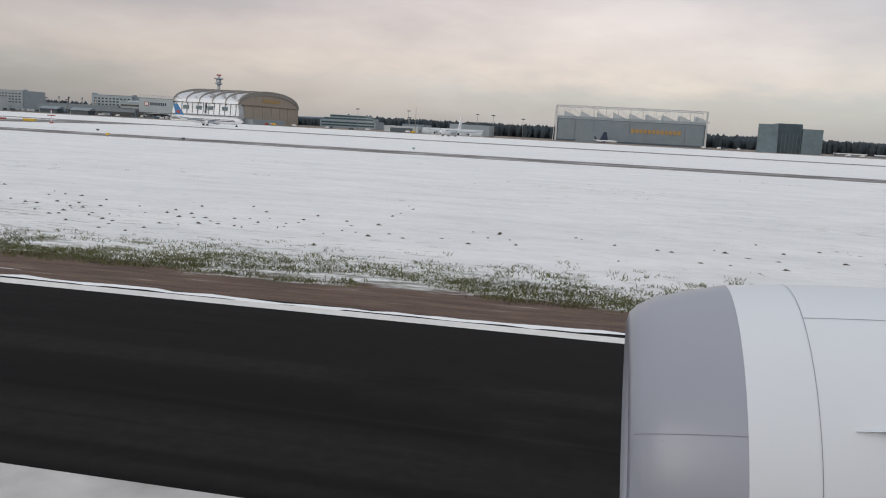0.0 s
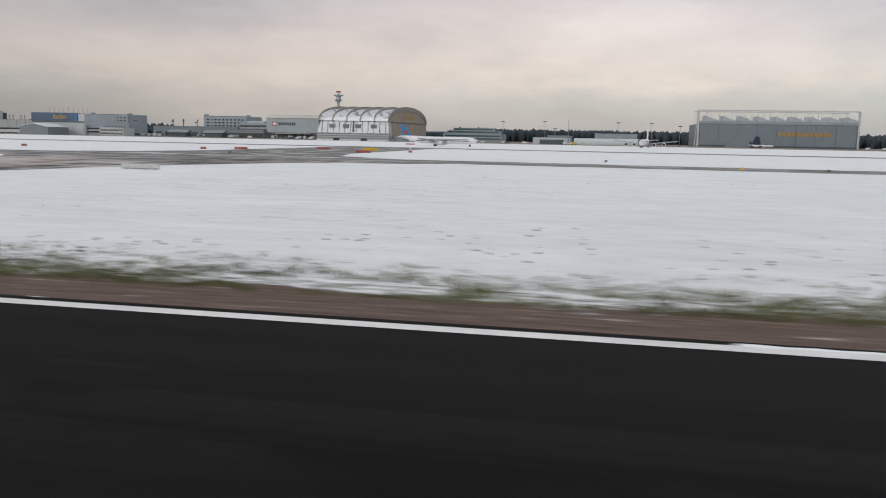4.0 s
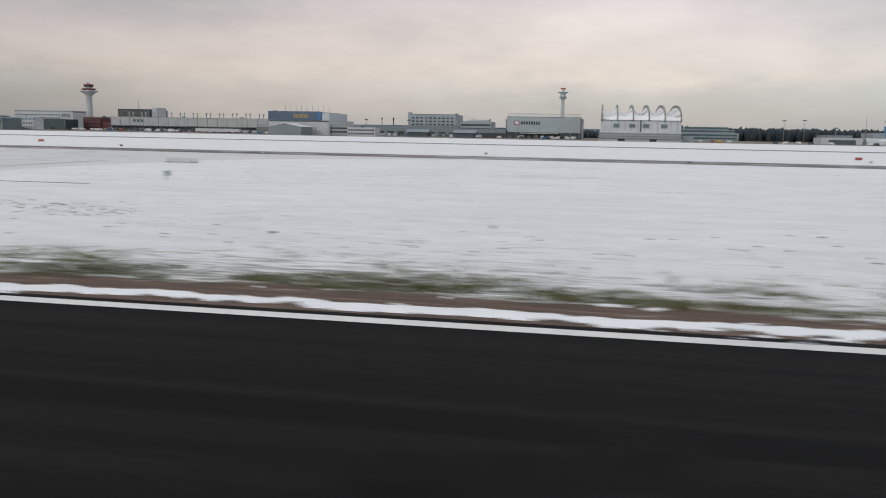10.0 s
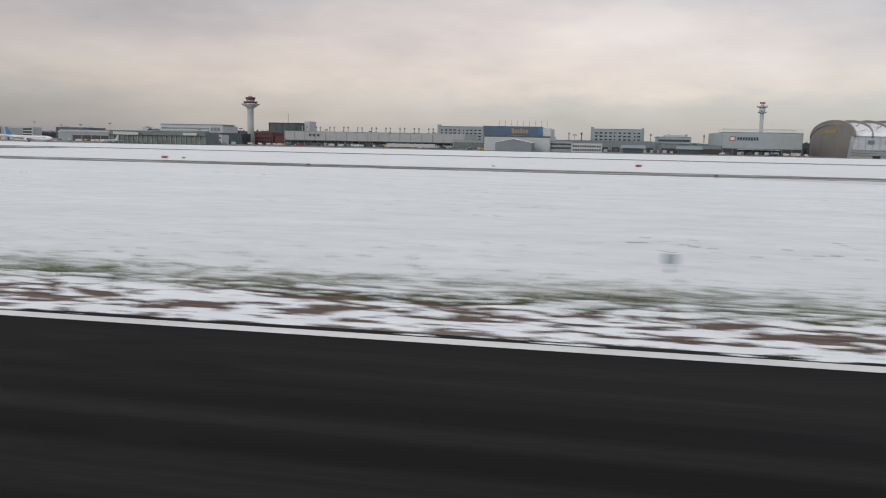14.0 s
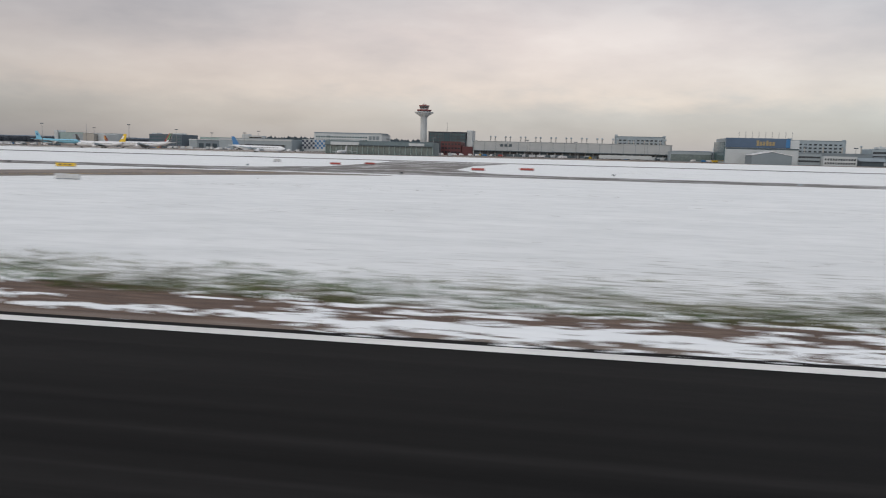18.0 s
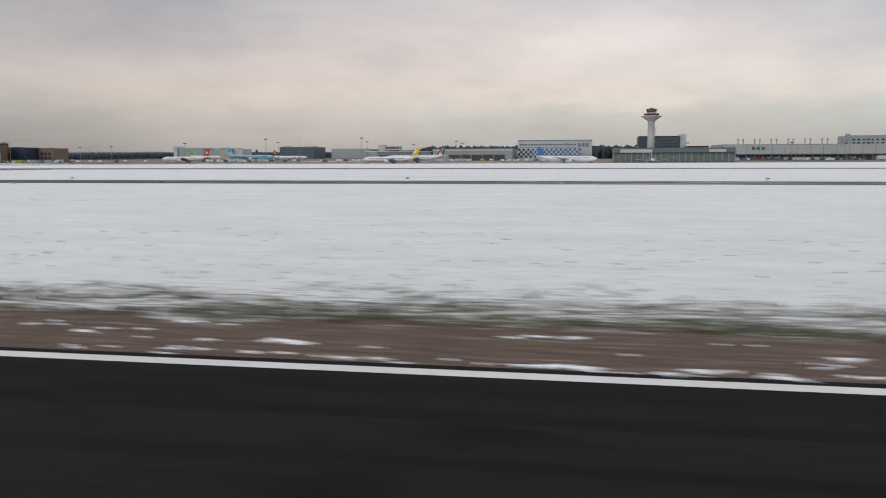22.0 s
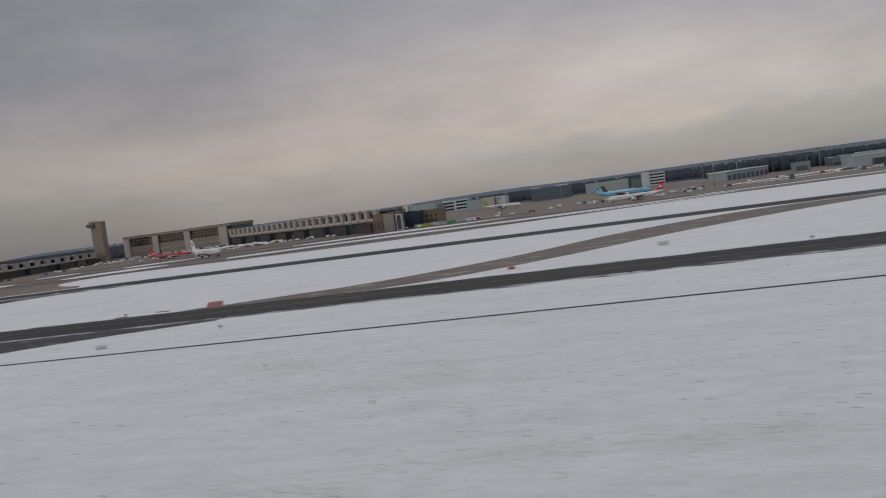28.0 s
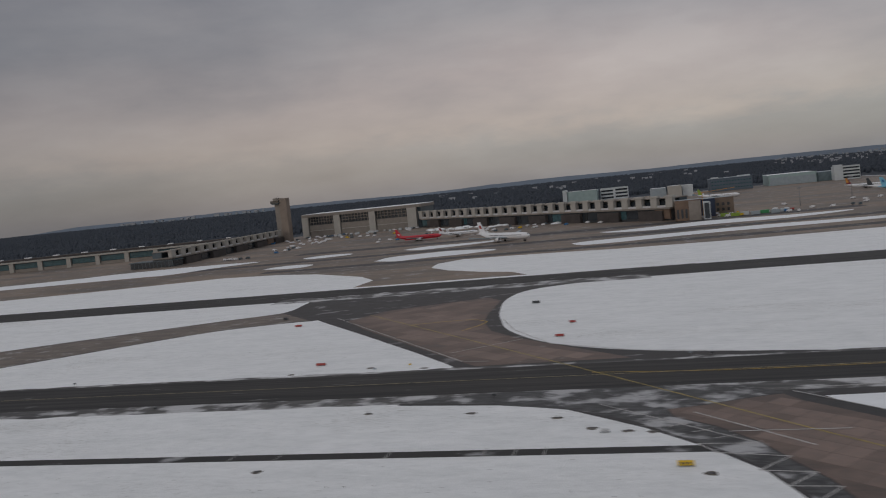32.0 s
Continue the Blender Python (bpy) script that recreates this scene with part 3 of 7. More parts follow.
def smooth_line(points, steps=6):
    """Points along a soft curve through the given ones."""
    p = [Vector((*q, 0)) for q in points]
    out = []
    for i in range(len(p) - 1):
        a, b, c, d = p[max(i - 1, 0)], p[i], p[i + 1], p[min(i + 2, len(p) - 1)]
        for k in range(steps):
            t = k / steps
            q = 0.5 * ((2 * b) + (c - a) * t + (2 * a - 5 * b + 4 * c - d) * t * t + (3 * b - a - 3 * c + d) * t ** 3)
            out.append((q.x, q.y))
    out.append((p[-1].x, p[-1].y))
    return out


def inside(x, y, outline):
    hit = False
    for i in range(len(outline)):
        (x1, y1), (x2, y2) = outline[i - 1], outline[i]
        if (y1 > y) != (y2 > y) and x < (x2 - x1) * (y - y1) / (y2 - y1) + x1:
            hit = not hit
    return hit

# ---- ground, runway, taxiways ----
RUNWAY_EDGE = 14.22
sheet("ground", [(-4800, -900), (4800, -900), (4800, 4900), (-4800, 4900)], 0.0, M["ground"], thick=0.5)
tagged(bpy.data.objects["ground"], "wide snow-covered airfield grass with bare tufts", "ground", kind="structure")
runway = tagged(sheet("runway", [(-1500, -17), (300, -17), (300, RUNWAY_EDGE), (-1500, RUNWAY_EDGE)], 0.020, M["runway"]), "dark wet asphalt runway with rubber streaks", "runway", kind="structure")
ribbon("edge_line", [(-1500, 13.72), (300, 13.72)], 0.40, 0.028, M["mark_white"], runway, "worn white edge line")
ribbon("aiming_mark", [(-74, 5.0), (-49, 5.0)], 3.0, 0.028, M["mark_grey"], runway, "worn white aiming mark")

# outlines of the paved areas
T1 = [(-164, 14.9), (-168.5, 17.6), (-172, 20.1), (-174, 21.6), (-175.5, 24), (-176, 29), (-175.6, 52), (-173.5, 62), (-170, 74), (-163, 87), (-150, 99),
      (-215, 99), (-204, 92), (-198.5, 84), (-197.2, 72), (-197.2, 39), (-198.2, 33), (-201, 28.8), (-204, 25.3), (-208.5, 22.5), (-211.5, 20.2), (-215, 17.6), (-218, 14.9)]
T2 = [(-306, 14.9), (-308.2, 18.6), (-310.2, 22.5), (-311.6, 27), (-312.4, 33), (-313, 40), (-313, 63), (-310, 78), (-303, 88), (-290, 99),
      (-362, 99), (-348, 88.5), (-340, 77.8), (-336.6, 68), (-335, 55), (-335, 36), (-336.6, 31), (-339, 27.4), (-342, 24.2), (-344.5, 21.8), (-347.5, 19.6), (-350.5, 16.8), (-353.5, 14.9)]
T3 = [(-565, 14.1), (-566.8, 15.3), (-568.4, 16.4), (-570, 17.8), (-571.3, 18.9), (-572.1, 20.6), (-572.5, 22.8), (-572.3, 25.2), (-571.1, 29.6), (-567.7, 35.4), (-557, 52.8), (-546, 70), (-531, 90), (-520, 99),
      (-548, 99), (-555, 86), (-567, 66), (-574.5, 50.5), (-578.5, 42), (-581.2, 34), (-584.4, 27.6), (-587.4, 23.4), (-590.2, 20.4), (-592.8, 18.4), (-595.5, 17.3), (-600, 15.9), (-598, 14.9), (-597, 14.1)]
M14 = [(-922, 14.1), (-922.5, 50), (-928, 60), (-921, 77.2), (-914, 87), (-908, 91.2), (-899, 95.5), (-886, 100), (-886, 103), (-1005, 103),
       (-1003, 98), (-990, 96.5), (-982, 94), (-973, 86), (-967, 79), (-963, 73), (-960.5, 66), (-960, 50), (-960, 14.1)]
DIAG = [(-905, 116), (-868, 118), (-846, 134), (-824, 160), (-800, 182), (-770, 204), (-800, 205), (-832, 180), (-852, 150), (-872, 130), (-890, 122)]
LINK = [(-1004, 117), (-1001, 119), (-1041, 168), (-1046, 172), (-1062, 168), (-1074, 160), (-1098, 137), (-1118, 122), (-1150, 117), (-1190, 117), (-1150, 130), (-1116, 156), (-1073, 181), (-1060, 188), (-1060, 204), (-1054, 206),
        (-958, 209), (-980, 207.4), (-993, 204), (-1001.5, 197), (-1004, 184), (-1002.5, 168), (-1000.5, 158), (-997, 146), (-989, 133.5), (-978, 125.4), (-966, 121), (-950, 117)]
T4 = [(-500, 114), (-512, 120), (-518, 135), (-520, 170), (-516, 203), (-545, 203), (-541, 170), (-540, 135), (-546, 120), (-560, 114)]
T5 = [(-158, 111), (-168, 118), (-172, 135), (-172, 203), (-198, 203), (-198, 135), (-203, 118), (-213, 111)]

tagged(sheet("taxiway", [(-1500, 103), (-1000, 102.5), (-886, 103), (-700, 104), (-500, 103), (-300, 99), (300, 93), (300, 104), (-300, 111), (-500, 115), (-700, 117), (-1000, 116.5), (-1500, 117)], 0.016, M["strip"]), "long dark taxiway partly under thin slush", "taxiway", kind="structure")
tagged(sheet("far_runway", [(-1500, 209), (-600, 209), (300, 197), (300, 211), (-500, 220), (-900, 227), (-1500, 232)], 0.016, M["strip"]), "parallel dark runway partly under thin slush", "runway", kind="structure")


def soft_outline(outline, steps=4):
    """The closed outline with its corners drawn as curves."""
    p = list(outline)
    return smooth_line([p[-1]] + p + [p[0], p[1]], steps)[steps:-steps - 1]


T1, T2, T3, DIAG, LINK = (soft_outline(q) for q in (T1, T2, T3, DIAG, LINK))
for nm, outl, ma, lab in (("taxiway_exit", T1, "exit_1", "wet asphalt exit with slush patches"), ("taxiway_exit", T2, "exit_2", "wet asphalt exit with slush patches"),
                          ("taxiway_exit", T3, "taxi_brown", "brown concrete slanting exit"), ("taxiway_exit", M14, "exit_dark", "dark asphalt exit edging brown concrete"),
                          ("taxiway_link", DIAG, "taxi_brown", "brown slanting taxiway link"), ("taxiway_link", LINK, "exit_dark", "dark asphalt taxiway link edging brown concrete"),
                          ("taxiway_link", T4, "taxi_pale", "taxiway link under thin slush"), ("taxiway_link", T5, "taxi_pale", "taxiway link under thin slush")):
    tagged(sheet(nm, outl, 0.012, M[ma]), lab, "taxiway", kind="structure")
drain = tagged(ribbon("drain_strip", [(-1500, 80.2), (-960, 79.2)], 1.9, 0.008, M["taxi_grey"]), "narrow dark drainage strip cleared of snow", "drain", kind="structure")
tagged(ribbon("drain_strip", [(-926, 79.2), (-766, 78.7)], 0.9, 0.008, M["taxi_grey"]), "narrow dark drainage strip cleared of snow", "drain", kind="structure")
for x0, x1, y in ((-204.2, -197.5, 41.0), (-175.4, -164, 41.6), (-340.4, -335.2, 42.0), (-312.8, -300, 42.6), (-604, -583, 42.2), (-563, -540, 44.8)):
    tagged(ribbon("cable_trench", [(x0, y), (x1, y + 0.1)], 0.35, 0.006, M["taxi_grey"]), "thin dark trench line in the snow", "trench", kind="structure")
apron = tagged(sheet("apron", [(300, 395), (-100, 385), (-300, 372), (-500, 360), (-640, 335), (-800, 324), (-860, 304), (-900, 290), (-945, 287), (-982, 289), (-1001, 293), (-1022, 296), (-1039, 297), (-1046, 287), (-1045, 274), (-1036, 261), (-1023, 249), (-1012, 242),
                               (-1006, 232), (-1058, 232), (-1057, 248), (-1066, 262), (-1091, 284), (-1112, 294), (-1137, 299), (-1179, 287), (-1224, 278), (-1500, 262), (-1500, 690), (-1062, 690), (-1050, 806), (-790, 806), (-770, 690), (-560, 690), (-540, 640), (300, 640)], 0.010, M["apron"]), "brown and grey concrete apron with worn patches", "apron", kind="structure")
for line, wide in (([(-1500, 338), (-1140, 350), (-1010, 350), (-900, 352), (-760, 366)], 11), ([(-1125, 308), (-1040, 306), (-960, 304), (-890, 308), (-780, 328)], 9), ([(-1150, 400), (-1060, 398), (-960, 398), (-880, 405)], 14)):
    tagged(ribbon("apron_lane", smooth_line(line), wide, 0.018, M["exit_dark"]), "dark wet asphalt lane across the apron", "apron", kind="structure")
# snow left lying between the apron lanes
for outl in ([(-1084, 371), (-1074, 382), (-1057, 381), (-1042, 384), (-1039, 378), (-1047, 372), (-1062, 365), (-1074, 362)],
             [(-1081, 320), (-1079, 334), (-1068, 339), (-1054, 342), (-1035, 333), (-1033, 327), (-1042, 320), (-1057, 317), (-1069, 312)],
             [(-1135, 372), (-1128, 380), (-1114, 379), (-1110, 371), (-1119, 365), (-1129, 365)], [(-1133, 325), (-1130, 333), (-1121, 335), (-1112, 330), (-1112, 321), (-1121, 319)],
             [(-994, 378), (-984, 377), (-947, 391), (-913, 384), (-890, 385), (-892, 378), (-916, 367), (-949, 367), (-972, 362), (-989, 369)],
             [(-1002, 328), (-992, 333), (-961, 337), (-930, 341), (-904, 338), (-880, 338), (-800, 345), (-800, 338), (-880, 326), (-922, 324), (-952, 323), (-982, 316), (-997, 316)],
             [(-1400, 330), (-1266, 360), (-1240, 372), (-1202, 379), (-1166, 377), (-1159, 372), (-1175, 358), (-1187, 340), (-1221, 337), (-1400, 318)],
             [(-800, 352), (-700, 348), (-640, 344), (-640, 350), (-700, 356), (-800, 360)],
             [(-880, 322), (-700, 318), (-700, 322), (-880, 327)],
             [(-780, 440), (-730, 470), (-690, 500), (-700, 505), (-740, 480), (-786, 446)], [(-770, 420), (-640, 438), (-640, 442), (-770, 426)]):
    tagged(sheet("snow_patch", smooth_line(outl + [outl[0]], 3)[:-1], 0.030, M["snow"]), "patch of snow left on the apron", "snow", kind="structure")
for outl in ([(-954.2, 95.6), (-953.4, 94.2), (-943.4, 82.9), (-942.0, 83.0), (-936, 90), (-931.6, 96.0), (-932, 96.8)],):
    tagged(sheet("snow_island", outl, 0.032, M["snow"]), "triangular snow island between taxiways", "snow", kind="structure")

# painted lines
PAINT_COUNT = itertools.count()


def paint(line, width=0.30, color="mark_yellow", z=0.030, name="taxi_line", label="worn yellow taxi line", soft=True):
    ob = ribbon(name, smooth_line(line) if soft else line, width, z + 0.004 * (next(PAINT_COUNT) % 6), M[color])
    return tagged(ob, label, "marking", kind="structure")


paint([(-186.1, 17.2), (-186.1, 60)], 0.26, "mark_dull", soft=False)
paint([(-186.1, 30), (-186.3, 25.1), (-187.6, 20.5), (-188.3, 18.3), (-189.3, 16.6)], 0.24, "mark_dull")
paint([(-177.7, 47.7), (-179.4, 40.0), (-179.7, 29.7), (-179.3, 24.7), (-178.3, 22.3), (-176.2, 19.5), (-174.3, 17.4), (-172.6, 16.2)], 0.20, "mark_dull")
paint([(-193.4, 39.4), (-194.2, 33.3), (-197, 29), (-202, 23), (-206, 19.9), (-210, 17.6)], 0.22, "mark_faded")
paint([(-191.2, 12.75), (-192.3, 11.6), (-193.5, 10.2), (-195.0, 8.6), (-197.0, 6.9), (-200.0, 5.0), (-204.0, 3.2)], 0.17)
paint([(-323.3, 15.1), (-323.3, 40)], 0.32, "mark_dull", soft=False)
paint([(-323.5, 28.3), (-324.3, 24), (-325.5, 19.4), (-326.8, 16.7), (-327.8, 15.0)], 0.24, "mark_dull")
paint([(-323.5, 28.3), (-322.5, 23.1), (-321.3, 19), (-319.4, 16.4)], 0.24, "mark_dull")
paint([(-317, 71), (-317, 39.6), (-316.4, 31.7), (-313.8, 23.9), (-312, 20), (-309.5, 16.2)], 0.24, "mark_faded")
paint([(-331, 70), (-331.2, 41), (-331.8, 30.7), (-336.4, 24.4), (-341.3, 20.3), (-345.1, 17.1), (-347.8, 15.1)], 0.22, "mark_faded")
paint([(-329.3, 12.45), (-331.4, 10.55), (-333.9, 8.0), (-337.0, 5.5)], 0.17)
paint([(-320.0, 12.4), (-318.6, 10.7), (-317.3, 9.4), (-316.1, 8.3), (-314.6, 7.0), (-312.0, 5.4), (-308.0, 3.6)], 0.17)
paint([(-586, 14.4), (-583.6, 17.9), (-579.2, 25.3), (-572.6, 37.1), (-567, 46.5), (-552, 68), (-534, 96)], 0.30)
paint([(-1033, 174.8), (-1019, 158.2), (-980, 111.7), (-958, 84.9), (-950, 75.5), (-946.4, 69), (-945, 62), (-944, 40)], 0.22, "mark_dull", z=0.045)
paint([(-1019, 158), (-1008, 160), (-1003, 156), (-1006, 148)], 0.24, z=0.045)
paint([(-1300, 110), (-1000, 109.6), (-700, 110)], 0.15, "mark_faded", soft=False)
paint([(-980, 111), (-960, 109), (-930, 109.5)], 0.16)
for line in ([(-1040, 173), (-1000, 121.5), (-996, 121)], [(-1000, 158), (-996, 146), (-988, 132), (-975, 124), (-960, 119.6)], [(-968, 91), (-958, 79.4)], [(-957, 98), (-942, 81), (-928, 96)],
             [(-1003.7, 128.2), (-992.9, 137.2)], [(-957, 99), (-930, 101)], [(-965, 84), (-954, 84)]):
    paint(line, 0.2, "mark_grey", z=0.045, name="edge_stroke", label="thin white pavement edge line", soft=False)
# a net of white strokes on the dark shoulder by the slanting exit
NET = [(-978.2, 95.5), (-962.7, 80.3), (-968.2, 80.6), (-966.6, 77.9), (-960.6, 76.6), (-963.6, 73.2), (-959.2, 72.6), (-961.8, 69.6), (-957.9, 69.4), (-960.4, 66.2), (-957.2, 65.2), (-959.6, 62.4), (-956.9, 61.4)]
for a, b in zip(NET, NET[1:]):
    paint([a, b], 0.17, "mark_grey", name="shoulder_stroke", label="white stroke of the shoulder marking", soft=False)
for k in range(7):
    x, y = -977.0 + k * 2.1, 92.3 - k * 2.05
    paint([(x, y), (x + 2.0, y + 0.9)], 0.13, "mark_grey", name="shoulder_stroke", label="white stroke of the shoulder marking", soft=False)
for k in range(9):
    paint([(-953 + k * 3.6, 24), (-951 + k * 3.6, 60)], 0.10, "mark_grey", z=0.04, name="joint_line", label="pale joint between slabs", soft=False)
for k in range(8):
    paint([(-957, 26 + k * 4.4), (-924, 27 + k * 4.4)], 0.10, "mark_grey", z=0.04, name="joint_line", label="pale joint between slabs", soft=False)


# far-lane designator painted on the slabs: M14
def lettering(text, size, material, m, parent, label, depth=0.01):
    cu = bpy.data.curves.new("lettering", "FONT")
    cu.body, cu.size, cu.extrude, cu.align_x, cu.align_y = text, size, depth, "CENTER", "CENTER"
    ob = new("lettering", cu)
    dg = bpy.context.evaluated_depsgraph_get()
    me = bpy.data.meshes.new_from_object(ob.evaluated_get(dg))
    bpy.data.objects.remove(ob)
    me.materials.clear()
    me.materials.append(material)
    out = new("lettering", me)
    out.parent = parent
    out.matrix_basis = m
    return tagged(out, label)


tagged(lettering("M14", 2.6, M["mark_yellow"], pose(-944.6, 76.2, 0.05, 0, 0, 196), None, "", 0.002), "yellow taxiway designator painted on concrete", "marking", kind="structure")

# snow lips along the runway, slush along the exits' mouths
def ridge(x0, x1, y, seed, high, wide, gap):
    """A broken, uneven lip of ploughed snow."""
    rng = random.Random(seed)
    v, f = [], []
    n = int((x1 - x0) / 0.4)
    prof = [(-1.0, 0.0), (-0.55, 0.7), (0.05, 1.0), (0.6, 0.6), (1.0, 0.0)]
    prev = None
    for i in range(n):
        x = x0 + i * 0.4
        s = noise.noise(Vector((x * 0.13, seed * 7.3, 0))) + 0.8 * noise.noise(Vector((x * 0.8, seed * 3.1, 4)))
        a = s - gap
        if a <= 0:
            prev = None
            continue
        a = min(1, a * 1.3 + 0.12)
        yy = y + 0.3 * noise.noise(Vector((x * 0.11, seed, 2))) + 0.20 * noise.noise(Vector((x * 0.8, seed, 7))) + 0.12 * noise.noise(Vector((x * 1.9, seed, 11)))
        a *= 0.75 + 0.5 * noise.noise(Vector((x * 1.3, seed, 15)))
        row = []
        for u, h in prof:
            row.append(len(v))
            v.append((x + rng.uniform(-0.1, 0.1), yy + u * wide * a * rng.uniform(0.8, 1.2), -0.01 + h * high * a))
        if prev:
            f += [(prev[k], row[k], row[k + 1], prev[k + 1]) for k in range(len(prof) - 1)]
        prev = row
    if v:
        tagged(part_mesh("snow_ridge", mesh_of("snow_ridge", v, f, True), M["snow"], None), "uneven lip of ploughed snow beside the runway", "snow", kind="stuff")


# the exits' mouths, along the runway
MOUTHS = [(-216, -164), (-350, -306), (-598, -565), (-960, -922)]
for k, (a, b, y, high, wide, gap) in enumerate((
        (-126, 40, 14.14, 0.07, 0.20, -1.3), (-164, -126, 14.25, 0.05, 0.12, 0.15), (-140, 40, 14.9, 0.04, 0.10, 0.45))):
    ridge(a, b, y, k + 3, high, wide, gap)


def snow_cover(name, x0, x1, y0, y1, bands, loose, seed, material, high, label, fine=1.0):
    """Thin ragged snow or slush over a strip: lies along the bands (y, half width, weight, shift of y from end to end) and loosely between them."""
    dx, dy = 0.13, 0.065
    nx, ny = int((x1 - x0) / dx), int((y1 - y0) / dy)
    rows = [y0 + j * dy for j in range(ny + 1)]
    level = []
    for i in range(nx + 1):
        x = x0 + i * dx
        sway = 0.22 * noise.noise(Vector((x * 0.14, seed, 3))) + 0.22 * noise.noise(Vector((x * 0.5, seed, 5))) + 0.12 * noise.noise(Vector((x * 1.9, seed, 9)))
        fade = 0.8 * (1 - min(1, 8 * i / nx, 8 * (nx - i) / nx))
        for j, y in enumerate(rows):
            c = loose - fade + sum(weight * math.exp(-((y - yc - shift * i / nx - sway) / half) ** 2) for yc, half, weight, shift in bands)
            if c > -0.9:
                c += fine * (0.35 * noise.noise(Vector((x * 0.22, y * 1.0, seed))) + 0.60 * noise.noise(Vector((x * 0.9, y * 3.0, seed + 4))) + 0.70 * noise.noise(Vector((x * 2.6, y * 7.0, seed + 8))))
            level.append(-0.1 if j in (0, ny) else c)
    v, f, used = [], [], {}
    for i in range(nx):
        for j in range(ny):
            q = i * (ny + 1) + j
            corner = (q, q + ny + 1, q + ny + 2, q + 1)
            if sum(level[k] > 0 for k in corner) < 2:
                continue
            for k in corner:
                if k not in used:
                    used[k] = len(v)
                    v.append((x0 + k // (ny + 1) * dx, rows[k % (ny + 1)], 0.022 + high * min(1, level[k] * 1.4) if level[k] > 0 else 0.002))
            f.append(tuple(used[k] for k in corner))
    tagged(part_mesh(name, mesh_of(name, v, f, True), material, None), label, "snow", kind="stuff")


LIP = "ragged band of ploughed snow on brown soil"
for x0, x1, y1, bands, loose in (
        (-306, -219, 16.4, ((14.85, 0.30, 1.0, 0.0),), -0.52),
        (-441, -354, 18.4, ((14.6, 0.25, 0.25, 0.0), (17.4, 0.9, 0.15, 0.0)), -0.12),
        (-511, -437, 18.4, ((15.25, 0.46, 0.48, 0.0), (17.6, 0.6, 0.15, 0.0)), -0.24),
        (-545, -507, 18.4, ((15.9, 0.70, 0.35, 0.1), (17.8, 0.6, 0.2, 0.0)), -0.18),
        (-569, -541, 18.4, ((16.25, 0.22, 0.55, -0.2), (18.0, 0.5, 0.2, 0.0)), -0.46),
        (-652, -606, 17.4, ((14.55, 0.16, 0.34, 0.0), (15.4, 0.25, 0.16, 0.0)), -0.52),
        (-690, -646, 17.2, ((14.45, 0.22, 0.50, 0.0), (15.50, 0.26, 0.50, 0.1)), -0.32),
        (-915, -684, 18.0, ((14.6, 0.15, 0.12, 0.0), (16.3, 0.30, 0.90, 0.25)), -0.38)):
    snow_cover("verge_snow", x0, x1, 14.0, y1, bands, loose, x0 * 0.37, M["snow"], 0.05, LIP)
SMEAR = "thin grey slush smeared along the exit's mouth"
for x0, x1, y1, bands in ((-216, -194, 17.6, ((15.7, 0.45, 0.30, 0.4),)), (-198, -185, 18.2, ((16.3, 0.60, 0.80, 0.3),)), (-190, -178.5, 18.4, ((16.9, 0.55, 0.75, -2.2),)), (-352, -318, 17.8, ((16.2, 0.42, 0.95, 0.15),)), (-322, -305, 17.8, ((16.3, 0.30, 0.75, -0.2),)),
                          (-612, -581, 17.4, ((15.7, 0.55, 1.15, 0.2),)), (-592, -566, 19.0, ((17.4, 0.60, 1.1, -1.6),))):
    snow_cover("slush_smear", x0, x1, 14.5, y1, bands, -0.50, x0 * 0.73, M["thin_slush"], 0.012, SMEAR, 0.8)


def wavy(x0, x1, low, high, seed, rough=0.25, step=1.2):
    """An outline whose upper edge wanders."""
    n = int((x1 - x0) / step)
    top = [(x0 + i * step, high + rough * (noise.noise(Vector((i * 0.35, seed, 1))) + 0.5 * noise.noise(Vector((i * 1.1, seed, 5))))) for i in range(n + 1)]
    return [(x0, low), (x1, low)] + top[::-1]


for x0, x1, hi in ((-218, -160, 15.1), (-354, -303, 15.2), (-603.4, -597.2, 14.75), (-569, -565.4, 14.8)):
    tagged(sheet("runway_shoulder", wavy(x0, x1, 14.0, hi, x0), 0.017, M["runway"]), "dark wet asphalt shoulder between runway and exit", "shoulder", kind="structure")
for x0, x1, lo, hi, sd in ((-1130, -930, 104, 98.6, 1), (-925, -800, 104, 101.4, 2), (-1150, -760, 116, 117.6, 3), (-1150, -960, 226, 228.8, 4)):
    tagged(sheet("slushy_shoulder", wavy(x0, x1, lo, hi, sd, 0.9, 2.2), 0.0135, M["taxi_slush"]), "grey slush-streaked taxiway shoulder", "shoulder", kind="structure")
tagged(sheet("slushy_shoulder", [(-959.9, 61), (-960.6, 68.3), (-962.7, 73.1), (-965.4, 77.8), (-967.7, 80.5), (-974.1, 88.4), (-980.6, 93.2), (-990, 97), (-1004, 99.4), (-990, 102.6), (-966, 102.6), (-960, 99.5), (-958, 97.6),
                               (-962.4, 95.9), (-966.6, 93.8), (-970.8, 92.4), (-970.3, 89.5), (-966.3, 85.8), (-962.5, 80.1), (-960.7, 75.3), (-958.6, 70.9), (-957.2, 65), (-956.8, 61)], 0.0145, M["net_slush"]), "dark shoulder mottled with half-melted slush", "shoulder", kind="structure")
tagged(sheet("slush_patch", wavy(-1072, -972, 205.5, 213.5, 7, 2.2, 3.0), 0.0185, M["taxi_slush"]), "slush swept across the runway junction", "snow", kind="structure")
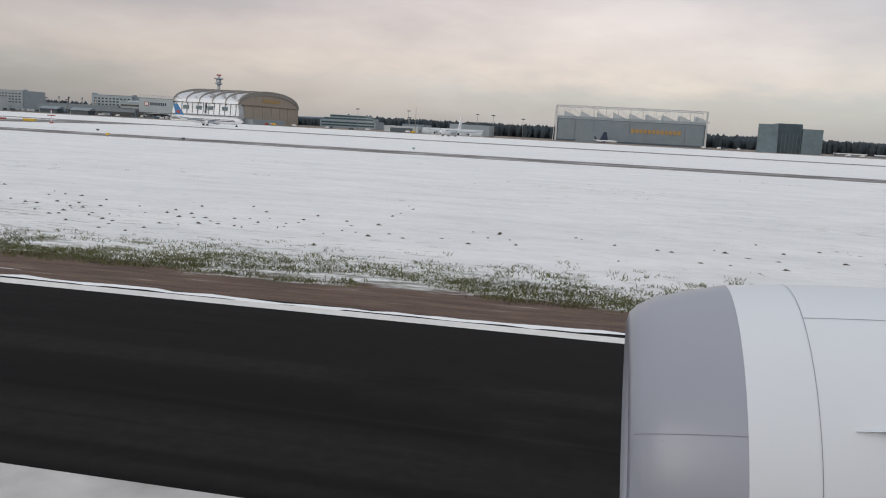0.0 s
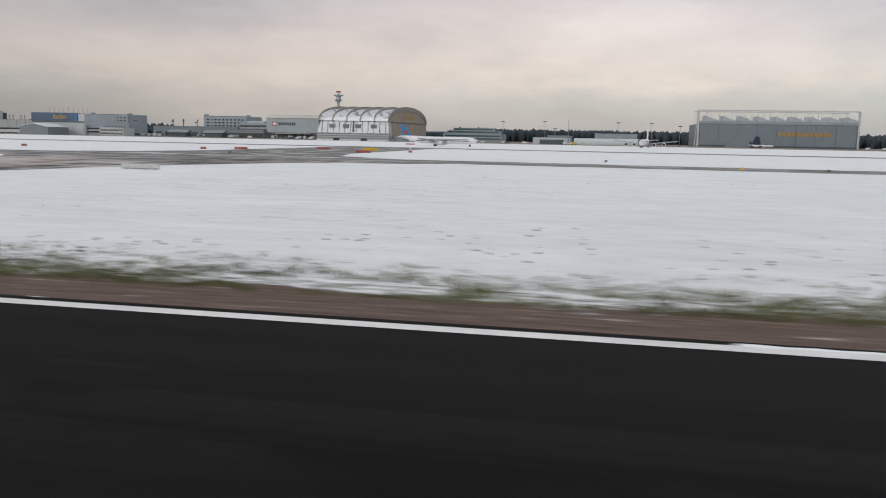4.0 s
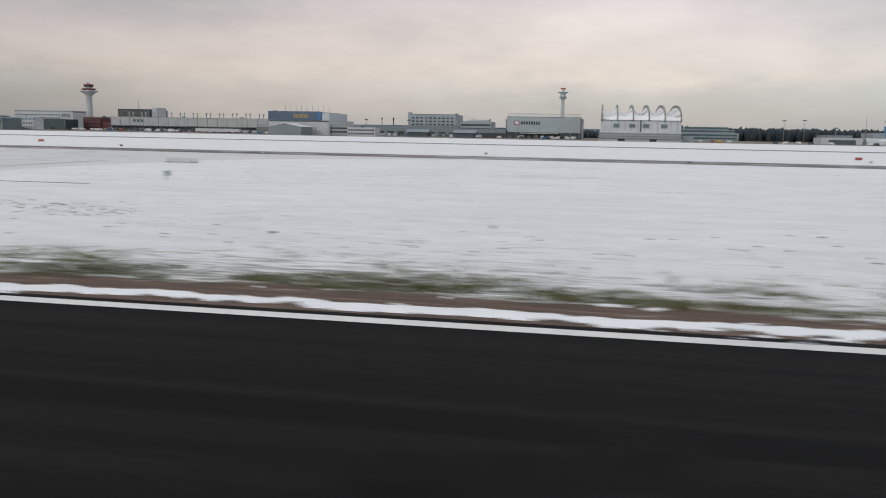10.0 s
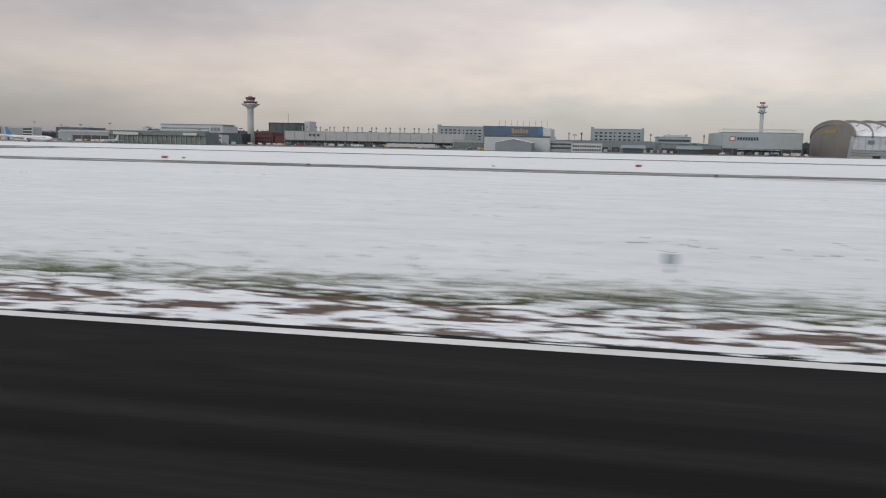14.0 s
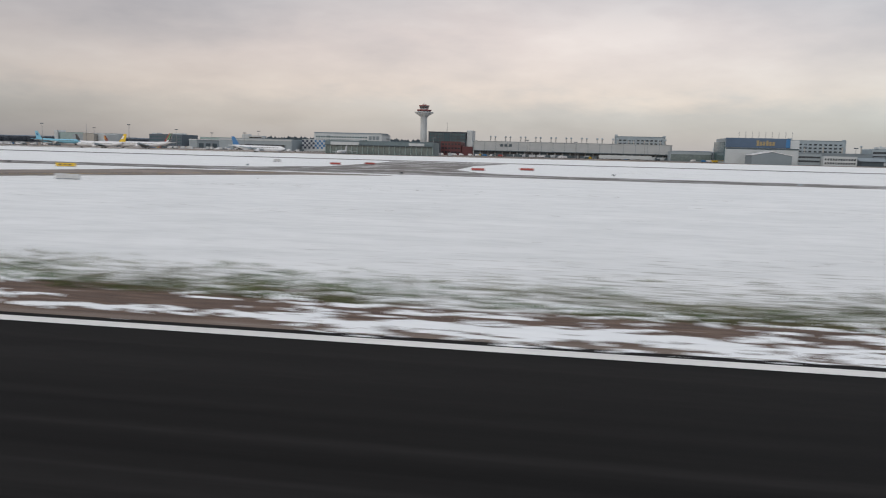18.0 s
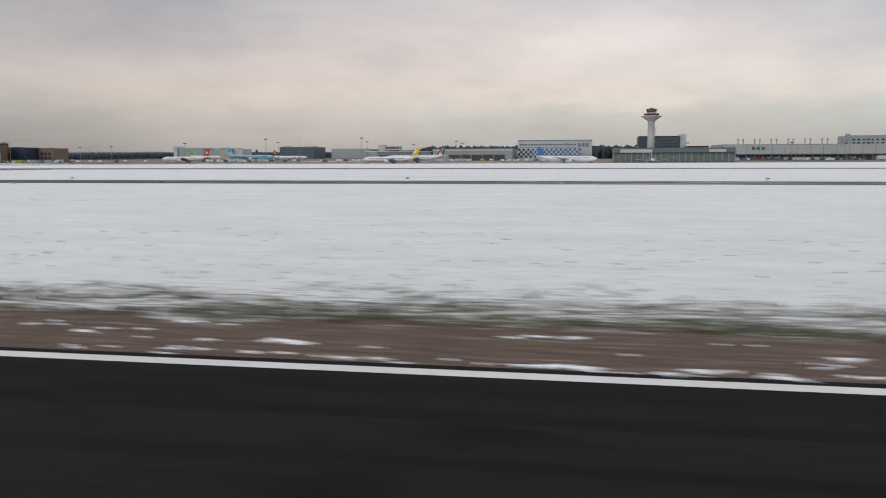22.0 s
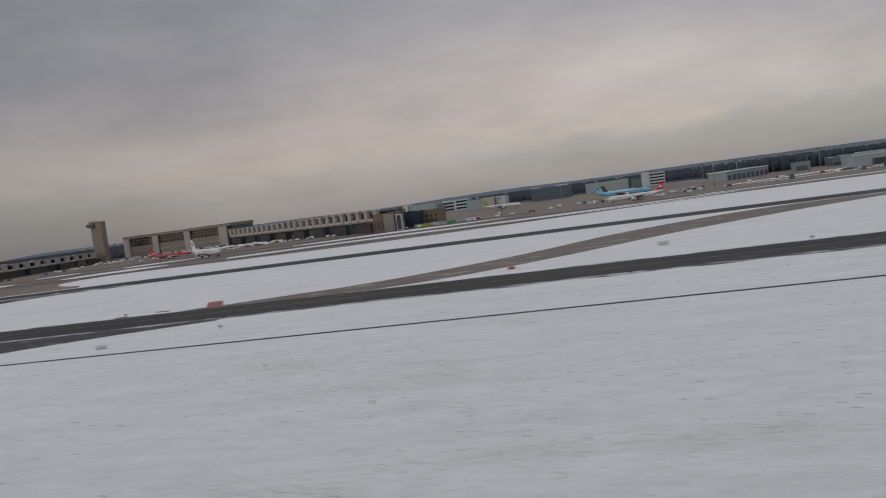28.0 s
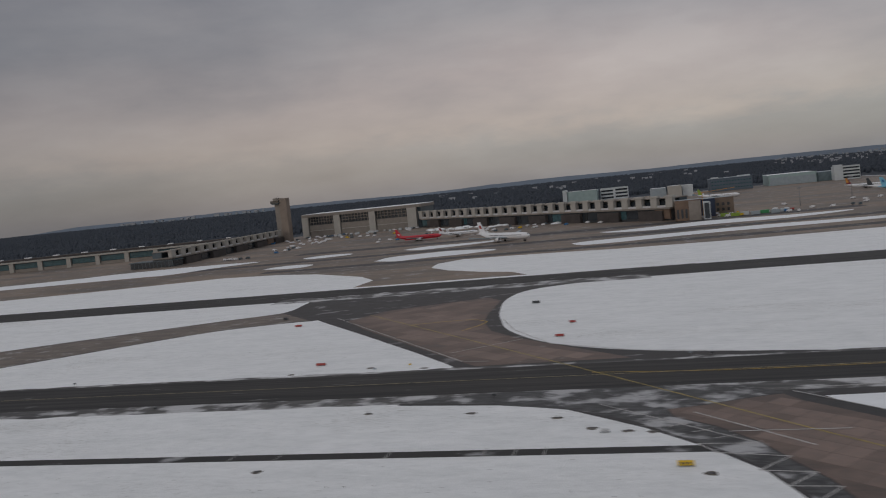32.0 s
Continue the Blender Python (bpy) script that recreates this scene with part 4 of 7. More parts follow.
for quad in ([(-901.9, 126.8), (-899.6, 127.9), (-894.7, 118.4), (-897.1, 117.6)],):
    tagged(sheet("stop_marking", quad, 0.022, M["faded_red"], thick=0.01), "faded red hold marking painted on the taxiway", "marking", kind="structure")
cover = thing("drain_cover", -313.1, 16.9, 0.016, "square concrete drain with dark grating", "drain")
block("surround", cover, M["concrete"], -0.55, 0.55, -0.5, 0.5, 0, 0.012)
block("grating", cover, M["black"], -0.24, 0.24, -0.22, 0.22, 0.012, 0.018)


def drain_grate(x, y, w, seed):
    """An iron grate in a low concrete rim, the snow melted away round it."""
    rng = random.Random(seed)
    d = thing("drain_grate", x, y, 0.0, "iron drain grate in a melted patch of snow", "drain", "drain grates")
    ring = [(math.cos(k * 0.524) * w * rng.uniform(0.55, 0.95), math.sin(k * 0.524) * w * rng.uniform(0.40, 0.75), 0.006) for k in range(12)]
    part_mesh("melted_patch", mesh_of("melted_patch", ring, [tuple(range(12))]), M["soil"], d, "dark wet soil")
    for a, b, c, e in ((-0.42, 0.42, -0.36, -0.30), (-0.42, 0.42, 0.30, 0.36), (-0.42, -0.36, -0.30, 0.30), (0.36, 0.42, -0.30, 0.30)):
        block("rim", d, M["concrete"], a * w, b * w, c * w, e * w, 0.006, 0.05)
    for k in range(6):
        u = -0.30 + k * 0.12
        block("bar", d, M["black"], (u - 0.03) * w, (u + 0.03) * w, -0.30 * w, 0.30 * w, 0.010, 0.035)


for k, (x, y) in enumerate(((-1005.9, 94.8), (-992.8, 93.5), (-982.5, 90.5), (-978.4, 86.4), (-974.7, 85.1), (-972.2, 84.7), (-967.5, 72.7), (-1010.9, 75.0), (-1005.3, 118.6), (-1014.4, 120.5), (-1026.8, 118.4))):
    drain_grate(x, y, 0.85, k + 60)
for x in (-1016, -1010.6, -998.5, -988.5, -985.4, -982.5):
    paint([(x, 78.2), (x + 0.1, 80.6)], 0.12, "mark_grey", name="cross_stroke", label="pale stroke across the drainage strip", soft=False)


def flecks(boxes, seed):
    """Bits of slush thrown onto the asphalt."""
    rng = random.Random(seed)
    v, f = [], []
    for x0, x1, y0, y1, count in boxes:
        for _ in range(count):
            x, y = rng.uniform(x0, x1), rng.uniform(y0, y1)
            w, h = rng.uniform(0.06, 0.2), rng.uniform(0.06, 0.16)
            i = len(v)
            ring = [(math.cos(k * 1.047) * w * rng.uniform(0.6, 1.2), math.sin(k * 1.047) * h * rng.uniform(0.6, 1.2)) for k in range(6)]
            v += [(x + p, y + q, 0.014) for p, q in ring] + [(x, y, 0.05)]
            f += [(i + k, i + (k + 1) % 6, i + 6) for k in range(6)]
    tagged(part_mesh("slush_flecks", mesh_of("slush_flecks", v, f, True), M["slush"], None), "scattered bits of slush on the asphalt", "snow", kind="stuff")


def clods(boxes, seed):
    """Dark lumps of earth lying on the snow in loose rows."""
    rng = random.Random(seed)
    v, f = [], []
    for x0, x1, y0, y1, count in boxes:
        for _ in range(count):
            x, u = rng.uniform(x0, x1), rng.random()
            y = y0 + (y1 - y0) * (0.5 + 0.5 * noise.noise(Vector((x * 0.25, seed, u * 3)))) + rng.gauss(0, (y1 - y0) * 0.2)
            w, h = rng.uniform(0.05, 0.14), rng.uniform(0.02, 0.06)
            i = len(v)
            v += [(x + math.cos(k * 1.257) * w * rng.uniform(0.5, 1.3), y + math.sin(k * 1.257) * w * rng.uniform(0.4, 1.0), -0.005) for k in range(5)] + [(x, y, h)]
            f += [(i + k, i + (k + 1) % 5, i + 5) for k in range(5)]
    tagged(part_mesh("soil_clods", mesh_of("soil_clods", v, f), M["soil"], None), "dark clods of soil scattered on the snow", "soil", kind="stuff")


clods(((-90, -30, 20, 31, 150), (-168, -157, 24, 31, 120), (-172, -140, 19.5, 24, 120), (-300, -289, 27, 33, 110), (-300, -230, 20, 30, 120), (-230, -208, 28, 40, 90), (-140, -60, 19, 30, 200), (-380, -360, 26, 32, 50),
       (-720, -604, 19, 44, 420), (-930, -720, 19, 77, 1100), (-1040, -965, 20, 78, 380), (-900, -740, 82, 98, 120)), 12)
flecks(((-178.6, -173.5, 19.5, 26.5, 130), (-176, -172, 18.6, 21, 40), (-317, -312.5, 20, 30, 90), (-345, -338, 20.5, 26, 90), (-215, -200, 18, 24, 60)), 3)

# grass tufts through the snow along the runway
def tufts(seed, count, belt, west, east, material, label):
    rng = random.Random(seed)
    v, f = [], []
    for _ in range(count):
        if belt:
            x = rng.uniform(west, east)
            thick = noise.noise(Vector((x * 0.05, 3, seed)))
            y = (17.7 if x < -606 else 17.1 if x < -352 else 16.2) + abs(rng.gauss(0, 1.0)) * ((2.0 if x < -606 else 1.8) + 1.0 * thick)
            if noise.noise(Vector((x * 0.22, y * 0.55, seed))) + 0.5 * noise.noise(Vector((x * 0.7, y * 1.7, seed + 3))) < (-0.30 if x > -215 else -0.06 if x > -606 else -0.2):
                continue
            h, blades, spread = rng.uniform(0.03, 0.10), 11, 0.16
        else:
            x, y = rng.uniform(west, east), 17 + 62 * rng.random() ** 1.5
            if noise.noise(Vector((x * 0.045, y * 0.13, 9))) + 0.5 * noise.noise(Vector((x * 0.3, y * 0.7, 4))) < 0.34:
                continue
            h, blades, spread = rng.uniform(0.02, 0.06), 6, 0.13
        if any(a - 3 < x < b + 3 for a, b in MOUTHS) and ((belt and not (-312 < x < -300 or -572 < x < -560 or x < -598 or -356 < x < -350)) or any(inside(x, y, q) for q in (T1, T2, T3, M14))):
            continue
        for k in range(blades):
            a = rng.uniform(0, 6.28)
            px, py = x + rng.gauss(0, spread), y + rng.gauss(0, spread * 0.7)
            dx, dy = math.cos(a) * 0.013, math.sin(a) * 0.013
            lean = (rng.gauss(0, 0.06), rng.gauss(0, 0.06))
            i = len(v)
            v += [(px - dx, py - dy, 0), (px + dx, py + dy, 0), (px + lean[0], py + lean[1], h)]
            f.append((i, i + 1, i + 2))
    nm = "grass_belt" if belt else "grass_tufts"
    tagged(part_mesh(nm, mesh_of(nm, v, f), material, None), label, "grass", kind="stuff")


tufts(5, 34000, True, -300, 40, M["grass"], "olive winter grass poking through snow")
tufts(9, 22000, True, -606, -300, M["grass"], "olive winter grass poking through snow")
tufts(14, 9500, True, -606, -300, M["green_grass"], "fresh green patches of grass in snow")
tufts(8, 27000, True, -915, -606, M["west_grass"], "dull olive winter grass poking through snow")
tufts(6, 30000, False, -1050, 40, M["dead_grass"], "scattered brown tufts of grass in the snow")

# ---- the jet engine beside the camera's start ----
def jet_engine(x, y, r, label):
    """A nacelle along x, its mouth towards -x and dipped a little, low over the runway."""
    e = thing("jet_engine", x, y, 0.025 + r, label, "engine")
    e.matrix_basis = pose(x, y, 0.025 + r, 0, -3.0, 0)
    def shell(name, prof, ma, lab, n=64):
        v, f = lathe(prof, n, "x")
        return part_mesh(name, mesh_of(name, v, f[:-2], True), ma, e, lab)
    lip = [(0.60, 1.30), (0.66, 0.60), (0.70, 0.20), (0.735, 0.06), (0.775, 0.0), (0.82, 0.02), (0.865, 0.09), (0.905, 0.22), (0.945, 0.42), (0.972, 0.62), (0.982, 0.70)]
    lip = [(a, 0.09 + b * 0.87 if b <= 0.7 else b) for a, b in lip]
    outer = lip[4:]
    def girth(h):
        """The cowl's radius at a length h behind its mouth."""
        return r * float(np.interp(h, [b for a, b in outer] + [0.95, 1.3, 2.4, 3.4, 4.4, 5.2], [a for a, b in outer] + [0.995, 1.0, 1.0, 0.985, 0.93, 0.84]))
    shell("inlet_lip", [(a * r, b) for a, b in lip], M["engine_grey"], "blue-grey inlet cowl")
    cowl = [(0.983, 0.6992), (0.995, 0.95), (1.0, 1.3), (1.0, 2.4), (0.985, 3.4), (0.93, 4.4), (0.84, 5.2), (0.80, 5.3), (0.79, 5.0)]
    shell("fan_cowl", [(a * r, b) for a, b in cowl], M["engine_white"], "glossy white fan cowl")
    shell("exhaust_cone", [(0.55 * r, 4.6), (0.52 * r, 5.8), (0.30 * r, 6.6), (0.05 * r, 7.3)], M["steel"], "")
    for i in range(22):
        a = i * 360 / 22
        block("fan_blade", e, M["black"], 1.0, 1.12, -0.05, 0.05, 0, 0.62 * r, "", (a, 0, 0))
    turned("spinner", [(0.01, 0.72), (0.10 * r, 0.85), (0.18 * r, 1.0), (0.22 * r, 1.25)], M["darkgrey"], e, 24, "x")
    # seams: two hoops and two lengthwise joints, as thin inlaid strips
    def hoop(h, rad, a0, a1, w=0.006):
        v, f = [], []
        n = 60
        for i in range(n + 1):
            a = radians(a0 + (a1 - a0) * i / n)
            for dx in (0, w):
                v.append((h + dx, rad * math.cos(a), rad * math.sin(a)))
        f = [(2 * i, 2 * i + 1, 2 * i + 3, 2 * i + 2) for i in range(n)]
        part_mesh("seam", mesh_of("seam", v, f), M["seam"], e, "thin dark panel seam")
    hoop(1.05, r * 1.0012, 0, 360, 0.003)
    def length(h0, h1, ang, w=0.006, n=24):
        v = []
        for h in np.linspace(h0, h1, n):
            for da in (-w / r / 2, w / r / 2):
                a = radians(ang) + da
                v.append((h, (girth(h) + 0.003) * math.cos(a), (girth(h) + 0.003) * math.sin(a)))
        part_mesh("seam", mesh_of("seam", v, [(2 * i, 2 * i + 1, 2 * i + 3, 2 * i + 2) for i in range(n - 1)]), M["seam"], e, "thin dark panel seam")
    length(0.12, 0.695, 151, 0.004)
    length(1.055, 5.0, 113, 0.004)
    for i in range(14):
        a = radians(153 + i * 2.4)
        turned("rivet", [(0.0025, 0), (0.0025, 0.002)], M["seam"], e, 6, "z", "", (0.27, (girth(0.27) + 0.001) * math.cos(a), (girth(0.27) + 0.001) * math.sin(a)))
    a = radians(148)
    v = [(1.22, 0, 0), (2.9, 0, 0), (2.9, 0, 0.34), (1.9, 0, 0.20)]
    v = [(h, (r + z) * math.cos(a) + s, (r + z) * math.sin(a)) for s in (-0.01, 0.01) for h, _, z in v]
    part_mesh("strake", mesh_of("strake", v, [(0, 1, 2, 3), (7, 6, 5, 4), (0, 4, 5, 1), (1, 5, 6, 2), (2, 6, 7, 3), (3, 7, 4, 0)]), M["engine_white"], e, "thin white strake fin")
    block("drain_mast", e, M["engine_white"], 1.5, 1.62, -0.02, 0.02, -r - 0.13, -r + 0.04)
    v = [(2.2, -0.10, r * 0.97), (5.2, -0.16, r * 0.80), (5.2, 0.16, r * 0.80), (2.2, 0.10, r * 0.97), (3.0, -0.06, r * 1.12), (5.6, -0.14, r * 1.35), (5.6, 0.14, r * 1.35), (3.0, 0.06, r * 1.12)]
    part_mesh("pylon", mesh_of("pylon", v, [(0, 1, 2, 3), (7, 6, 5, 4), (0, 4, 5, 1), (1, 5, 6, 2), (2, 6, 7, 3), (3, 7, 4, 0)]), M["engine_white"], e, "white pylon fairing")
    return e


jet_engine(-53.12, 5.46, 1.196, "white jet engine with blue-grey inlet low over the runway")

# ---- airfield signs and lights ----
def board(x, y, w, h, color, label, writing=False, back=False, turn=0.0):
    s = thing("taxiway_sign", x, y, 0, label, "sign", "taxiway signs", turn)
    block("panel", s, M[color], -w / 2, w / 2, -0.13, 0.13, 0.10, 0.10 + h)
    block("frame", s, M["darkgrey"], -w / 2 - 0.02, w / 2 + 0.02, -0.15, 0.15, 0.06, 0.10)
    for k in (-0.4, 0.4):
        block("leg", s, M["steel"], w * k - 0.03, w * k + 0.03, -0.05, 0.05, 0, 0.08)
    if back:
        for k in range(1, 5):
            block("rib", s, M["steel"], -w / 2 + w * k / 5 - 0.012, -w / 2 + w * k / 5 + 0.012, -0.15, -0.13, 0.12, 0.08 + h)
    if writing:
        for k in range(3):
            block("glyph_bar", s, M["black"], -w * 0.34 + k * w * 0.26, -w * 0.20 + k * w * 0.26, -0.145, -0.125, 0.10 + h * 0.25, 0.10 + h * 0.75, "dark unreadable lettering")
    return s


G_, O_ = "grey back of a taxiway sign in snow", "orange-backed taxiway sign in snow"
for x, y, w, h, c, lab, wr, bk in (
        (-170.9, 33.3, 1.9, 0.32, "orange", O_, False, False), (-170.7, 40.6, 2.2, 0.36, "sign_back", G_, False, True), (-167.6, 64.2, 3.4, 0.36, "sign_back", G_, False, True),
        (-201.0, 60.3, 2.2, 0.36, "yellow", "yellow and black taxiway sign in snow", True, False), (-202.4, 67.8, 2.9, 0.36, "sign_back", G_, False, True), (-202.4, 40.5, 1.9, 0.46, "sign_back", G_, False, True),
        (-339.8, 42.4, 1.8, 0.34, "sign_back", G_, False, True), (-339.5, 64.2, 2.2, 0.36, "yellow", "yellow and black taxiway sign in snow", True, False), (-340.2, 68.4, 2.6, 0.34, "sign_back", G_, False, True),
        (-310.4, 43.0, 2.3, 0.36, "sign_back", G_, False, True), (-309.8, 35.0, 1.9, 0.36, "sign_back", G_, False, True), (-309.1, 70.4, 3.0, 0.34, "sign_back", G_, False, True),
        (-558.2, 33.1, 2.0, 0.32, "orange", O_, False, False), (-553.5, 40.6, 2.35, 0.30, "orange", O_, False, False), (-582.0, 54.0, 1.4, 0.36, "orange", O_, False, False),
        (-567.4, 79.6, 2.4, 0.40, "yellow", "yellow and black taxiway sign in snow", True, False), (-560.6, 94.2, 2.6, 0.40, "yellow", "yellow and black taxiway sign in snow", True, False), (-540, 64.3, 2.2, 0.40, "sign_back", G_, False, True),
        (-198, 148, 3.2, 0.55, "red", "red taxiway sign with pale lettering", False, False), (-202.6, 142, 1.3, 0.55, "red", "red taxiway sign with pale lettering", False, False), (-188, 166, 3.6, 0.5, "red", "red taxiway sign with pale lettering", False, False),
        (-171.5, 140.5, 3.4, 0.5, "red", "red taxiway sign with pale lettering", False, False), (-176, 160, 3.0, 0.5, "yellow", "yellow taxiway sign in snow", False, False), (-233.9, 134.1, 1.2, 0.5, "red", "small red taxiway sign in snow", False, False),
        (-374, 139, 1.2, 0.55, "red", "small red taxiway sign in snow", False, False), (-448, 122, 1.2, 0.55, "red", "small red taxiway sign in snow", False, False), (-514, 132, 2.6, 0.5, "red", "red taxiway sign with pale lettering", False, False), (-507, 142, 3.0, 0.5, "red", "red taxiway sign with pale lettering", False, False),
        (-542, 146, 2.4, 0.5, "red", "red taxiway sign with pale lettering", False, False), (-538, 155, 2.4, 0.5, "red", "red taxiway sign with pale lettering", False, False), (-557, 156, 1.4, 0.5, "sign_back", G_, False, True),
        (-849.6, 123.8, 1.3, 0.55, "red", "small red taxiway sign in snow", False, False), (-827, 136, 1.7, 0.5, "sign_back", G_, False, True), (-912, 117.4, 2.8, 0.06, "red", "red mandatory marking board", False, False), (-906, 119.6, 2.8, 0.06, "red", "red mandatory marking board", False, False),
        (-969.5, 74.6, 1.4, 0.40, "yellow", "yellow and black taxiway sign in snow", True, False), (-986, 150, 1.4, 0.5, "red", "red taxiway sign with pale lettering", False, False), (-987, 137.5, 1.8, 0.5, "red", "red taxiway sign with pale lettering", False, False),
        (-1024, 124, 2.0, 0.5, "red", "red taxiway sign with pale lettering", False, False), (-1046, 165, 2.0, 0.5, "red", "red taxiway sign with pale lettering", False, False), (-1054, 176, 1.0, 0.5, "black", "dark taxiway sign in snow", False, False),
        (-977, 84.9, 0.9, 0.26, "sign_back", G_, False, True), (-892, 84, 1.3, 0.34, "sign_back", G_, False, True), (-996, 176, 1.6, 0.5, "black", "dark taxiway sign in snow", False, False)):
    board(x, y, w * 0.8 if c == "red" else w, min(h, 0.34) if c == "red" else h, c, lab, wr, bk)


def edge_light(x, y, color="yellow", h=0.34):
    s = thing("edge_marker", x, y, 0, "small %s airfield marker light on a stem" % ("yellow" if color == "yellow" else "grey"), "light", "airfield lights")
    turned("stem", [(0.03, 0), (0.03, h * 0.5)], M["steel"], s, 8)
    block("lamp_head", s, M[color], -0.17, 0.17, -0.13, 0.13, h * 0.5, h)
    return s


for x, y, c, h in ((-196.2, 41.2, "yellow", .36), (-177.8, 41.5, "yellow", .36), (-332.9, 42.7, "yellow", .36), (-318.3, 42.7, "yellow", .36), (-574, 51.8, "yellow", .36), (-560.6, 44.6, "yellow", .36), (-576.5, 52.3, "yellow", .36),
                   (-216.4, 44.1, "lightgrey", .6), (-297.6, 47.1, "lightgrey", .6), (-366, 36, "lightgrey", .6), (-606, 49, "lightgrey", .6), (-541, 52, "lightgrey", .6), (-242.9, 22.1, "yellow", .6),
                   (-114.8, 94.5, "yellow", .5), (-377.5, 23.3, "lightgrey", .5), (-415, 27, "lightgrey", .45), (-699, 96, "lightgrey", .4), (-880, 90, "lightgrey", .6), (-1008, 120.5, "yellow", .4), (-967, 119.5, "lightgrey", .4)):
    edge_light(x, y, c, h)
rng = random.Random(11)
for i in range(46):
    x = -80 - i * 26 + rng.uniform(-3, 3)
    edge_light(x, (100.5 if i % 2 else 118.5) - (4 if x > -400 else 0), "black" if i % 3 else "lightgrey", 0.42)


def inset_light(x):
    s = thing("runway_light", x, 14.0, 0.02, "flush steel runway edge light", "light", "runway edge lights")
    turned("rim", [(0.12, 0), (0.10, 0.02), (0.05, 0.03)], M["darkgrey"], s, 14)
    for k in range(4):
        block("prism", s, M["white"], -0.20 + k * 0.11, -0.15 + k * 0.11, -0.08, -0.05, 0.0, 0.025)


for x in (-176, -205, -235, -268, -330, -358, -418, -470, -520, -640, -688, -722):
    inset_light(x)


# cross-shaped wind marker on the snow
cr = thing("marker_mast", -166.4, 154.1, 0, "red and white painted marker mast", "mast")
block("post", cr, M["white"], -0.07, 0.07, -0.07, 0.07, 0.3, 2.6)
block("base", cr, M["red"], -0.3, 0.3, -0.2, 0.2, 0, 0.35)
block("crossbar", cr, M["red"], -0.9, 0.9, -0.08, 0.08, 1.5, 1.7)
block("tip", cr, M["red"], -0.07, 0.07, -0.07, 0.07, 2.6, 2.9)


# ---- aircraft ----
def airliner(x, y, length, heading, paint, fin, label, engines=2, band=None, accent=None, fin2=None, tall=1.0):
    """An airliner standing on its wheels; heading 0: nose towards +x. Sizes follow from its length."""
    L = length
    a = thing("airliner", x, y, 0, label, "airplane", "parked airliners", heading)
    r, zc = 0.044 * L, 0.075 * L
    prof = [(0.002, 0.50), (0.35, 0.485), (0.62, 0.465), (0.85, 0.43), (1.0, 0.38), (1.0, -0.20), (0.92, -0.28), (0.70, -0.37), (0.42, -0.45), (0.12, -0.50)]
    v, f = lathe([(q * r, h * L) for q, h in prof], 18, "x")
    v = [(p[0], p[1], p[2] + (max(0, -p[0] / L - 0.18) ** 1.3) * 0.16 * L * 1.2) for p in v]
    part_mesh("fuselage", mesh_of("fuselage", v, f, True), M[paint], a, "", (0, 0, zc))
    if band:
        for s in (-1, 1):
            block("stripe", a, M[band], -0.28 * L, 0.40 * L, s * r * 0.97, s * r * 1.004, zc - 0.010 * L, zc + 0.001 * L, "coloured stripe along the fuselage")
    for s in (-1, 1):
        block("window_strip", a, M["glass"], -0.24 * L, 0.38 * L, s * r * 0.965, s * r * 0.995, zc + 0.010 * L, zc + 0.0155 * L, "row of dark cabin windows")
    block("cockpit_window", a, M["glass"], 0.458 * L, 0.474 * L, -0.45 * r, 0.45 * r, zc + 0.014 * L, zc + 0.024 * L)
    def plate(name, pts, t, ma, lab=""):
        n = len(pts)
        vv = [Vector(p) for p in pts]
        nrm = (vv[1] - vv[0]).cross(vv[2] - vv[0]).normalized() * t / 2
        vs = [p + nrm for p in vv] + [p - nrm for p in vv]
        fs = [tuple(range(n)), tuple(reversed(range(n, 2 * n)))] + [(i, n + i, n + (i + 1) % n, (i + 1) % n) for i in range(n)]
        return part_mesh(name, mesh_of(name, vs, fs), ma, a, lab)
    for s in (-1, 1):
        w = plate("wing", [(0.12 * L, s * r * 0.5, zc - 0.02 * L), (-0.13 * L, s * 0.455 * L, zc + 0.022 * L), (-0.165 * L, s * 0.46 * L, zc + 0.024 * L), (-0.10 * L, s * 0.15 * L, zc - 0.01 * L), (-0.10 * L, s * r * 0.5, zc - 0.02 * L)], 0.012 * L, M["lightgrey"])
        plate("stabiliser", [(-0.40 * L, s * 0.02 * L, zc + 0.03 * L), (-0.475 * L, s * 0.155 * L, zc + 0.04 * L), (-0.50 * L, s * 0.155 * L, zc + 0.04 * L), (-0.475 * L, s * 0.02 * L, zc + 0.03 * L)], 0.006 * L, M[paint])
        spots = (0.15,) if engines == 2 else (0.14, 0.27)
        for q in spots:
            ex, ez = 0.10 * L - (q - 0.06) * 0.70 * L, zc - 0.030 * L
            turned("engine", [(0.020 * L, -0.055 * L), (0.026 * L, -0.01 * L), (0.0265 * L, 0.03 * L), (0.023 * L, 0.045 * L), (0.018 * L, 0.03 * L)], M["white"], a, 14, "x", "", (ex, s * q * L, ez))
            turned("fan_face", [(0.0185 * L, 0.0), (0.0185 * L, 0.004 * L)], M["black"], a, 12, "x", "", (ex + 0.032 * L, s * q * L, ez))
    h = 0.155 * L * tall
    top = zc + r * 0.9
    fp = [(-0.345 * L, 0, top), (-0.455 * L, 0, top + h), (-0.505 * L, 0, top + h), (-0.475 * L, 0, top + 0.01 * L)]
    plate("tail_fin", fp, 0.012 * L, M[fin], "painted tail fin")
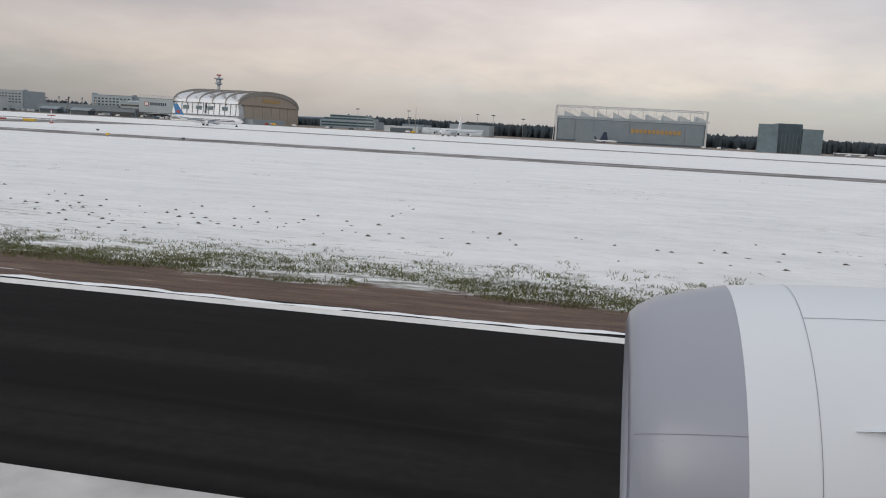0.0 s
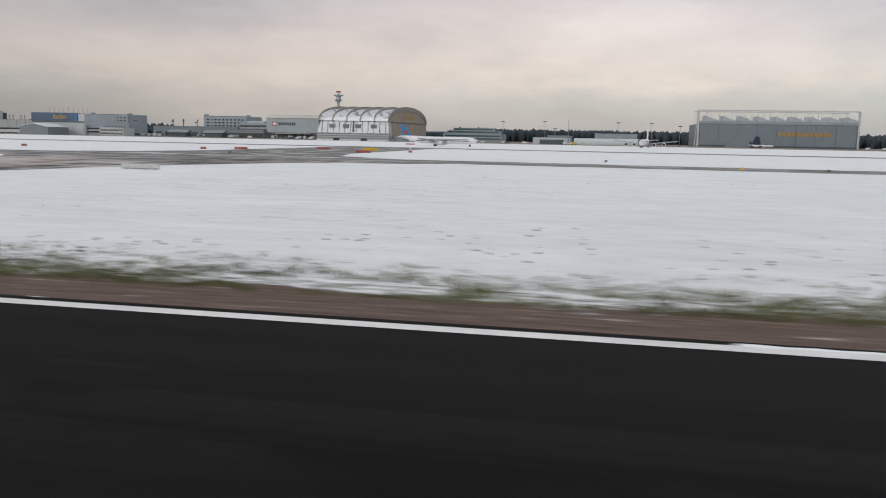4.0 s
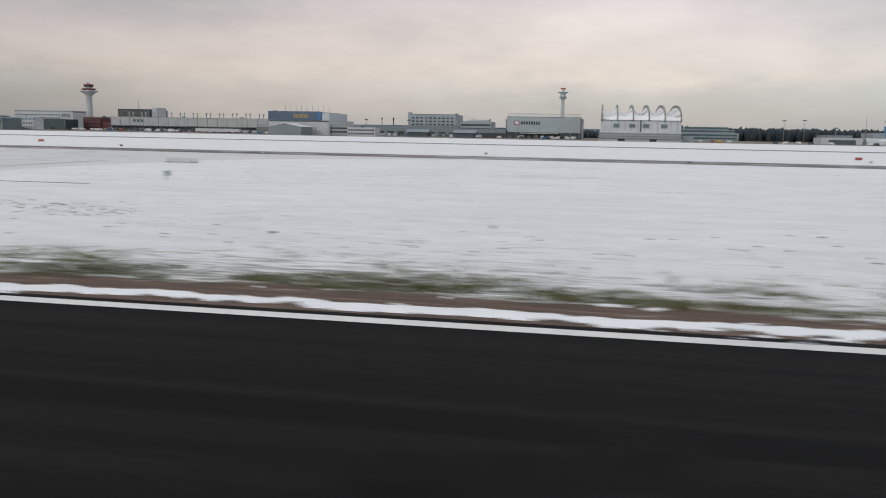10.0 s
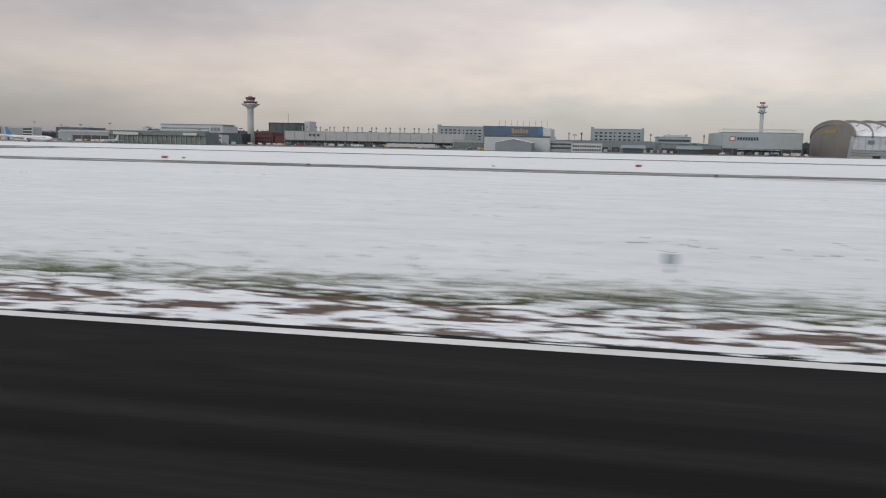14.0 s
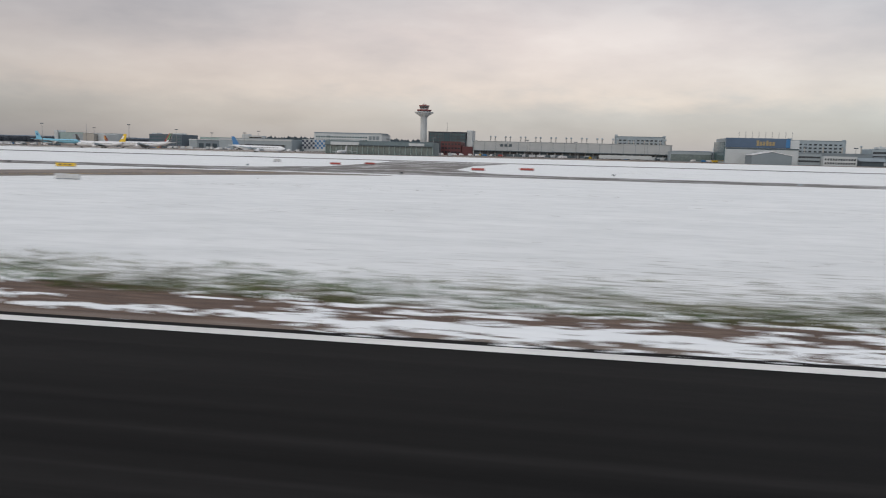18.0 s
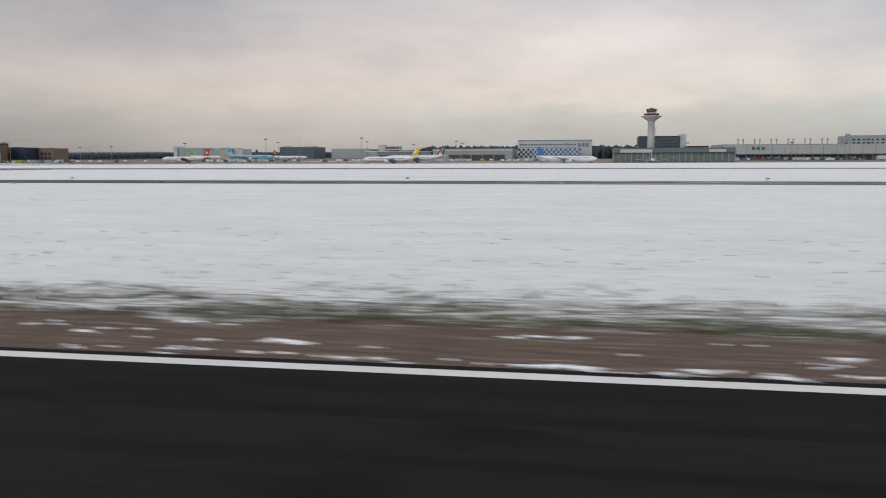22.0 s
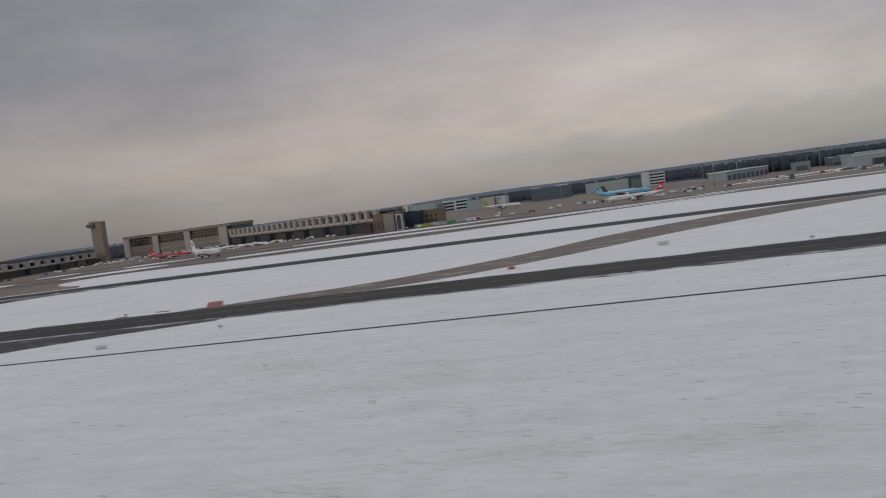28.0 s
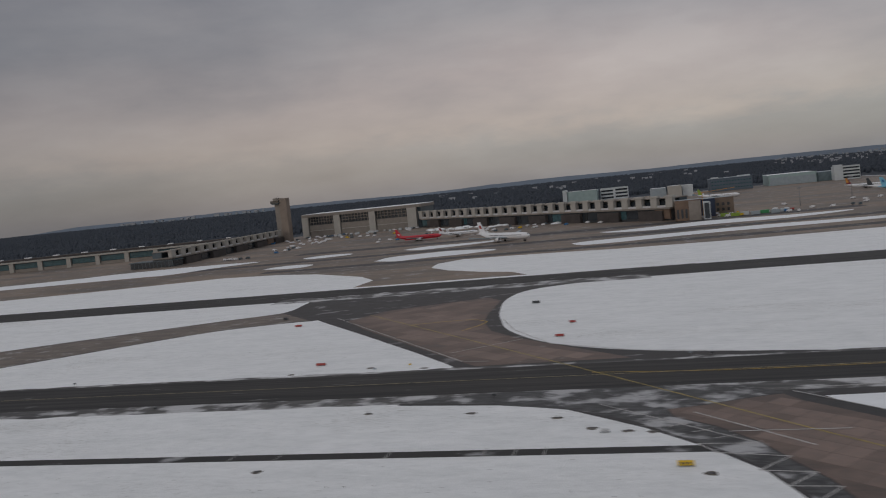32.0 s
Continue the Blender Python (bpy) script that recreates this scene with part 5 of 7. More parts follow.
    def on_fin(u0, u1, w0, w1, ma):
        """A band on both faces of the fin, in shares of its chord and height."""
        def at(u, w):
            a0, a1 = Vector(fp[0]).lerp(Vector(fp[1]), w), Vector(fp[3]).lerp(Vector(fp[2]), w)
            return a0.lerp(a1, u)
        q = [at(u0, w0), at(u1, w0), at(u1, w1), at(u0, w1)]
        plate("fin_emblem", [tuple(p) for p in q], 0.016 * L, M[ma], "coloured shape on the fin")
    if fin2:
        for spec in fin2:
            on_fin(*spec)
    if accent:
        block("belly_band", a, M[accent], -0.30 * L, 0.36 * L, -r * 0.55, r * 0.55, zc - r * 1.01, zc - r * 0.75)
    for gx, gy in ((0.40, 0.0), (-0.045, 0.055), (-0.045, -0.055)):
        g = new("landing_gear")
        g.parent = a
        g.location = (gx * L, gy * L, 0)
        beam("strut", g, M["steel"], (0, 0, 0.012 * L), (0, 0, zc - r * 0.7), 0.006 * L)
        for s in (-1, 1):
            v2, f2 = lathe([(0.011 * L, -0.004 * L), (0.0125 * L, 0), (0.011 * L, 0.004 * L)], 12, "z")
            part_mesh("wheel", mesh_of("wheel", v2, f2), M["rubber"], g, "", (0, s * 0.009 * L, 0.0125 * L), (90, 0, 0))
    return a


airliner(-182.2, 254, 24.5, 0, "white", "deepblue", "white airliner with blue tail taxiing on snow", band="navy", fin2=[(0.3, 0.75, 0.18, 0.42, "red")])
airliner(-117.6, 338, 27, -97, "white", "white", "large white four-engined airliner parked on the apron", 4, tall=1.25)
airliner(-56, 452, 12, 0, "white", "navy", "small white regional jet beside a hangar")
airliner(-705, 366, 28, 180, "white", "white", "white airliner with striped red, green and black tail", fin2=[(0.0, 0.30, 0.0, 0.99, "red"), (0.34, 0.62, 0.25, 0.98, "green"), (0.68, 1.0, 0.0, 0.99, "black")])
airliner(-708.5, 336, 24, 180, "white", "yellow", "white airliner with yellow and white tail fin", fin2=[(0.1, 0.5, 0.4, 0.75, "white")])
airliner(-636.6, 338.3, 24, 0, "white", "deepblue", "white airliner with blue tail fin", accent="white")
airliner(-602.7, 348.4, 14, -90, "white", "white", "small white airliner facing the runway")
airliner(-830, 394, 26, 181, "white", "plane_red", "white airliner with red tail fin", fin2=[(0.3, 0.7, 0.35, 0.62, "white")])
airliner(-836, 489, 32, 0, "skyblue", "skyblue", "pale blue airliner parked near a cargo hall", accent="white", fin2=[(0.35, 0.75, 0.4, 0.7, "deepblue")])
airliner(-837, 529, 25, 4, "white", "black", "white airliner with black tail fin", tall=1.15)
airliner(-840, 568, 25, 4, "white", "dark_red", "white airliner with red and orange tail fin", fin2=[(0.4, 1.0, 0.3, 0.99, "orange")], tall=1.1)
airliner(-925, 608, 28, -6, "white", "lime", "white airliner with lime tail fin")
airliner(-1093.5, 433, 25.5, 3, "plane_red", "plane_red", "bright red airliner parked before the terminal", accent="plane_red", fin2=[(0.3, 0.6, 0.2, 0.4, "white")])
airliner(-1073, 441, 22, 5, "white", "white", "white airliner parked before the terminal", fin2=[(0.2, 0.8, 0.3, 0.8, "dark_red")])
airliner(-1036, 370, 34, -38, "white", "white", "white airliner with pinkish emblem on its tail", fin2=[(0.25, 0.75, 0.4, 0.7, "red")])


# ---- vehicles on the aprons ----
def van(x, y, turn, color, size=1.0):
    a = thing("apron_vehicle", x, y, 0, "%s airport service vehicle on the apron" % color, "vehicle", "apron vehicles", turn)
    s = size
    v = [(-1.2, -0.5, 0.2), (1.2, -0.5, 0.2), (1.2, 0.5, 0.2), (-1.2, 0.5, 0.2), (-1.2, -0.5, 1.15), (0.55, -0.5, 1.15), (0.55, 0.5, 1.15), (-1.2, 0.5, 1.15), (0.85, -0.48, 0.7), (1.2, -0.48, 0.62), (1.2, 0.48, 0.62), (0.85, 0.48, 0.7)]
    f = [(3, 2, 1, 0), (4, 5, 6, 7), (0, 1, 9, 8, 5, 4), (2, 3, 7, 6, 11, 10), (3, 0, 4, 7), (1, 2, 10, 9), (9, 10, 11, 8), (8, 11, 6, 5)]
    part_mesh("body", mesh_of("body", [tuple(c * s for c in p) for p in v], f), M[color], a)
    block("windscreen", a, M["glass"], 0.56 * s, 0.74 * s, -0.42 * s, 0.42 * s, 0.78 * s, 1.08 * s)
    for gx in (-0.75, 0.75):
        for gy in (-0.46, 0.46):
            v2, f2 = lathe([(0.22 * s, -0.08 * s), (0.24 * s, 0), (0.22 * s, 0.08 * s)], 10, "z")
            part_mesh("wheel", mesh_of("wheel", v2, f2), M["rubber"], a, "", (gx * s, gy * s, 0.24 * s), (90, 0, 0))
    return a


protos = [van(-560, 440, 10, "white"), van(-556, 442, 170, "yellow"), van(-552, 439, 0, "deepblue"), van(-548, 443, 90, "darkgrey"), van(-544, 441, 0, "red")]
rng = random.Random(4)
for x0, x1, y0, y1, n in ((-1222, -1136, 578, 586, 24), (-1195, -1175, 400, 540, 26), (-1118, -975, 448, 520, 40), (-600, -460, 436, 448, 42), (-350, -285, 420, 428, 14), (-760, -650, 420, 462, 34), (-905, -760, 405, 470, 36), (-1130, -960, 440, 500, 40), (-1240, -1130, 520, 575, 34), (-960, -905, 400, 432, 24), (-240, -140, 395, 412, 14), (-20, 20, 440, 456, 5), (50, 90, 430, 445, 4), (-455, -395, 405, 425, 12)):
    for _ in range(n):
        copy_thing(rng.choices(protos, (8, 0.4, 0.5, 2.4, 0.15))[0], pose(rng.uniform(x0, x1), rng.uniform(y0, y1), 0, 0, 0, rng.choice((0, 10, 90, 170, 180, 200))))


def freight(x, y, turn, color, tall):
    a = thing("freight_container", x, y, 0, "%s air freight container on a low dolly" % color, "container", "freight containers", turn)
    v = [(-0.9, -0.7, 0.28), (0.9, -0.7, 0.28), (0.9, 0.7, 0.28), (-0.9, 0.7, 0.28), (-0.9, -0.7, tall), (0.6, -0.7, tall), (0.6, 0.7, tall), (-0.9, 0.7, tall), (0.9, -0.7, tall * 0.62), (0.9, 0.7, tall * 0.62)]
    part_mesh("body", mesh_of("body", v, [(3, 2, 1, 0), (4, 5, 6, 7), (0, 1, 8, 5, 4), (2, 3, 7, 6, 9), (3, 0, 4, 7), (1, 2, 9, 8), (8, 9, 6, 5)]), M[{"silver": "silver", "white": "white_wall", "blue": "blue", "grey": "darkgrey"}[color]], a)
    block("dolly", a, M["steel"], -1.1, 1.1, -0.75, 0.75, 0.14, 0.28)
    for gx in (-0.8, 0.8):
        block("wheel", a, M["rubber"], gx - 0.12, gx + 0.12, -0.6, 0.6, 0, 0.24)
    return a


boxes = [freight(-520, 446, 0, "silver", 1.5), freight(-517, 446, 10, "white", 1.6), freight(-514, 446, 0, "blue", 1.5), freight(-511, 446, 0, "grey", 1.4)]
for x0, x1, y0, y1, n in ((-558, -458, 440, 452, 60), (-408, -330, 428, 438, 40), (-600, -560, 392, 402, 14), (-730, -690, 400, 430, 16), (-860, -800, 410, 450, 26), (-320, -284, 430, 440, 18), (-1200, -1140, 560, 584, 24)):
    for _ in range(n):
        copy_thing(rng.choices(boxes, (5, 4, 0.7, 5))[0], pose(rng.uniform(x0, x1), rng.uniform(y0, y1), 0, 0, 0, rng.choice((0, 5, 90, 180, 185))))


def light_mast(x, y, h, flood=True):
    a = thing("light_mast", x, y, 0, "tall slim steel floodlight mast", "mast", "floodlight masts")
    turned("pole", [(0.20, 0), (0.12, h * 0.6), (0.08, h)], M["steel"], a, 8)
    if flood:
        block("crossarm", a, M["steel"], -1.0, 1.0, -0.1, 0.1, h, h + 0.15)
        for k in (-0.8, -0.4, 0.0, 0.4, 0.8):
            block("floodlight", a, M["darkgrey"], k - 0.16, k + 0.16, -0.25, 0.1, h - 0.35, h)
    return a


for x, y, h in ((-797.5, 420, 12.2), (-745, 420, 12.4), (-790, 450, 13), (-770, 520, 12), (-712, 520, 12), (-735, 500, 10), (-700, 470, 10), (-830, 520, 12), (-870, 470, 11), (-640, 445, 9), (-530, 440, 9), (-505, 440, 8.5), (-470, 440, 8.5), (-395, 430, 8.5), (-372, 430, 8.5),
                (-355, 425, 8), (-186, 430, 11), (-168, 470, 12), (-152, 420, 13), (-128, 470, 12), (-112, 420, 11), (-98, 430, 10), (-160, 440, 8), (-605, 440, 8), (-580, 440, 9), (-940, 470, 9), (-900, 440, 9)):
    light_mast(x, y, h, h < 13)


# ---- buildings ----
def windows(parent, x0, x1, y, z0, rows, cols, dz, w, h, glass_key="glass", frame=True):
    step = (x1 - x0) / cols
    for r in range(rows):
        for c in range(cols):
            cx, cz = x0 + (c + 0.5) * step, z0 + r * dz
            p = block("window", parent, M[glass_key], cx - w / 2, cx + w / 2, y - 0.04, y + 0.10, cz, cz + h)
    return


def hall(name, x0, x1, y0, y1, h, wall, label, category="building", roof="lightgrey", group="", parapet=0.25):
    b = thing(name, (x0 + x1) / 2, y0, 0, label, category, group)
    w, d = (x1 - x0) / 2, y1 - y0
    block("wall", b, M[wall], -w, w, 0, d, 0, h)
    block("roof", b, M[roof], -w + 0.3, w - 0.3, 0.3, d - 0.3, h, h + 0.12, "snow-dusted flat roof")
    block("parapet", b, M[wall], -w - 0.05, w + 0.05, -0.05, 0.3, h, h + parapet)
    return b


# arched hangar with ribbed roof
def arched_hangar(x0, x1, y0, y1, wall, crown):
    cx, w, d = (x0 + x1) / 2, (x1 - x0) / 2, y1 - y0
    b = thing("arched_hangar", cx, y0, 0, "silver hangar with ribbed arched roof and snow between ribs", "hangar")
    # front wall leans in above its ledges
    v = [(-w - 1.2, -0.6, 0), (w + 0.4, -0.6, 0), (w, 0.8, wall), (-w, 0.8, wall), (-w - 1.2, 6, 0), (w + 0.4, 6, 0), (w, 6, wall), (-w, 6, wall)]
    part_mesh("front_wall", mesh_of("front_wall", v, [(0, 1, 2, 3), (1, 5, 6, 2), (4, 0, 3, 7), (5, 4, 7, 6), (3, 2, 6, 7)]), M["silver"], b, "ribbed silver front wall")
    for z, q in ((1.2, 0.75), (2.3, 0.65), (3.4, 0.5)):
        block("ledge", b, M["lightgrey"], -w - 1.4, w + 0.6, -1.4 * q - 0.5, 0.4, z, z + 0.35)
    for i in range(12):
        xx = -w + (i + 0.5) * 2 * w / 12
        block("panel_joint", b, M["lightgrey"], xx - 0.03, xx + 0.03, 0.0, 0.35, 3.9, wall, "", (-8, 0, 0))
    for k in (-0.62, -0.22, 0.13, 0.58):
        block("window", b, M["steel_teal"], w * k - 1.2, w * k + 1.2, -0.15, 0.6, 6.3, 7.8)
        block("window_frame", b, M["lightgrey"], w * k - 1.4, w * k + 1.4, -0.05, 0.6, 6.1, 8.0)
    block("downpipe", b, M["darkgrey"], -0.4, 0.2, -0.1, 0.6, 4.2, wall, "dark slit in the wall", (-8, 0, 0))
    for k in (-0.45, 0.35):
        block("door", b, M["black"], w * k - 2.2, w * k + 1.0, -0.75, -0.4, 0, 1.1)
    n = 28
    def arch(u, top):
        a = math.pi * u
        return (d / 2 - d / 2 * math.cos(a) * 1.0, wall + (top - wall) * math.sin(a) ** 0.85)
    bays = 5
    for k in range(bays):
        xa, xb = -w + 2 * w * k / bays, -w + 2 * w * (k + 1) / bays
        v, f = [], []
        m = 8
        for i in range(n + 1):
            for j in range(m + 1):
                t = j / m
                sag = 1 - 0.52 * math.sin(math.pi * t) ** 0.7
                yy, zz = arch(i / n, wall + (crown - wall) * sag)
                v.append((xa + (xb - xa) * t, yy, zz))
        for i in range(n):
            for j in range(m):
                q = i * (m + 1) + j
                f.append((q, q + 1, q + m + 2, q + m + 1))
        part_mesh("roof_shell", mesh_of("roof_shell", v, f, True), M["roof_snow"], b, "metal roof shell streaked with snow")
    for k in range(bays + 1):
        xr = -w + 2 * w * k / bays
        v, f = [], []
        for i in range(n + 1):
            yy, zz = arch(i / n, crown + 0.5)
            for dx, dz in ((-0.35, 0), (0.35, 0), (0.35, -2.3), (-0.35, -2.3)):
                v.append((xr + dx, yy, max(wall - 0.4, zz + dz)))
        for i in range(n):
            for j in range(4):
                q = i * 4
                f.append((q + j, q + (j + 1) % 4, q + 4 + (j + 1) % 4, q + 4 + j))
        part_mesh("roof_rib", mesh_of("roof_rib", v, f, False), M["end_wall"], b, "raised weathered arch rib")
    for s in (-1, 1):
        v = [(s * w, 0.8, 0), (s * w, d, 0)]
        top = [arch(1 - i / n, crown) for i in range(n + 1)]
        v += [(s * w, yy, zz) for yy, zz in top]
        fc = tuple(range(len(v)))
        part_mesh("end_wall", mesh_of("end_wall", v, [fc if s < 0 else fc[::-1]]), M["tan"] if s > 0 else M["end_wall"], b, "tan arched end wall" if s > 0 else "weathered silver arched end wall")
        if s > 0:
            for j in range(6):
                ya, yb = 6 + j * (d - 12) / 6, 6 + (j + 1) * (d - 12) / 6 - 0.4
                block("door_leaf", b, M["tan"], w + 0.05, w + 0.35, ya, yb, 0, wall - 0.6, "tall tan sliding door leaf")
            block("door_rail", b, M["brick"], w + 0.05, w + 0.5, 4, d - 4, wall - 0.6, wall)
        block("sign_bar", b, M["gold"], s * w + (0.05 if s > 0 else -0.25), s * w + (0.25 if s > 0 else -0.05), d * 0.36, d * 0.64, wall + 2.0, wall + 3.6, "faded orange company lettering")
    return b


m_, tree_, bsdf_ = principled("roof_metal_with_snow")
tree_.links.new(mix_node(tree_, ramp_node(tree_, noise_node(tree_, where(tree_, (0.06, 0.12, 0.3)), 1.0, 5, 0.6), [(0.36, (0, 0, 0)), (0.46, (1, 1, 1))]), (0.32, 0.31, 0.30), (0.80, 0.81, 0.83)), bsdf_.inputs["Base Color"])
bsdf_.inputs["Roughness"].default_value = 0.6
M["roof_snow"] = m_
arched_hangar(-272.6, -237.2, 394, 476, 9.6, 17.2)
ann = hall("annex", -236, -231, 398, 440, 2.4, "lightgrey", "low grey annex beside the arched hangar")

# cargo hangar with a rooftop truss
ch = hall("cargo_hangar", -322, -283.2, 443, 500, 11.2, "hangar_blue_grey", "pale grey cargo hangar with rooftop truss", "hangar")
block("undercroft", ch, M["black"], -23.5, 19.6, -1.5, 0.3, 0, 3.2, "dark open loading bays")
block("canopy", ch, M["white_wall"], -12, 8, -4.5, -1.4, 2.6, 2.9, "pale loading canopy")
for k in range(9):
    block("bay_post", ch, M["grey"], -19 + k * 4.7, -18.7 + k * 4.7, -1.9, -1.6, 0, 3.2)
block("mark", ch, M["red"], -15.6, -12.8, -0.12, 0.04, 7.0, 9.2, "red framed company mark")
block("mark_field", ch, M["white"], -15.2, -13.2, -0.2, -0.1, 7.35, 8.85, "white field of the mark")
for k in range(8):
    block("letter_bar", ch, M["navy"], -11.8 + k * 1.3, -10.95 + k * 1.3, -0.12, 0.04, 7.3, 8.9, "dark company lettering")
for s in (0.2, 18):
    for k in range(17):
        x = -18.8 + k * 2.35
        beam("truss_post", ch, M["truss"], (x, s, 11.2), (x, s, 13.0), 0.14)
        if k < 16:
            beam("truss_brace", ch, M["truss"], (x, s, 11.3 if k % 2 else 12.9), (x + 2.35, s, 12.9 if k % 2 else 11.3), 0.12)
    block("truss_chord", ch, M["truss"], -19, 19.2, s - 0.12, s + 0.12, 12.9, 13.1)
off = hall("office_block", -352, -334, 472, 490, 8.6, "lightgrey", "low grey office block with dark bands", "building")
for z in (4.0, 6.2):
    block("window_band", off, M["glass"], -8.4, 8.4, -0.1, 0.1, z, z + 1.1)
block("penthouse", off, M["white_wall"], -5, 6, 2, 10, 8.6, 9.8)
low = hall("loading_dock", -352, -322, 440, 470, 4.4, "grey", "long low loading dock with dark bays", "building")
block("dark_bay", low, M["black"], -14.5, 14.5, -0.4, 0.1, 0, 2.6)

# ribbed radio tower
def slim_tower(x, y, h):
    a = thing("radio_tower", x, y, 0, "slim pale tower with two platforms and a red radar", "tower")
    turned("shaft", [(1.25, 0), (1.1, h * 0.4), (0.95, h * 0.93)], M["cool_concrete"], a, 20)
    for z, r in ((h * 0.80, 2.3), (h * 0.905, 2.9)):
        turned("platform", [(r * 0.5, z - 0.5), (r, z), (r, z + 0.35), (r * 0.55, z + 0.4)], M["lightgrey"], a, 20)
        for k in range(10):
            ang = k * 0.628
            beam("rail_post", a, M["steel"], (r * 0.95 * math.cos(ang), r * 0.95 * math.sin(ang), z + 0.3), (r * 0.95 * math.cos(ang), r * 0.95 * math.sin(ang), z + 1.0), 0.08)
    turned("drum", [(1.6, h * 0.81), (1.6, h * 0.895)], M["white_wall"], a, 20)
    turned("radar_base", [(0.7, h * 0.92), (0.9, h * 0.97)], M["white_wall"], a, 14)
    block("radar", a, M["red"], -1.4, 1.4, -0.3, 0.3, h * 0.97, h, "red radar antenna")


slim_tower(-295.4, 490, 28.8)

# grid-windowed block
def window_block(x0, x1, y0, y1, h, rows, cols, label, wall="lightgrey"):
    b = hall("office_building", x0, x1, y0, y1, h, wall, label, "building")
    w = (x1 - x0) / 2
    windows(b, -w + 1.2, w - 1.2, 0, h - 2.6 - (rows - 1) * 1.9, rows, cols, 1.9, (x1 - x0) / cols * 0.55, 0.85)
    block("stair_tower", b, M[wall], -w - 0.8, -w + 0.9, 1, 5, 0, h + 1.2)
    block("stair_tower", b, M[wall], w - 0.9, w + 0.4, 1, 5, 0, h + 0.9)
    return b


window_block(-387.4, -358.4, 496, 520, 12.8, 4, 10, "pale grey office block with four window rows")
window_block(-482.6, -454, 516, 540, 13.3, 4, 10, "pale grey office block with four window rows")
grey_link = hall("cargo_hall", -408, -352, 470, 492, 5.8, "grey", "long grey cargo hall with dark gates", "building")
for k in range(9):
    block("gate", grey_link, M["black"], -26 + k * 6, -22 + k * 6, -0.12, 0.1, 0, 2.6)

# blue-fronted hangar
cb = hall("hangar", -436.6, -405, 398, 440, 7.2, "white_wall", "white hangar with blue upper front and pale roof", "hangar")
block("blue_front", cb, M["blue"], -16.0, 11.8, -0.25, 0.3, 7.3, 11.6, "blue fascia with golden lettering")
block("upper_wall", cb, M["white_wall"], 11.9, 15.8, 0.1, 30, 7.2, 10.9)
block("side_glazing", cb, M["teal_glass"], -16.2, -15.7, 2, 36, 1.0, 9.8, "teal glazed side wall")
block("back_box", cb, M["lightgrey"], -16, 11.8, 0.35, 30, 7.3, 11.4)
block("corner_panel", cb, M["deepblue"], 10.0, 11.75, -0.32, -0.2, 7.6, 11.3)
block("door_track", cb, M["darkgrey"], -15.6, 15.6, -0.25, 0.05, 6.5, 7.1)
for k in range(6):
    block("letter_bar", cb, M["dull_gold"], -2.6 + k * 1.35, -1.6 + k * 1.35, -0.42, -0.24, 8.2 + (0.0 if k == 0 else 0.1), 10.6 - (0.0 if k in (0, 3) else 0.5), "golden company lettering")
for k in range(5):
    block("door_leaf", cb, M["white_wall"], -15 + k * 6, -9.2 + k * 6, -0.2, 0.0, 0, 6.4, "tall pale hangar door leaf")
for k in range(9):
    beam("flag_pole", cb, M["steel"], (-9.4 + k * 2.9, 6, 11.3), (-9.4 + k * 2.9, 6, 14.6), 0.16)
tn = thing("tent_hall", -420.4, 378, 0, "grey tent hall with pale arched roof", "tent")
v = [(-8.2, 0, 0), (8.2, 0, 0), (8.2, 0, 3.9), (0, 0, 5.4), (-8.2, 0, 3.9)]
v += [(x, 16, z) for x, _, z in v]
part_mesh("wall", mesh_of("wall", v, [(0, 1, 2, 3, 4), (9, 8, 7, 6, 5), (0, 5, 6, 1), (1, 6, 7, 2), (4, 9, 5, 0)]), M["grey"], tn)
part_mesh("roof", mesh_of("roof", [(-8.5, -0.3, 3.85), (0, -0.3, 5.5), (8.5, -0.3, 3.85), (-8.5, 16.3, 3.85), (0, 16.3, 5.5), (8.5, 16.3, 3.85), (-8.5, -0.3, 4.05), (0, -0.3, 5.75), (8.5, -0.3, 4.05), (-8.5, 16.3, 4.05), (0, 16.3, 5.75), (8.5, 16.3, 4.05)],
          [(6, 7, 10, 9), (7, 8, 11, 10), (0, 6, 9, 3), (2, 5, 11, 8), (0, 1, 7, 6), (1, 2, 8, 7), (3, 4, 1, 0), (4, 5, 2, 1)]), M["white"], tn, "pale snowy roof")
wb = hall("site_office", -395, -381, 396, 406, 4.0, "white_wall", "white two-storey office with window rows", "building")
windows(wb, -6.6, 6.6, 0, 0.7, 2, 12, 1.7, 0.75, 0.9)
mid = hall("workshop", -407, -395, 400, 420, 5.0, "lightgrey", "pale grey workshop with glazed bands", "building")
for z in (1.4, 3.2):
    block("window_band", mid, M["glass"], -5.6, 5.6, -0.1, 0.1, z, z + 0.8)
for x, y in ((-366, 424), (-340, 415)):
    sh = thing("shed", x, y, 0, "dark shed with a grey pitched roof", "shed")
    block("wall", sh, M["darkgrey"], -5, 5, 0, 6, 0, 2.4)
    part_mesh("roof", mesh_of("roof", [(-6, -1, 2.3), (6, -1, 2.3), (6, 3, 3.9), (-6, 3, 3.9), (-6, 7, 2.3), (6, 7, 2.3)], [(0, 1, 2, 3), (3, 2, 5, 4), (1, 5, 2), (4, 0, 3), (0, 4, 5, 1)]), M["grey"], sh, "grey pitched roof edged with snow")

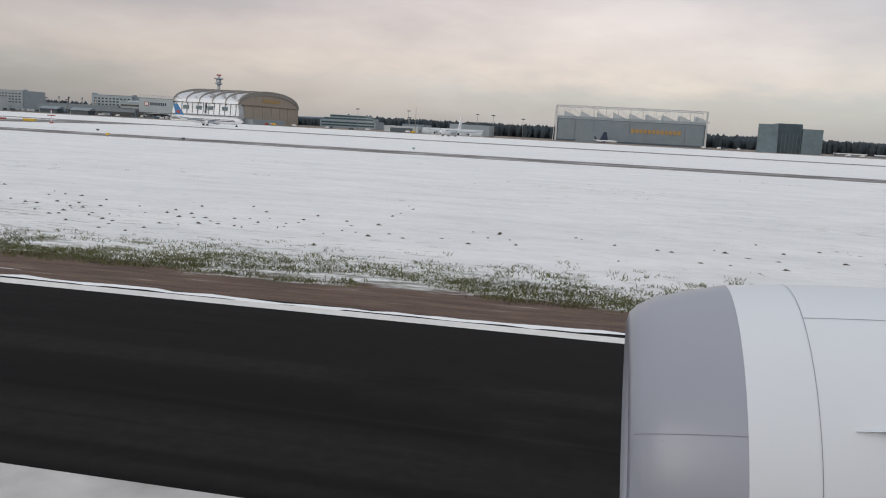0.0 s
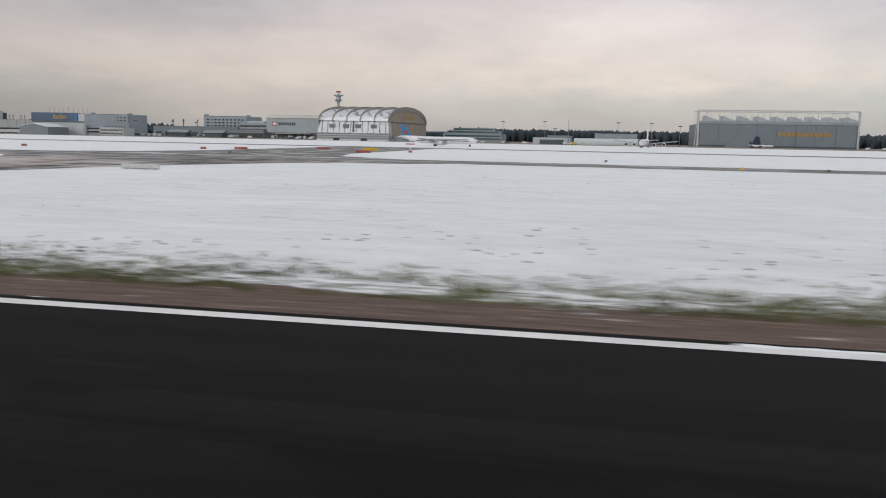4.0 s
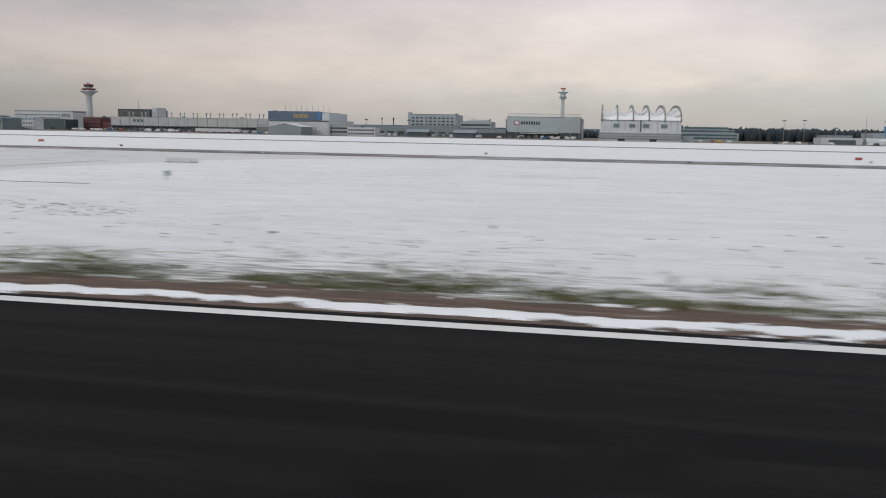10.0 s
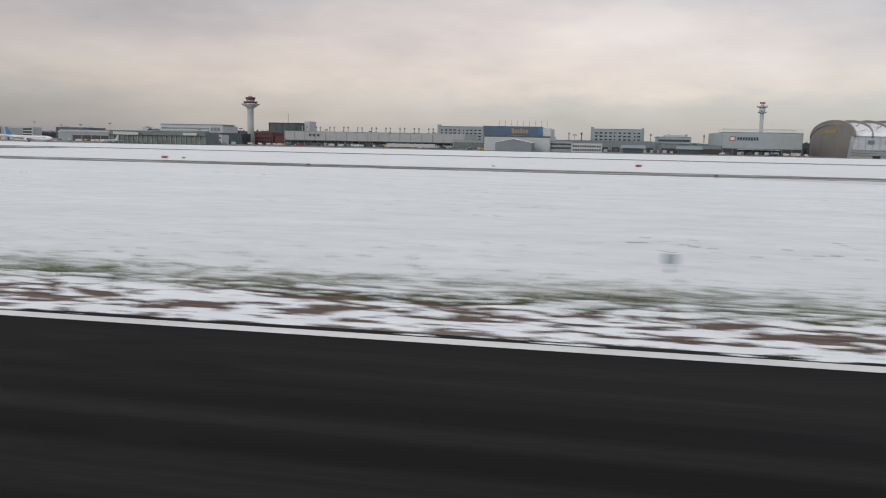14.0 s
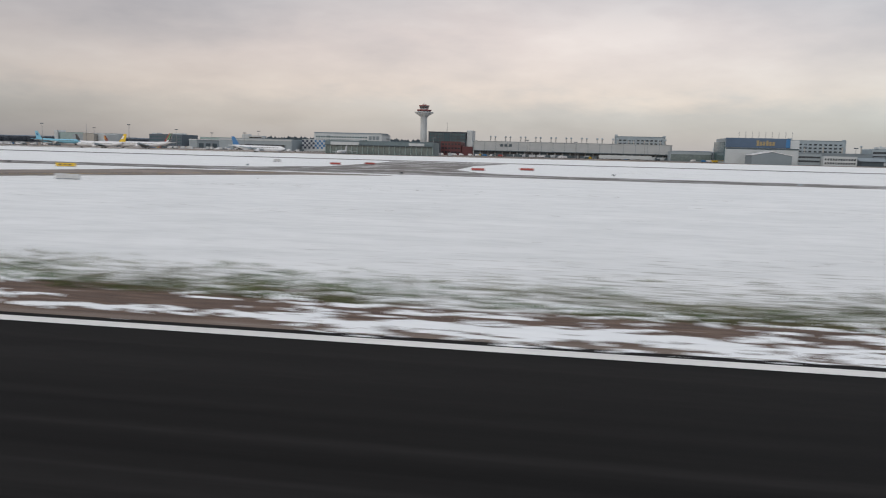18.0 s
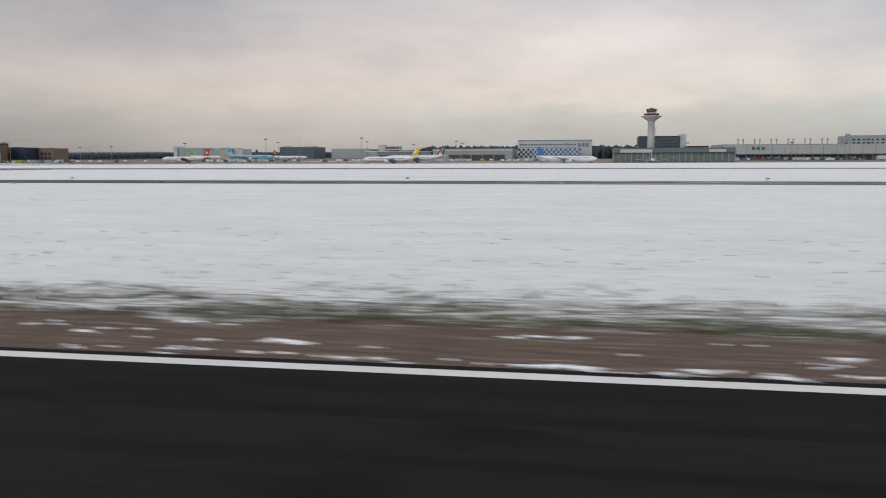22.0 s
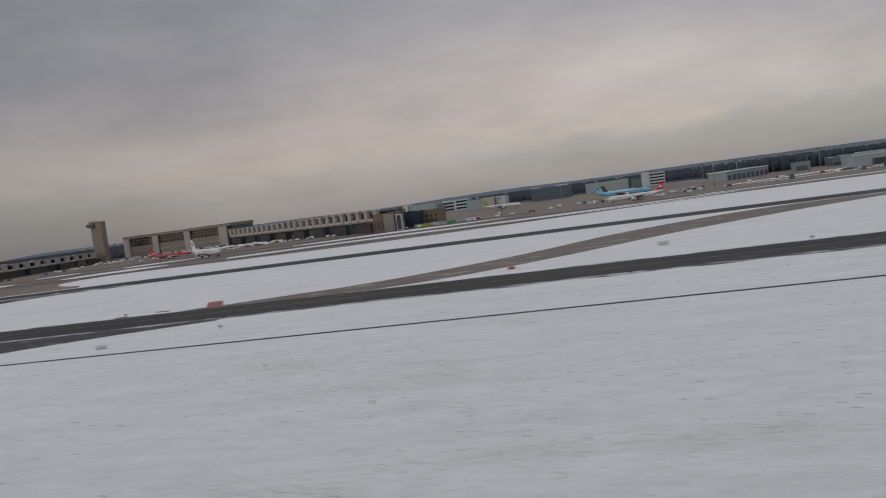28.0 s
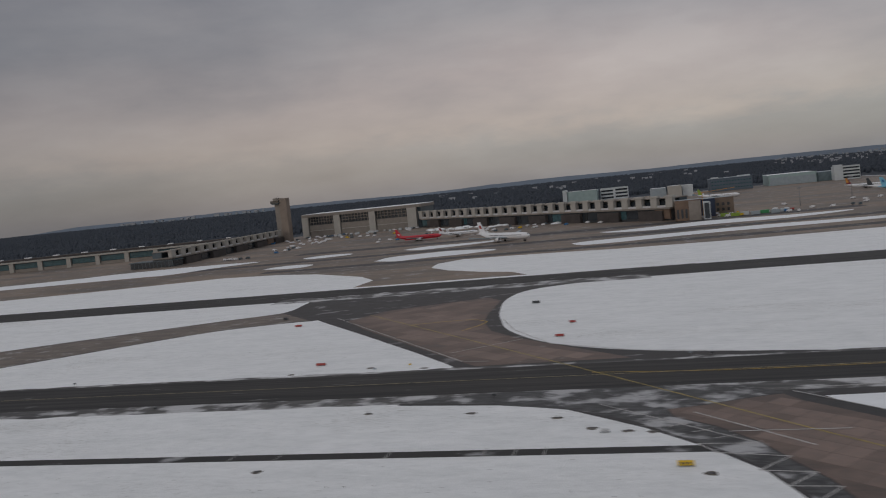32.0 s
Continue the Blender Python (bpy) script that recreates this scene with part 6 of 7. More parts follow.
# long cargo terminal with paired roof vents
fc = hall("cargo_terminal", -561, -455, 456, 500, 8.0, "cool_concrete", "long pale concrete cargo terminal with roof vents", "building")
for k in range(18):
    block("panel_joint", fc, M["grey"], -52.8 + k * 6.2, -52.6 + k * 6.2, -0.12, 0.06, 3.2, 8.0)
for k in range(26):
    block("gate", fc, M["black"] if k % 3 else M["darkgrey"], -52.4 + k * 4.06, -49.2 + k * 4.06, -0.6, -0.08, 0, 2.6)
block("canopy", fc, M["darkgrey"], -52.8, 52.8, -2.6, 0, 2.8, 3.2)
for k in range(3):
    block("name_bar", fc, M["darkgrey"], -38 + k * 2.4, -36.4 + k * 2.4, -0.2, -0.05, 5.4, 6.8, "grey company lettering")
for k in range(12):
    for q in (0, 2.6):
        x = -44 + k * 8.3 + q
        t = thing("roof_vent", -508 + x, 462, 8.12, "pale twin roof vent on the cargo terminal", "vent", "roof vents")
        turned("pipe", [(0.28, 0), (0.28, 2.2)], M["pale_concrete"], t, 10)
        turned("cap", [(0.5, 2.2), (0.5, 2.8), (0.3, 3.1)], M["lightgrey"], t, 10)
for k in range(10):
    x = -440 + k * 7 if k < 2 else -452 + k * 9.5
    t = thing("roof_vent", x + 40, 480, 5.92, "pale twin roof vent on the cargo hall", "vent", "roof vents")
    turned("pipe", [(0.3, 0), (0.3, 3.4)], M["pale_concrete"], t, 10)
    turned("cap", [(0.55, 3.4), (0.55, 4.2), (0.3, 4.5)], M["lightgrey"], t, 10)
lo = hall("low_depot", -458, -438, 432, 446, 4.8, "lightgrey", "low pale depot with glazed front", "building")
block("glazed_front", lo, M["green_glass"], -9.6, 9.6, -0.15, 0.1, 0.4, 3.6)
bus = thing("parked_trailer", -480, 430, 0, "long white trailer at the cargo terminal", "trailer")
block("body", bus, M["white_wall"], -13, 13, 0, 2.4, 0.5, 2.3)
for k in range(6):
    block("axle", bus, M["rubber"], -11.5 + k * 4.4, -10.7 + k * 4.4, 0.1, 2.3, 0, 0.6)

# control tower
def control_tower(x, y, h):
    a = thing("control_tower", x, y, 0, "white concrete control tower with red banded cab", "tower")
    turned("shaft", [(2.1, 0), (1.95, h * 0.45), (1.9, h * 0.74), (2.3, h * 0.76), (5.6, h * 0.835), (5.7, h * 0.85), (4.2, h * 0.855)], M["white_wall"], a, 28)
    turned("gallery_window", [(3.9, h * 0.855), (3.95, h * 0.872)], M["glass"], a, 28, label="dark ring of windows")
    turned("red_gallery", [(4.2, h * 0.872), (4.3, h * 0.885), (4.25, h * 0.897), (2.5, h * 0.900)], M["tower_red"], a, 28, label="faded red cladding ring")
    turned("neck", [(2.3, h * 0.900), (2.2, h * 0.920)], M["white_wall"], a, 24)
    v, f = lathe([(2.35, h * 0.920), (2.9, h * 0.968), (2.8, h * 0.970)], 12)
    part_mesh("cab_glass", mesh_of("cab_glass", v, f), M["green_glass"], a, "slanted pale cab glazing")
    for k in range(12):
        ang = 2 * math.pi * k / 12
        beam("mullion", a, M["tower_red"], (2.37 * math.cos(ang), 2.37 * math.sin(ang), h * 0.920), (2.92 * math.cos(ang), 2.92 * math.sin(ang), h * 0.968), 0.22)
    turned("cab_sill", [(2.6, h * 0.940), (2.75, h * 0.944), (2.6, h * 0.948)], M["darkgrey"], a, 20)
    turned("cab_roof", [(3.1, h * 0.968), (3.1, h * 0.982), (1.4, h * 0.988), (1.3, h * 1.0)], M["tower_red"], a, 20)
    for q in (-0.7, 0, 0.7):
        beam("antenna", a, M["steel"], (q, 0, h), (q, 0, h * (1.05 if q == 0 else 1.03)), 0.09)


control_tower(-595.0, 487, 29.0)

# dark banded office by the tower
bk = hall("dark_office", -600, -575.5, 527, 550, 14.0, "dark_blue_wall", "dark office block with vertical fins", "building")
windows(bk, -11.5, 11.5, 0, 8.2, 3, 14, 1.9, 1.1, 1.2, "teal_glass")
for k in range(6):
    block("fin", bk, M["darkgrey"], -12.1 + k * 4.7, -11.8 + k * 4.7, -0.3, 0.0, 6.4, 14.0)
block("white_core", bk, M["white_wall"], 12.4, 16.0, 1, 14, 0, 15.4, "white stair core")
beam("mast", bk, M["steel"], (-1.5, 8, 14), (-1.5, 8, 20.5), 0.22)
rd = hall("red_office", -579, -567.5, 456, 470, 7.3, "maroon", "maroon clad office below the tower", "building")
windows(rd, -5.4, 5.4, 0, 1.2, 3, 6, 2.2, 1.2, 0.9)
block("low_wing", rd, M["maroon"], 5.8, 12.0, 1, 10, 0, 5.0, "lower maroon wing")
bs = hall("black_depot", -594, -579.5, 440, 452, 6.0, "steel_dark", "long dark teal depot beside the red office", "building")
for k in range(7):
    block("panel_joint", bs, M["black"], -6.9 + k * 2.2, -6.8 + k * 2.2, -0.08, 0.04, 0.2, 5.6)
for x0, x1, hh, ma, lb in ((-588.2, -582.4, 5.2, "cream", "cream rendered office beside the glazed hall"), (-582.0, -575.0, 4.9, "white_wall", "pale office with dark ground floor")):
    cr2 = hall("small_office", x0, x1, 405.8, 414, hh, ma, lb, "building")
    w = (x1 - x0) / 2
    windows(cr2, -w + 0.4, w - 0.4, 0, 0.9, 2, 4, 2.1, 0.8, 0.8)
    block("ground_floor_band", cr2, M["darkgrey"], -w + 0.3, w - 0.3, -0.5, 0.1, 0.0, 0.7)
# white office with two window rows
lg = hall("white_office", -673, -628, 517, 540, 11.2, "white_wall", "white office building with two window rows", "building")
windows(lg, -21.6, 13, 0, 6.8, 2, 20, 2.0, 1.1, 1.0, "teal_glass")
block("roof_band", lg, M["grey"], -22.5, 22.5, 0.4, 18, 11.2, 12.2)
for k in range(3):
    block("letter_bar", lg, M["grey"], 14 + k * 2.4, 15.8 + k * 2.4, -0.2, -0.04, 7.8, 10.2, "grey company lettering")
# chequered hall
ck = hall("chequered_hall", -670, -634, 486, 510, 7.0, "white_wall", "low hall with blue and white chequered front", "building")
for r in range(4):
    for c in range(27):
        if (r + c) % 2:
            block("chequer", ck, M["deepblue"] if c > 5 else M["navy"], -17.9 + c * 1.33, -16.6 + c * 1.33, -0.12, 0.04, 1.5 + r * 1.33, 2.8 + r * 1.33)
# glass-fronted hall
gl = hall("glazed_hall", -618, -567, 372, 386, 5.9, "steel_teal", "long low hall with greenish glass front", "building", "grey")
for k in range(20):
    block("pane", gl, M["green_glass"], -25.0 + k * 2.52, -22.8 + k * 2.52, -0.1, 0.06, 0.3, 3.7)
for k in range(21):
    block("pillar", gl, M["pale_teal"], -25.3 + k * 2.52, -25.05 + k * 2.52, -0.5, -0.08, 0, 4.0, "pale steel pillar")
block("canopy", gl, M["darkgrey"], -25.5, 25.5, -1.2, 0.0, 4.0, 4.3)
block("sign_panel", gl, M["white_wall"], -22.5, -9.0, -1.4, -1.2, 4.1, 5.5, "long white sign panel")
block("sign_panel", gl, M["white_wall"], 14.5, 21.5, -1.4, -1.2, 4.3, 5.5, "white sign panel")
# grey halls on the cargo apron
gh = hall("grey_hall", -718, -672, 474, 500, 6.6, "lightgrey", "long grey hall with dark open front", "building")
block("open_front", gh, M["black"], -14, 19, -0.2, 0.1, 0, 3.4)
block("eaves_band", gh, M["white_wall"], -23.1, 23.1, -0.3, 0.0, 5.6, 6.4)
for k in range(6):
    block("bay_post", gh, M["grey"], -13.8 + k * 6.5, -13.3 + k * 6.5, -0.4, -0.18, 0, 3.4)
dh = hall("dark_hall", -920.5, -886, 752, 785, 10.8, "slate_wall", "dark blue hall with pale roof boxes", "building")
windows(dh, -16.5, 16.5, 0, 2.0, 3, 14, 2.9, 1.5, 1.0, "teal_glass")
for x0, x1 in ((-16, -10), (6, 16)):
    block("roof_box", dh, M["white_wall"], x0, x1, 3, 12, 10.8, 12.1, "pale roof box")
gb = hall("pale_teal_hall", -1047, -1019, 795, 820, 11.0, "pale_teal", "pale teal hall with a snowy roof", "building", "snow")
block("gable_block", gb, M["white_wall"], -18, -14.2, -2, 12, 0, 13.0, "white stair block")
st = hall("striped_office", -1017, -991, 811, 826, 11.0, "white_wall", "white office block with dark window bands", "building")
for z in (1.2, 4.4, 7.6):
    block("window_band", st, M["glass"], -12.4, -0.8, -0.1, 0.1, z, z + 1.7)
    block("window_band", st, M["glass"], 1.2, 12.4, -0.1, 0.1, z + 0.4, z + 2.1)
ph = hall("pale_hangar", -872, -834, 760, 800, 9.0, "pale_teal", "wide pale hangar with a snowy roof", "hangar", "snow")
for k in range(7):
    block("door_leaf", ph, M["lightgrey"], -18.2 + k * 5.2, -13.2 + k * 5.2, -0.25, 0.0, 0.2, 6.8, "tall pale hangar door leaf")
hall("teal_hangar", -833, -812, 764, 800, 7.6, "steel_teal", "teal hangar beside a pale one", "hangar")
for x0, x1, y0, hh, ma, lb in ((-971, -958, 705, 8.6, "lightgrey", "grey depot with a snowy roof"), (-957, -946, 700, 9.6, "pale_concrete", "pale depot with a snowy roof"), (-945.5, -937, 705, 9.2, "white_wall", "white depot with a snowy roof")):
    hall("depot", x0, x1, y0, y0 + 20, hh, ma, lb, "building", "snow")
lg2 = thing("cargo_shed", -757.5, 573, 0, "long low blue-grey cargo shed with a snowy roof", "building", "", 49.5)
block("wall", lg2, M["lightgrey"], -23.5, 23.5, 0, 14, 0, 5.6)
block("roof", lg2, M["snow"], -23.8, 23.8, -0.4, 14.4, 5.6, 6.0, "snowy flat roof")
for k in range(9):
    block("gate", lg2, M["darkgrey"], -22 + k * 5.1, -18.6 + k * 5.1, -0.15, 0.05, 0, 3.2)
bx2 = hall("small_depot", -731, -721, 565, 575, 5.4, "grey", "small grey depot at the edge of the woods")
block("wide_door", bx2, M["darkgrey"], -3.6, 3.6, -0.15, 0.1, 0, 3.0)
for x0, x1, hh, ma, lb in ((-705.5, -697.5, 5.4, "steel_teal", "teal end of a long cargo shed"), (-697.2, -688, 5.8, "blue", "blue middle of a long cargo shed"), (-687.7, -640, 6.2, "pale_teal", "long pale cargo shed with a snowy roof")):
    sb = hall("cargo_shed", x0, x1, 578, 600, hh, ma, lb, "building", "snow")
    w = (x1 - x0) / 2
    block("loading_bays", sb, M["black"], -w + 0.8, w - 0.8, -0.15, 0.05, 0, 2.2)
wt = hall("office_tower", -822.8, -803, 748, 759, 11.2, "white_wall", "white office with dark window bands and a stair tower", "building")
block("stair_tower", wt, M["white_wall"], -9.9, -3.4, -0.6, 7, 0, 12.6)
for z in (1.2, 3.8, 6.4, 9.0):
    block("window_band", wt, M["glass"], -3.0, 9.4, -0.1, 0.1, z, z + 1.3)
# framed hangar with rooftop truss
def framed_hangar(x0, x1, y0, h, top):
    w = (x1 - x0) / 2
    b = thing("framed_hangar", (x0 + x1) / 2, y0, 0, "huge grey hangar under a white exposed roof truss", "hangar")
    block("front_wall", b, M["grey"], -w, w, 0, 60, 0, h)
    block("fascia", b, M["lightgrey"], -w - 0.3, w + 0.3, -0.4, 0.2, h, h + 1.4)
    for k in range(8):
        block("door_leaf", b, M["grey"], -w + 1 + k * (2 * w - 2) / 8, -w + 0.7 + (k + 1) * (2 * w - 2) / 8, -0.25, 0.0, 0.9, h - 0.6, "tall grey sliding door leaf")
    block("door_sill", b, M["darkgrey"], -w, w, -0.5, 0.0, 0, 0.9)
    for k in range(12):
        block("letter_bar", b, M["gold"], w * 0.02 + k * 2.3, w * 0.02 + 1.7 + k * 2.3, -0.4, -0.26, 6.2, 8.4, "golden company lettering")
    for yy in (0.0, 24):
        n = 12
        for k in range(n + 1):
            x = -w + 2 * w * k / n
            beam("truss_post", b, M["truss"], (x, yy, h + 1.3), (x, yy, top), 0.24)
            if k < n:
                x2 = -w + 2 * w * (k + 1) / n
                beam("truss_brace", b, M["truss"], (x, yy, top if k % 2 else h + 1.4), (x2, yy, h + 1.4 if k % 2 else top), 0.16)
        block("truss_chord", b, M["truss"], -w - 0.4, w + 0.4, yy - 0.25, yy + 0.25, top - 0.3, top + 0.3)
    for k in range(9):
        x = -w + 4 + k * 2 * w / 9
        v = [(x, 3, h + 1.4), (x + 7.5, 3, h + 1.4), (x, 3, h + 4.4), (x, 22, h + 1.4), (x + 7.5, 22, h + 1.4), (x, 22, h + 4.4)]
        part_mesh("roof_light", mesh_of("roof_light", v, [(0, 1, 2), (5, 4, 3), (1, 4, 5, 2), (3, 0, 2, 5), (0, 3, 4, 1)]), M["white_wall"], b, "white sawtooth roof light")
    for s in (-1, 1):
        block("corner_column", b, M["truss"], s * w - 0.5, s * w + 0.5, -0.6, 0.6, 0, top, "white corner column")
    beam("side_strut", b, M["truss"], (-w - 1.6, 0, 0), (-w - 0.6, 0, top), 0.35)


framed_hangar(-84.6, -2.0, 485, 12.6, 19.8)

# steel blast enclosure: concave wings round a dark glazed middle
def blast_enclosure(x, y):
    b = thing("blast_enclosure", x, y, 0, "blue-green steel blast enclosure with curved wings", "enclosure")
    def wing(xa, xb, h, flare, name):
        v, f = [], []
        for i in range(9):
            t = i / 8
            z = h * t
            out = flare * (1 - t) ** 2.2
            for xx, s in ((xa, -1), (xb, 1)):
                v.append((xx + (s * out * 0.5 if xx == xa else 0), -out, z))
        for i in range(9):
            z = h * i / 8
            v += [(xa, 3.5, z), (xb, 3.5, z)]
        for i in range(8):
            f += [(2 * i, 2 * i + 1, 2 * i + 3, 2 * i + 2), (18 + 2 * i + 1, 18 + 2 * i, 20 + 2 * i, 20 + 2 * i + 1), (2 * i + 1, 19 + 2 * i, 21 + 2 * i, 2 * i + 3), (18 + 2 * i, 2 * i, 2 * i + 2, 20 + 2 * i)]
        f.append((16, 17, 35, 34))
        part_mesh(name, mesh_of(name, v, f, False), M["steel_teal"], b, "curved blue-green steel wing")
    wing(-14.6, -6.0, 13.6, 2.2, "wing")
    wing(5.4, 14.6, 12.0, 0.6, "wing")
    block("middle", b, M["steel_dark"], -5.9, 5.3, 1.2, 14, 0, 14.2, "dark ribbed middle wall")
    for k in range(7):
        block("rib", b, M["steel_teal"], -5.6 + k * 1.75, -5.4 + k * 1.75, 1.0, 1.2, 0, 9.5)
    block("upper_band", b, M["steel_dark"], -5.9, 5.3, 1.05, 1.2, 9.6, 14.0)
    for k in range(6):
        block("rung", b, M["steel_teal"], -6.4, -5.0, 0.9, 1.1, 1.5 + k * 1.7, 1.8 + k * 1.7)


blast_enclosure(31.5, 430)
# small blast fence beside the framed hangar
bf = thing("blast_fence", -64, 462, 0, "small curved grey blast fence with dark fin", "fence")
v = []
for i in range(7):
    t = i / 6
    v += [(-8 + 3.2 * (1 - t) ** 0 - 4.4 * (1 - t) ** 2, 0, 5.6 * t), (4, 0, 5.6 * t)]
v += [(p[0], 2.0, p[2]) for p in v]
f = [(2 * i, 2 * i + 1, 2 * i + 3, 2 * i + 2) for i in range(6)] + [(15 + 2 * i, 14 + 2 * i, 16 + 2 * i, 17 + 2 * i) for i in range(6)] + [(2 * i, 2 * i + 2, 16 + 2 * i, 14 + 2 * i) for i in range(6)] + [(12, 13, 27, 26), (1, 15, 17, 3)]
part_mesh("curved_plate", mesh_of("curved_plate", v, f), M["grey"], bf)
v = [(4.2, -0.5, 0), (9.5, -0.5, 0), (8.2, -0.5, 5.8), (6.6, -0.5, 5.8), (4.2, 2, 0), (9.5, 2, 0), (8.2, 2, 5.8), (6.6, 2, 5.8)]
part_mesh("dark_fin", mesh_of("dark_fin", v, [(0, 1, 2, 3), (7, 6, 5, 4), (0, 3, 7, 4), (1, 5, 6, 2), (3, 2, 6, 7)]), M["navy"], bf)

# low halls between the hangars
wh = thing("tent_hall", -134, 425, 0, "long white vaulted tent hall", "tent")
v, f = [], []
for i in range(9):
    a = math.pi * i / 8
    for xx in (-15.5, 16):
        v.append((xx, 5 - 5 * math.cos(a), 0.6 + 2.6 * math.sin(a)))
f = [(2 * i, 2 * i + 1, 2 * i + 3, 2 * i + 2) for i in range(8)] + [tuple(range(0, 18, 2)), tuple(range(17, 0, -2))]
part_mesh("vault", mesh_of("vault", v, f, False), M["white_wall"], wh)
block("plinth", wh, M["white_wall"], -15.5, 16, 0, 10, 0, 0.7)
for k in range(9):
    block("seam_band", wh, M["lightgrey"], -15 + k * 3.8, -14.8 + k * 3.8, -0.05, 0.05, 0, 1.4)
hall("pale_hall", -140, -118, 450, 470, 5.6, "lightgrey", "pale grey hall behind the white tent")
hall("grey_hall", -164, -152, 440, 460, 4.2, "grey", "grey hall beside the white tent")
gate = hall("garage", -170, -151.5, 425, 440, 3.0, "white_wall", "white garage with one wide dark door")
block("wide_door", gate, M["darkgrey"], -5.8, 6.2, -0.15, 0.1, 0, 2.2)
ter = hall("terraced_office", -232, -196, 500, 520, 4.6, "lightgrey", "blue-grey terraced office with window bands")
for z, a in ((4.7, 16), (6.4, 12)):
    block("upper_storey", ter, M["lightgrey"], -a, a, 1.5, 14, z, z + 1.7)
for z, a in ((1.2, 17), (2.9, 17), (5.2, 15.8), (6.9, 11.8)):
    block("window_band", ter, M["teal_glass"], -a, a, -0.1 if z < 4 else 1.4, 1.6, z, z + 0.9)
for x in (-60, 55, 62, 74, 92):
    sc = thing("snow_covered_shed", x + 5, 470 if x < 0 else 445, 0, "low shed under thick snow", "shed")
    block("wall", sc, M["grey"], -3.5, 3.5, 0, 4, 0, 1.0)
    block("roof", sc, M["snow"], -3.8, 3.8, -0.3, 4.3, 1.0, 1.5, "thick snow on the roof")

# ---- unfinished terminal ----
def terminal_hall(x0, x1, y0, h):
    w = (x1 - x0) / 2
    b = thing("terminal_hall", (x0 + x1) / 2, y0, 0, "raw concrete terminal hall under construction", "building")
    block("back_wall", b, M["darkgrey"], -w + 1, w - 1, 3.0, 40, 0, h - 1)
    block("roof_slab", b, M["concrete"], -w, w, -0.5, 40, h - 2.2, h, "snow-edged concrete roof slab")
    block("roof_snow", b, M["snow"], -w + 0.5, w - 0.5, 0.5, 39, h, h + 0.25)
    for q, wd in ((-0.94, 5), (-0.40, 5), (0.19, 5), (0.84, 7)):
        block("pier_wall", b, M["pale_concrete"], w * q - wd / 2, w * q + wd / 2, -0.8, 3.0, 0, h - 2.2, "broad concrete pier")
    for a, c in ((-0.88, -0.46), (-0.34, 0.13), (0.25, 0.76)):
        x0, x1 = w * a, w * c
        block("recess_wall", b, M["concrete"], x0, x1, 0.6, 3.0, 0, h * 0.52, "grey recessed concrete wall")
        block("floor_band", b, M["pale_concrete"], x0, x1, 0.2, 3.0, h * 0.26, h * 0.29)
        block("glazing", b, M["glass"], x0, x1, 1.4, 1.6, h * 0.53, h - 2.3)
        for q in (0.64, 0.76):
            block("transom", b, M["concrete"], x0, x1, 1.0, 1.35, h * q, h * q + 0.35)
        n = 9
        for k in range(n):
            x = x0 + (x1 - x0) * (k + 0.5) / n
            block("mullion", b, M["concrete"], x - 0.14, x + 0.14, 0.8, 1.2, h * 0.53, h - 2.3)
    return b


terminal_hall(-1229, -1134, 590, 17.4)


def terminal_pier(ax, ay, bx, by, h, bays, label, lower="darkgrey"):
    """A pier from a to b with an open upper storey between concrete frames."""
    L = math.hypot(bx - ax, by - ay)
    b = thing("terminal_pier", ax, ay, 0, label, "building", "", math.degrees(math.atan2(by - ay, bx - ax)))
    d = 12
    block("lower_storey", b, M["black"], 0, L, 0.6, d, 0, h * 0.50, "dark unglazed lower storey")
    block("floor_slab", b, M["concrete"], -0.5, L + 0.5, -0.8, d, h * 0.50, h * 0.57)
    block("roof_slab", b, M["concrete"], -0.5, L + 0.5, 1.6, d, h * 0.93, h * 0.97)
    block("inner_wall", b, M["darkgrey"], 0, L, d * 0.55, d, h * 0.57, h * 0.95)
    step = L / bays
    block("back_glazing", b, M["glass"], 0, L, 2.4, 2.6, h * 0.57, h * 0.84)
    for k in range(bays + 1):
        block("frame", b, M["pale_concrete"], k * step - step * 0.21, k * step + step * 0.21, -0.7, 1.4, h * 0.57, h * 1.05, "pale concrete portal frame")
        block("frame_head", b, M["pale_concrete"], k * step - step * 0.30, k * step + step * 0.30, -0.9, 1.5, h * 0.98, h * 1.06)
        if k < bays:
            block("railing", b, M["truss"], k * step + step * 0.22, (k + 1) * step - step * 0.22, -0.4, -0.2, h * 0.57, h * 0.66)
            if k % 3 == 1:
                block("scaffold", b, M["site_dark"], k * step, k * step + step * 1.6, -1.6, 0.5, 0.0, h * 0.44, "dark sheeted scaffold bay")
            elif k >= bays - 2:
                block("plywood_bay", b, M["site_wood"], k * step + 0.2, (k + 1) * step - 0.2, -0.3, 0.55, h * 0.08, h * 0.48, "bare plywood bay")
            else:
                block("glazing", b, M["teal_glass"] if k % 5 == 0 else M["glass"], k * step + 0.3, (k + 1) * step - 0.3, 0.3, 0.55, h * 0.10, h * 0.46)
    return b


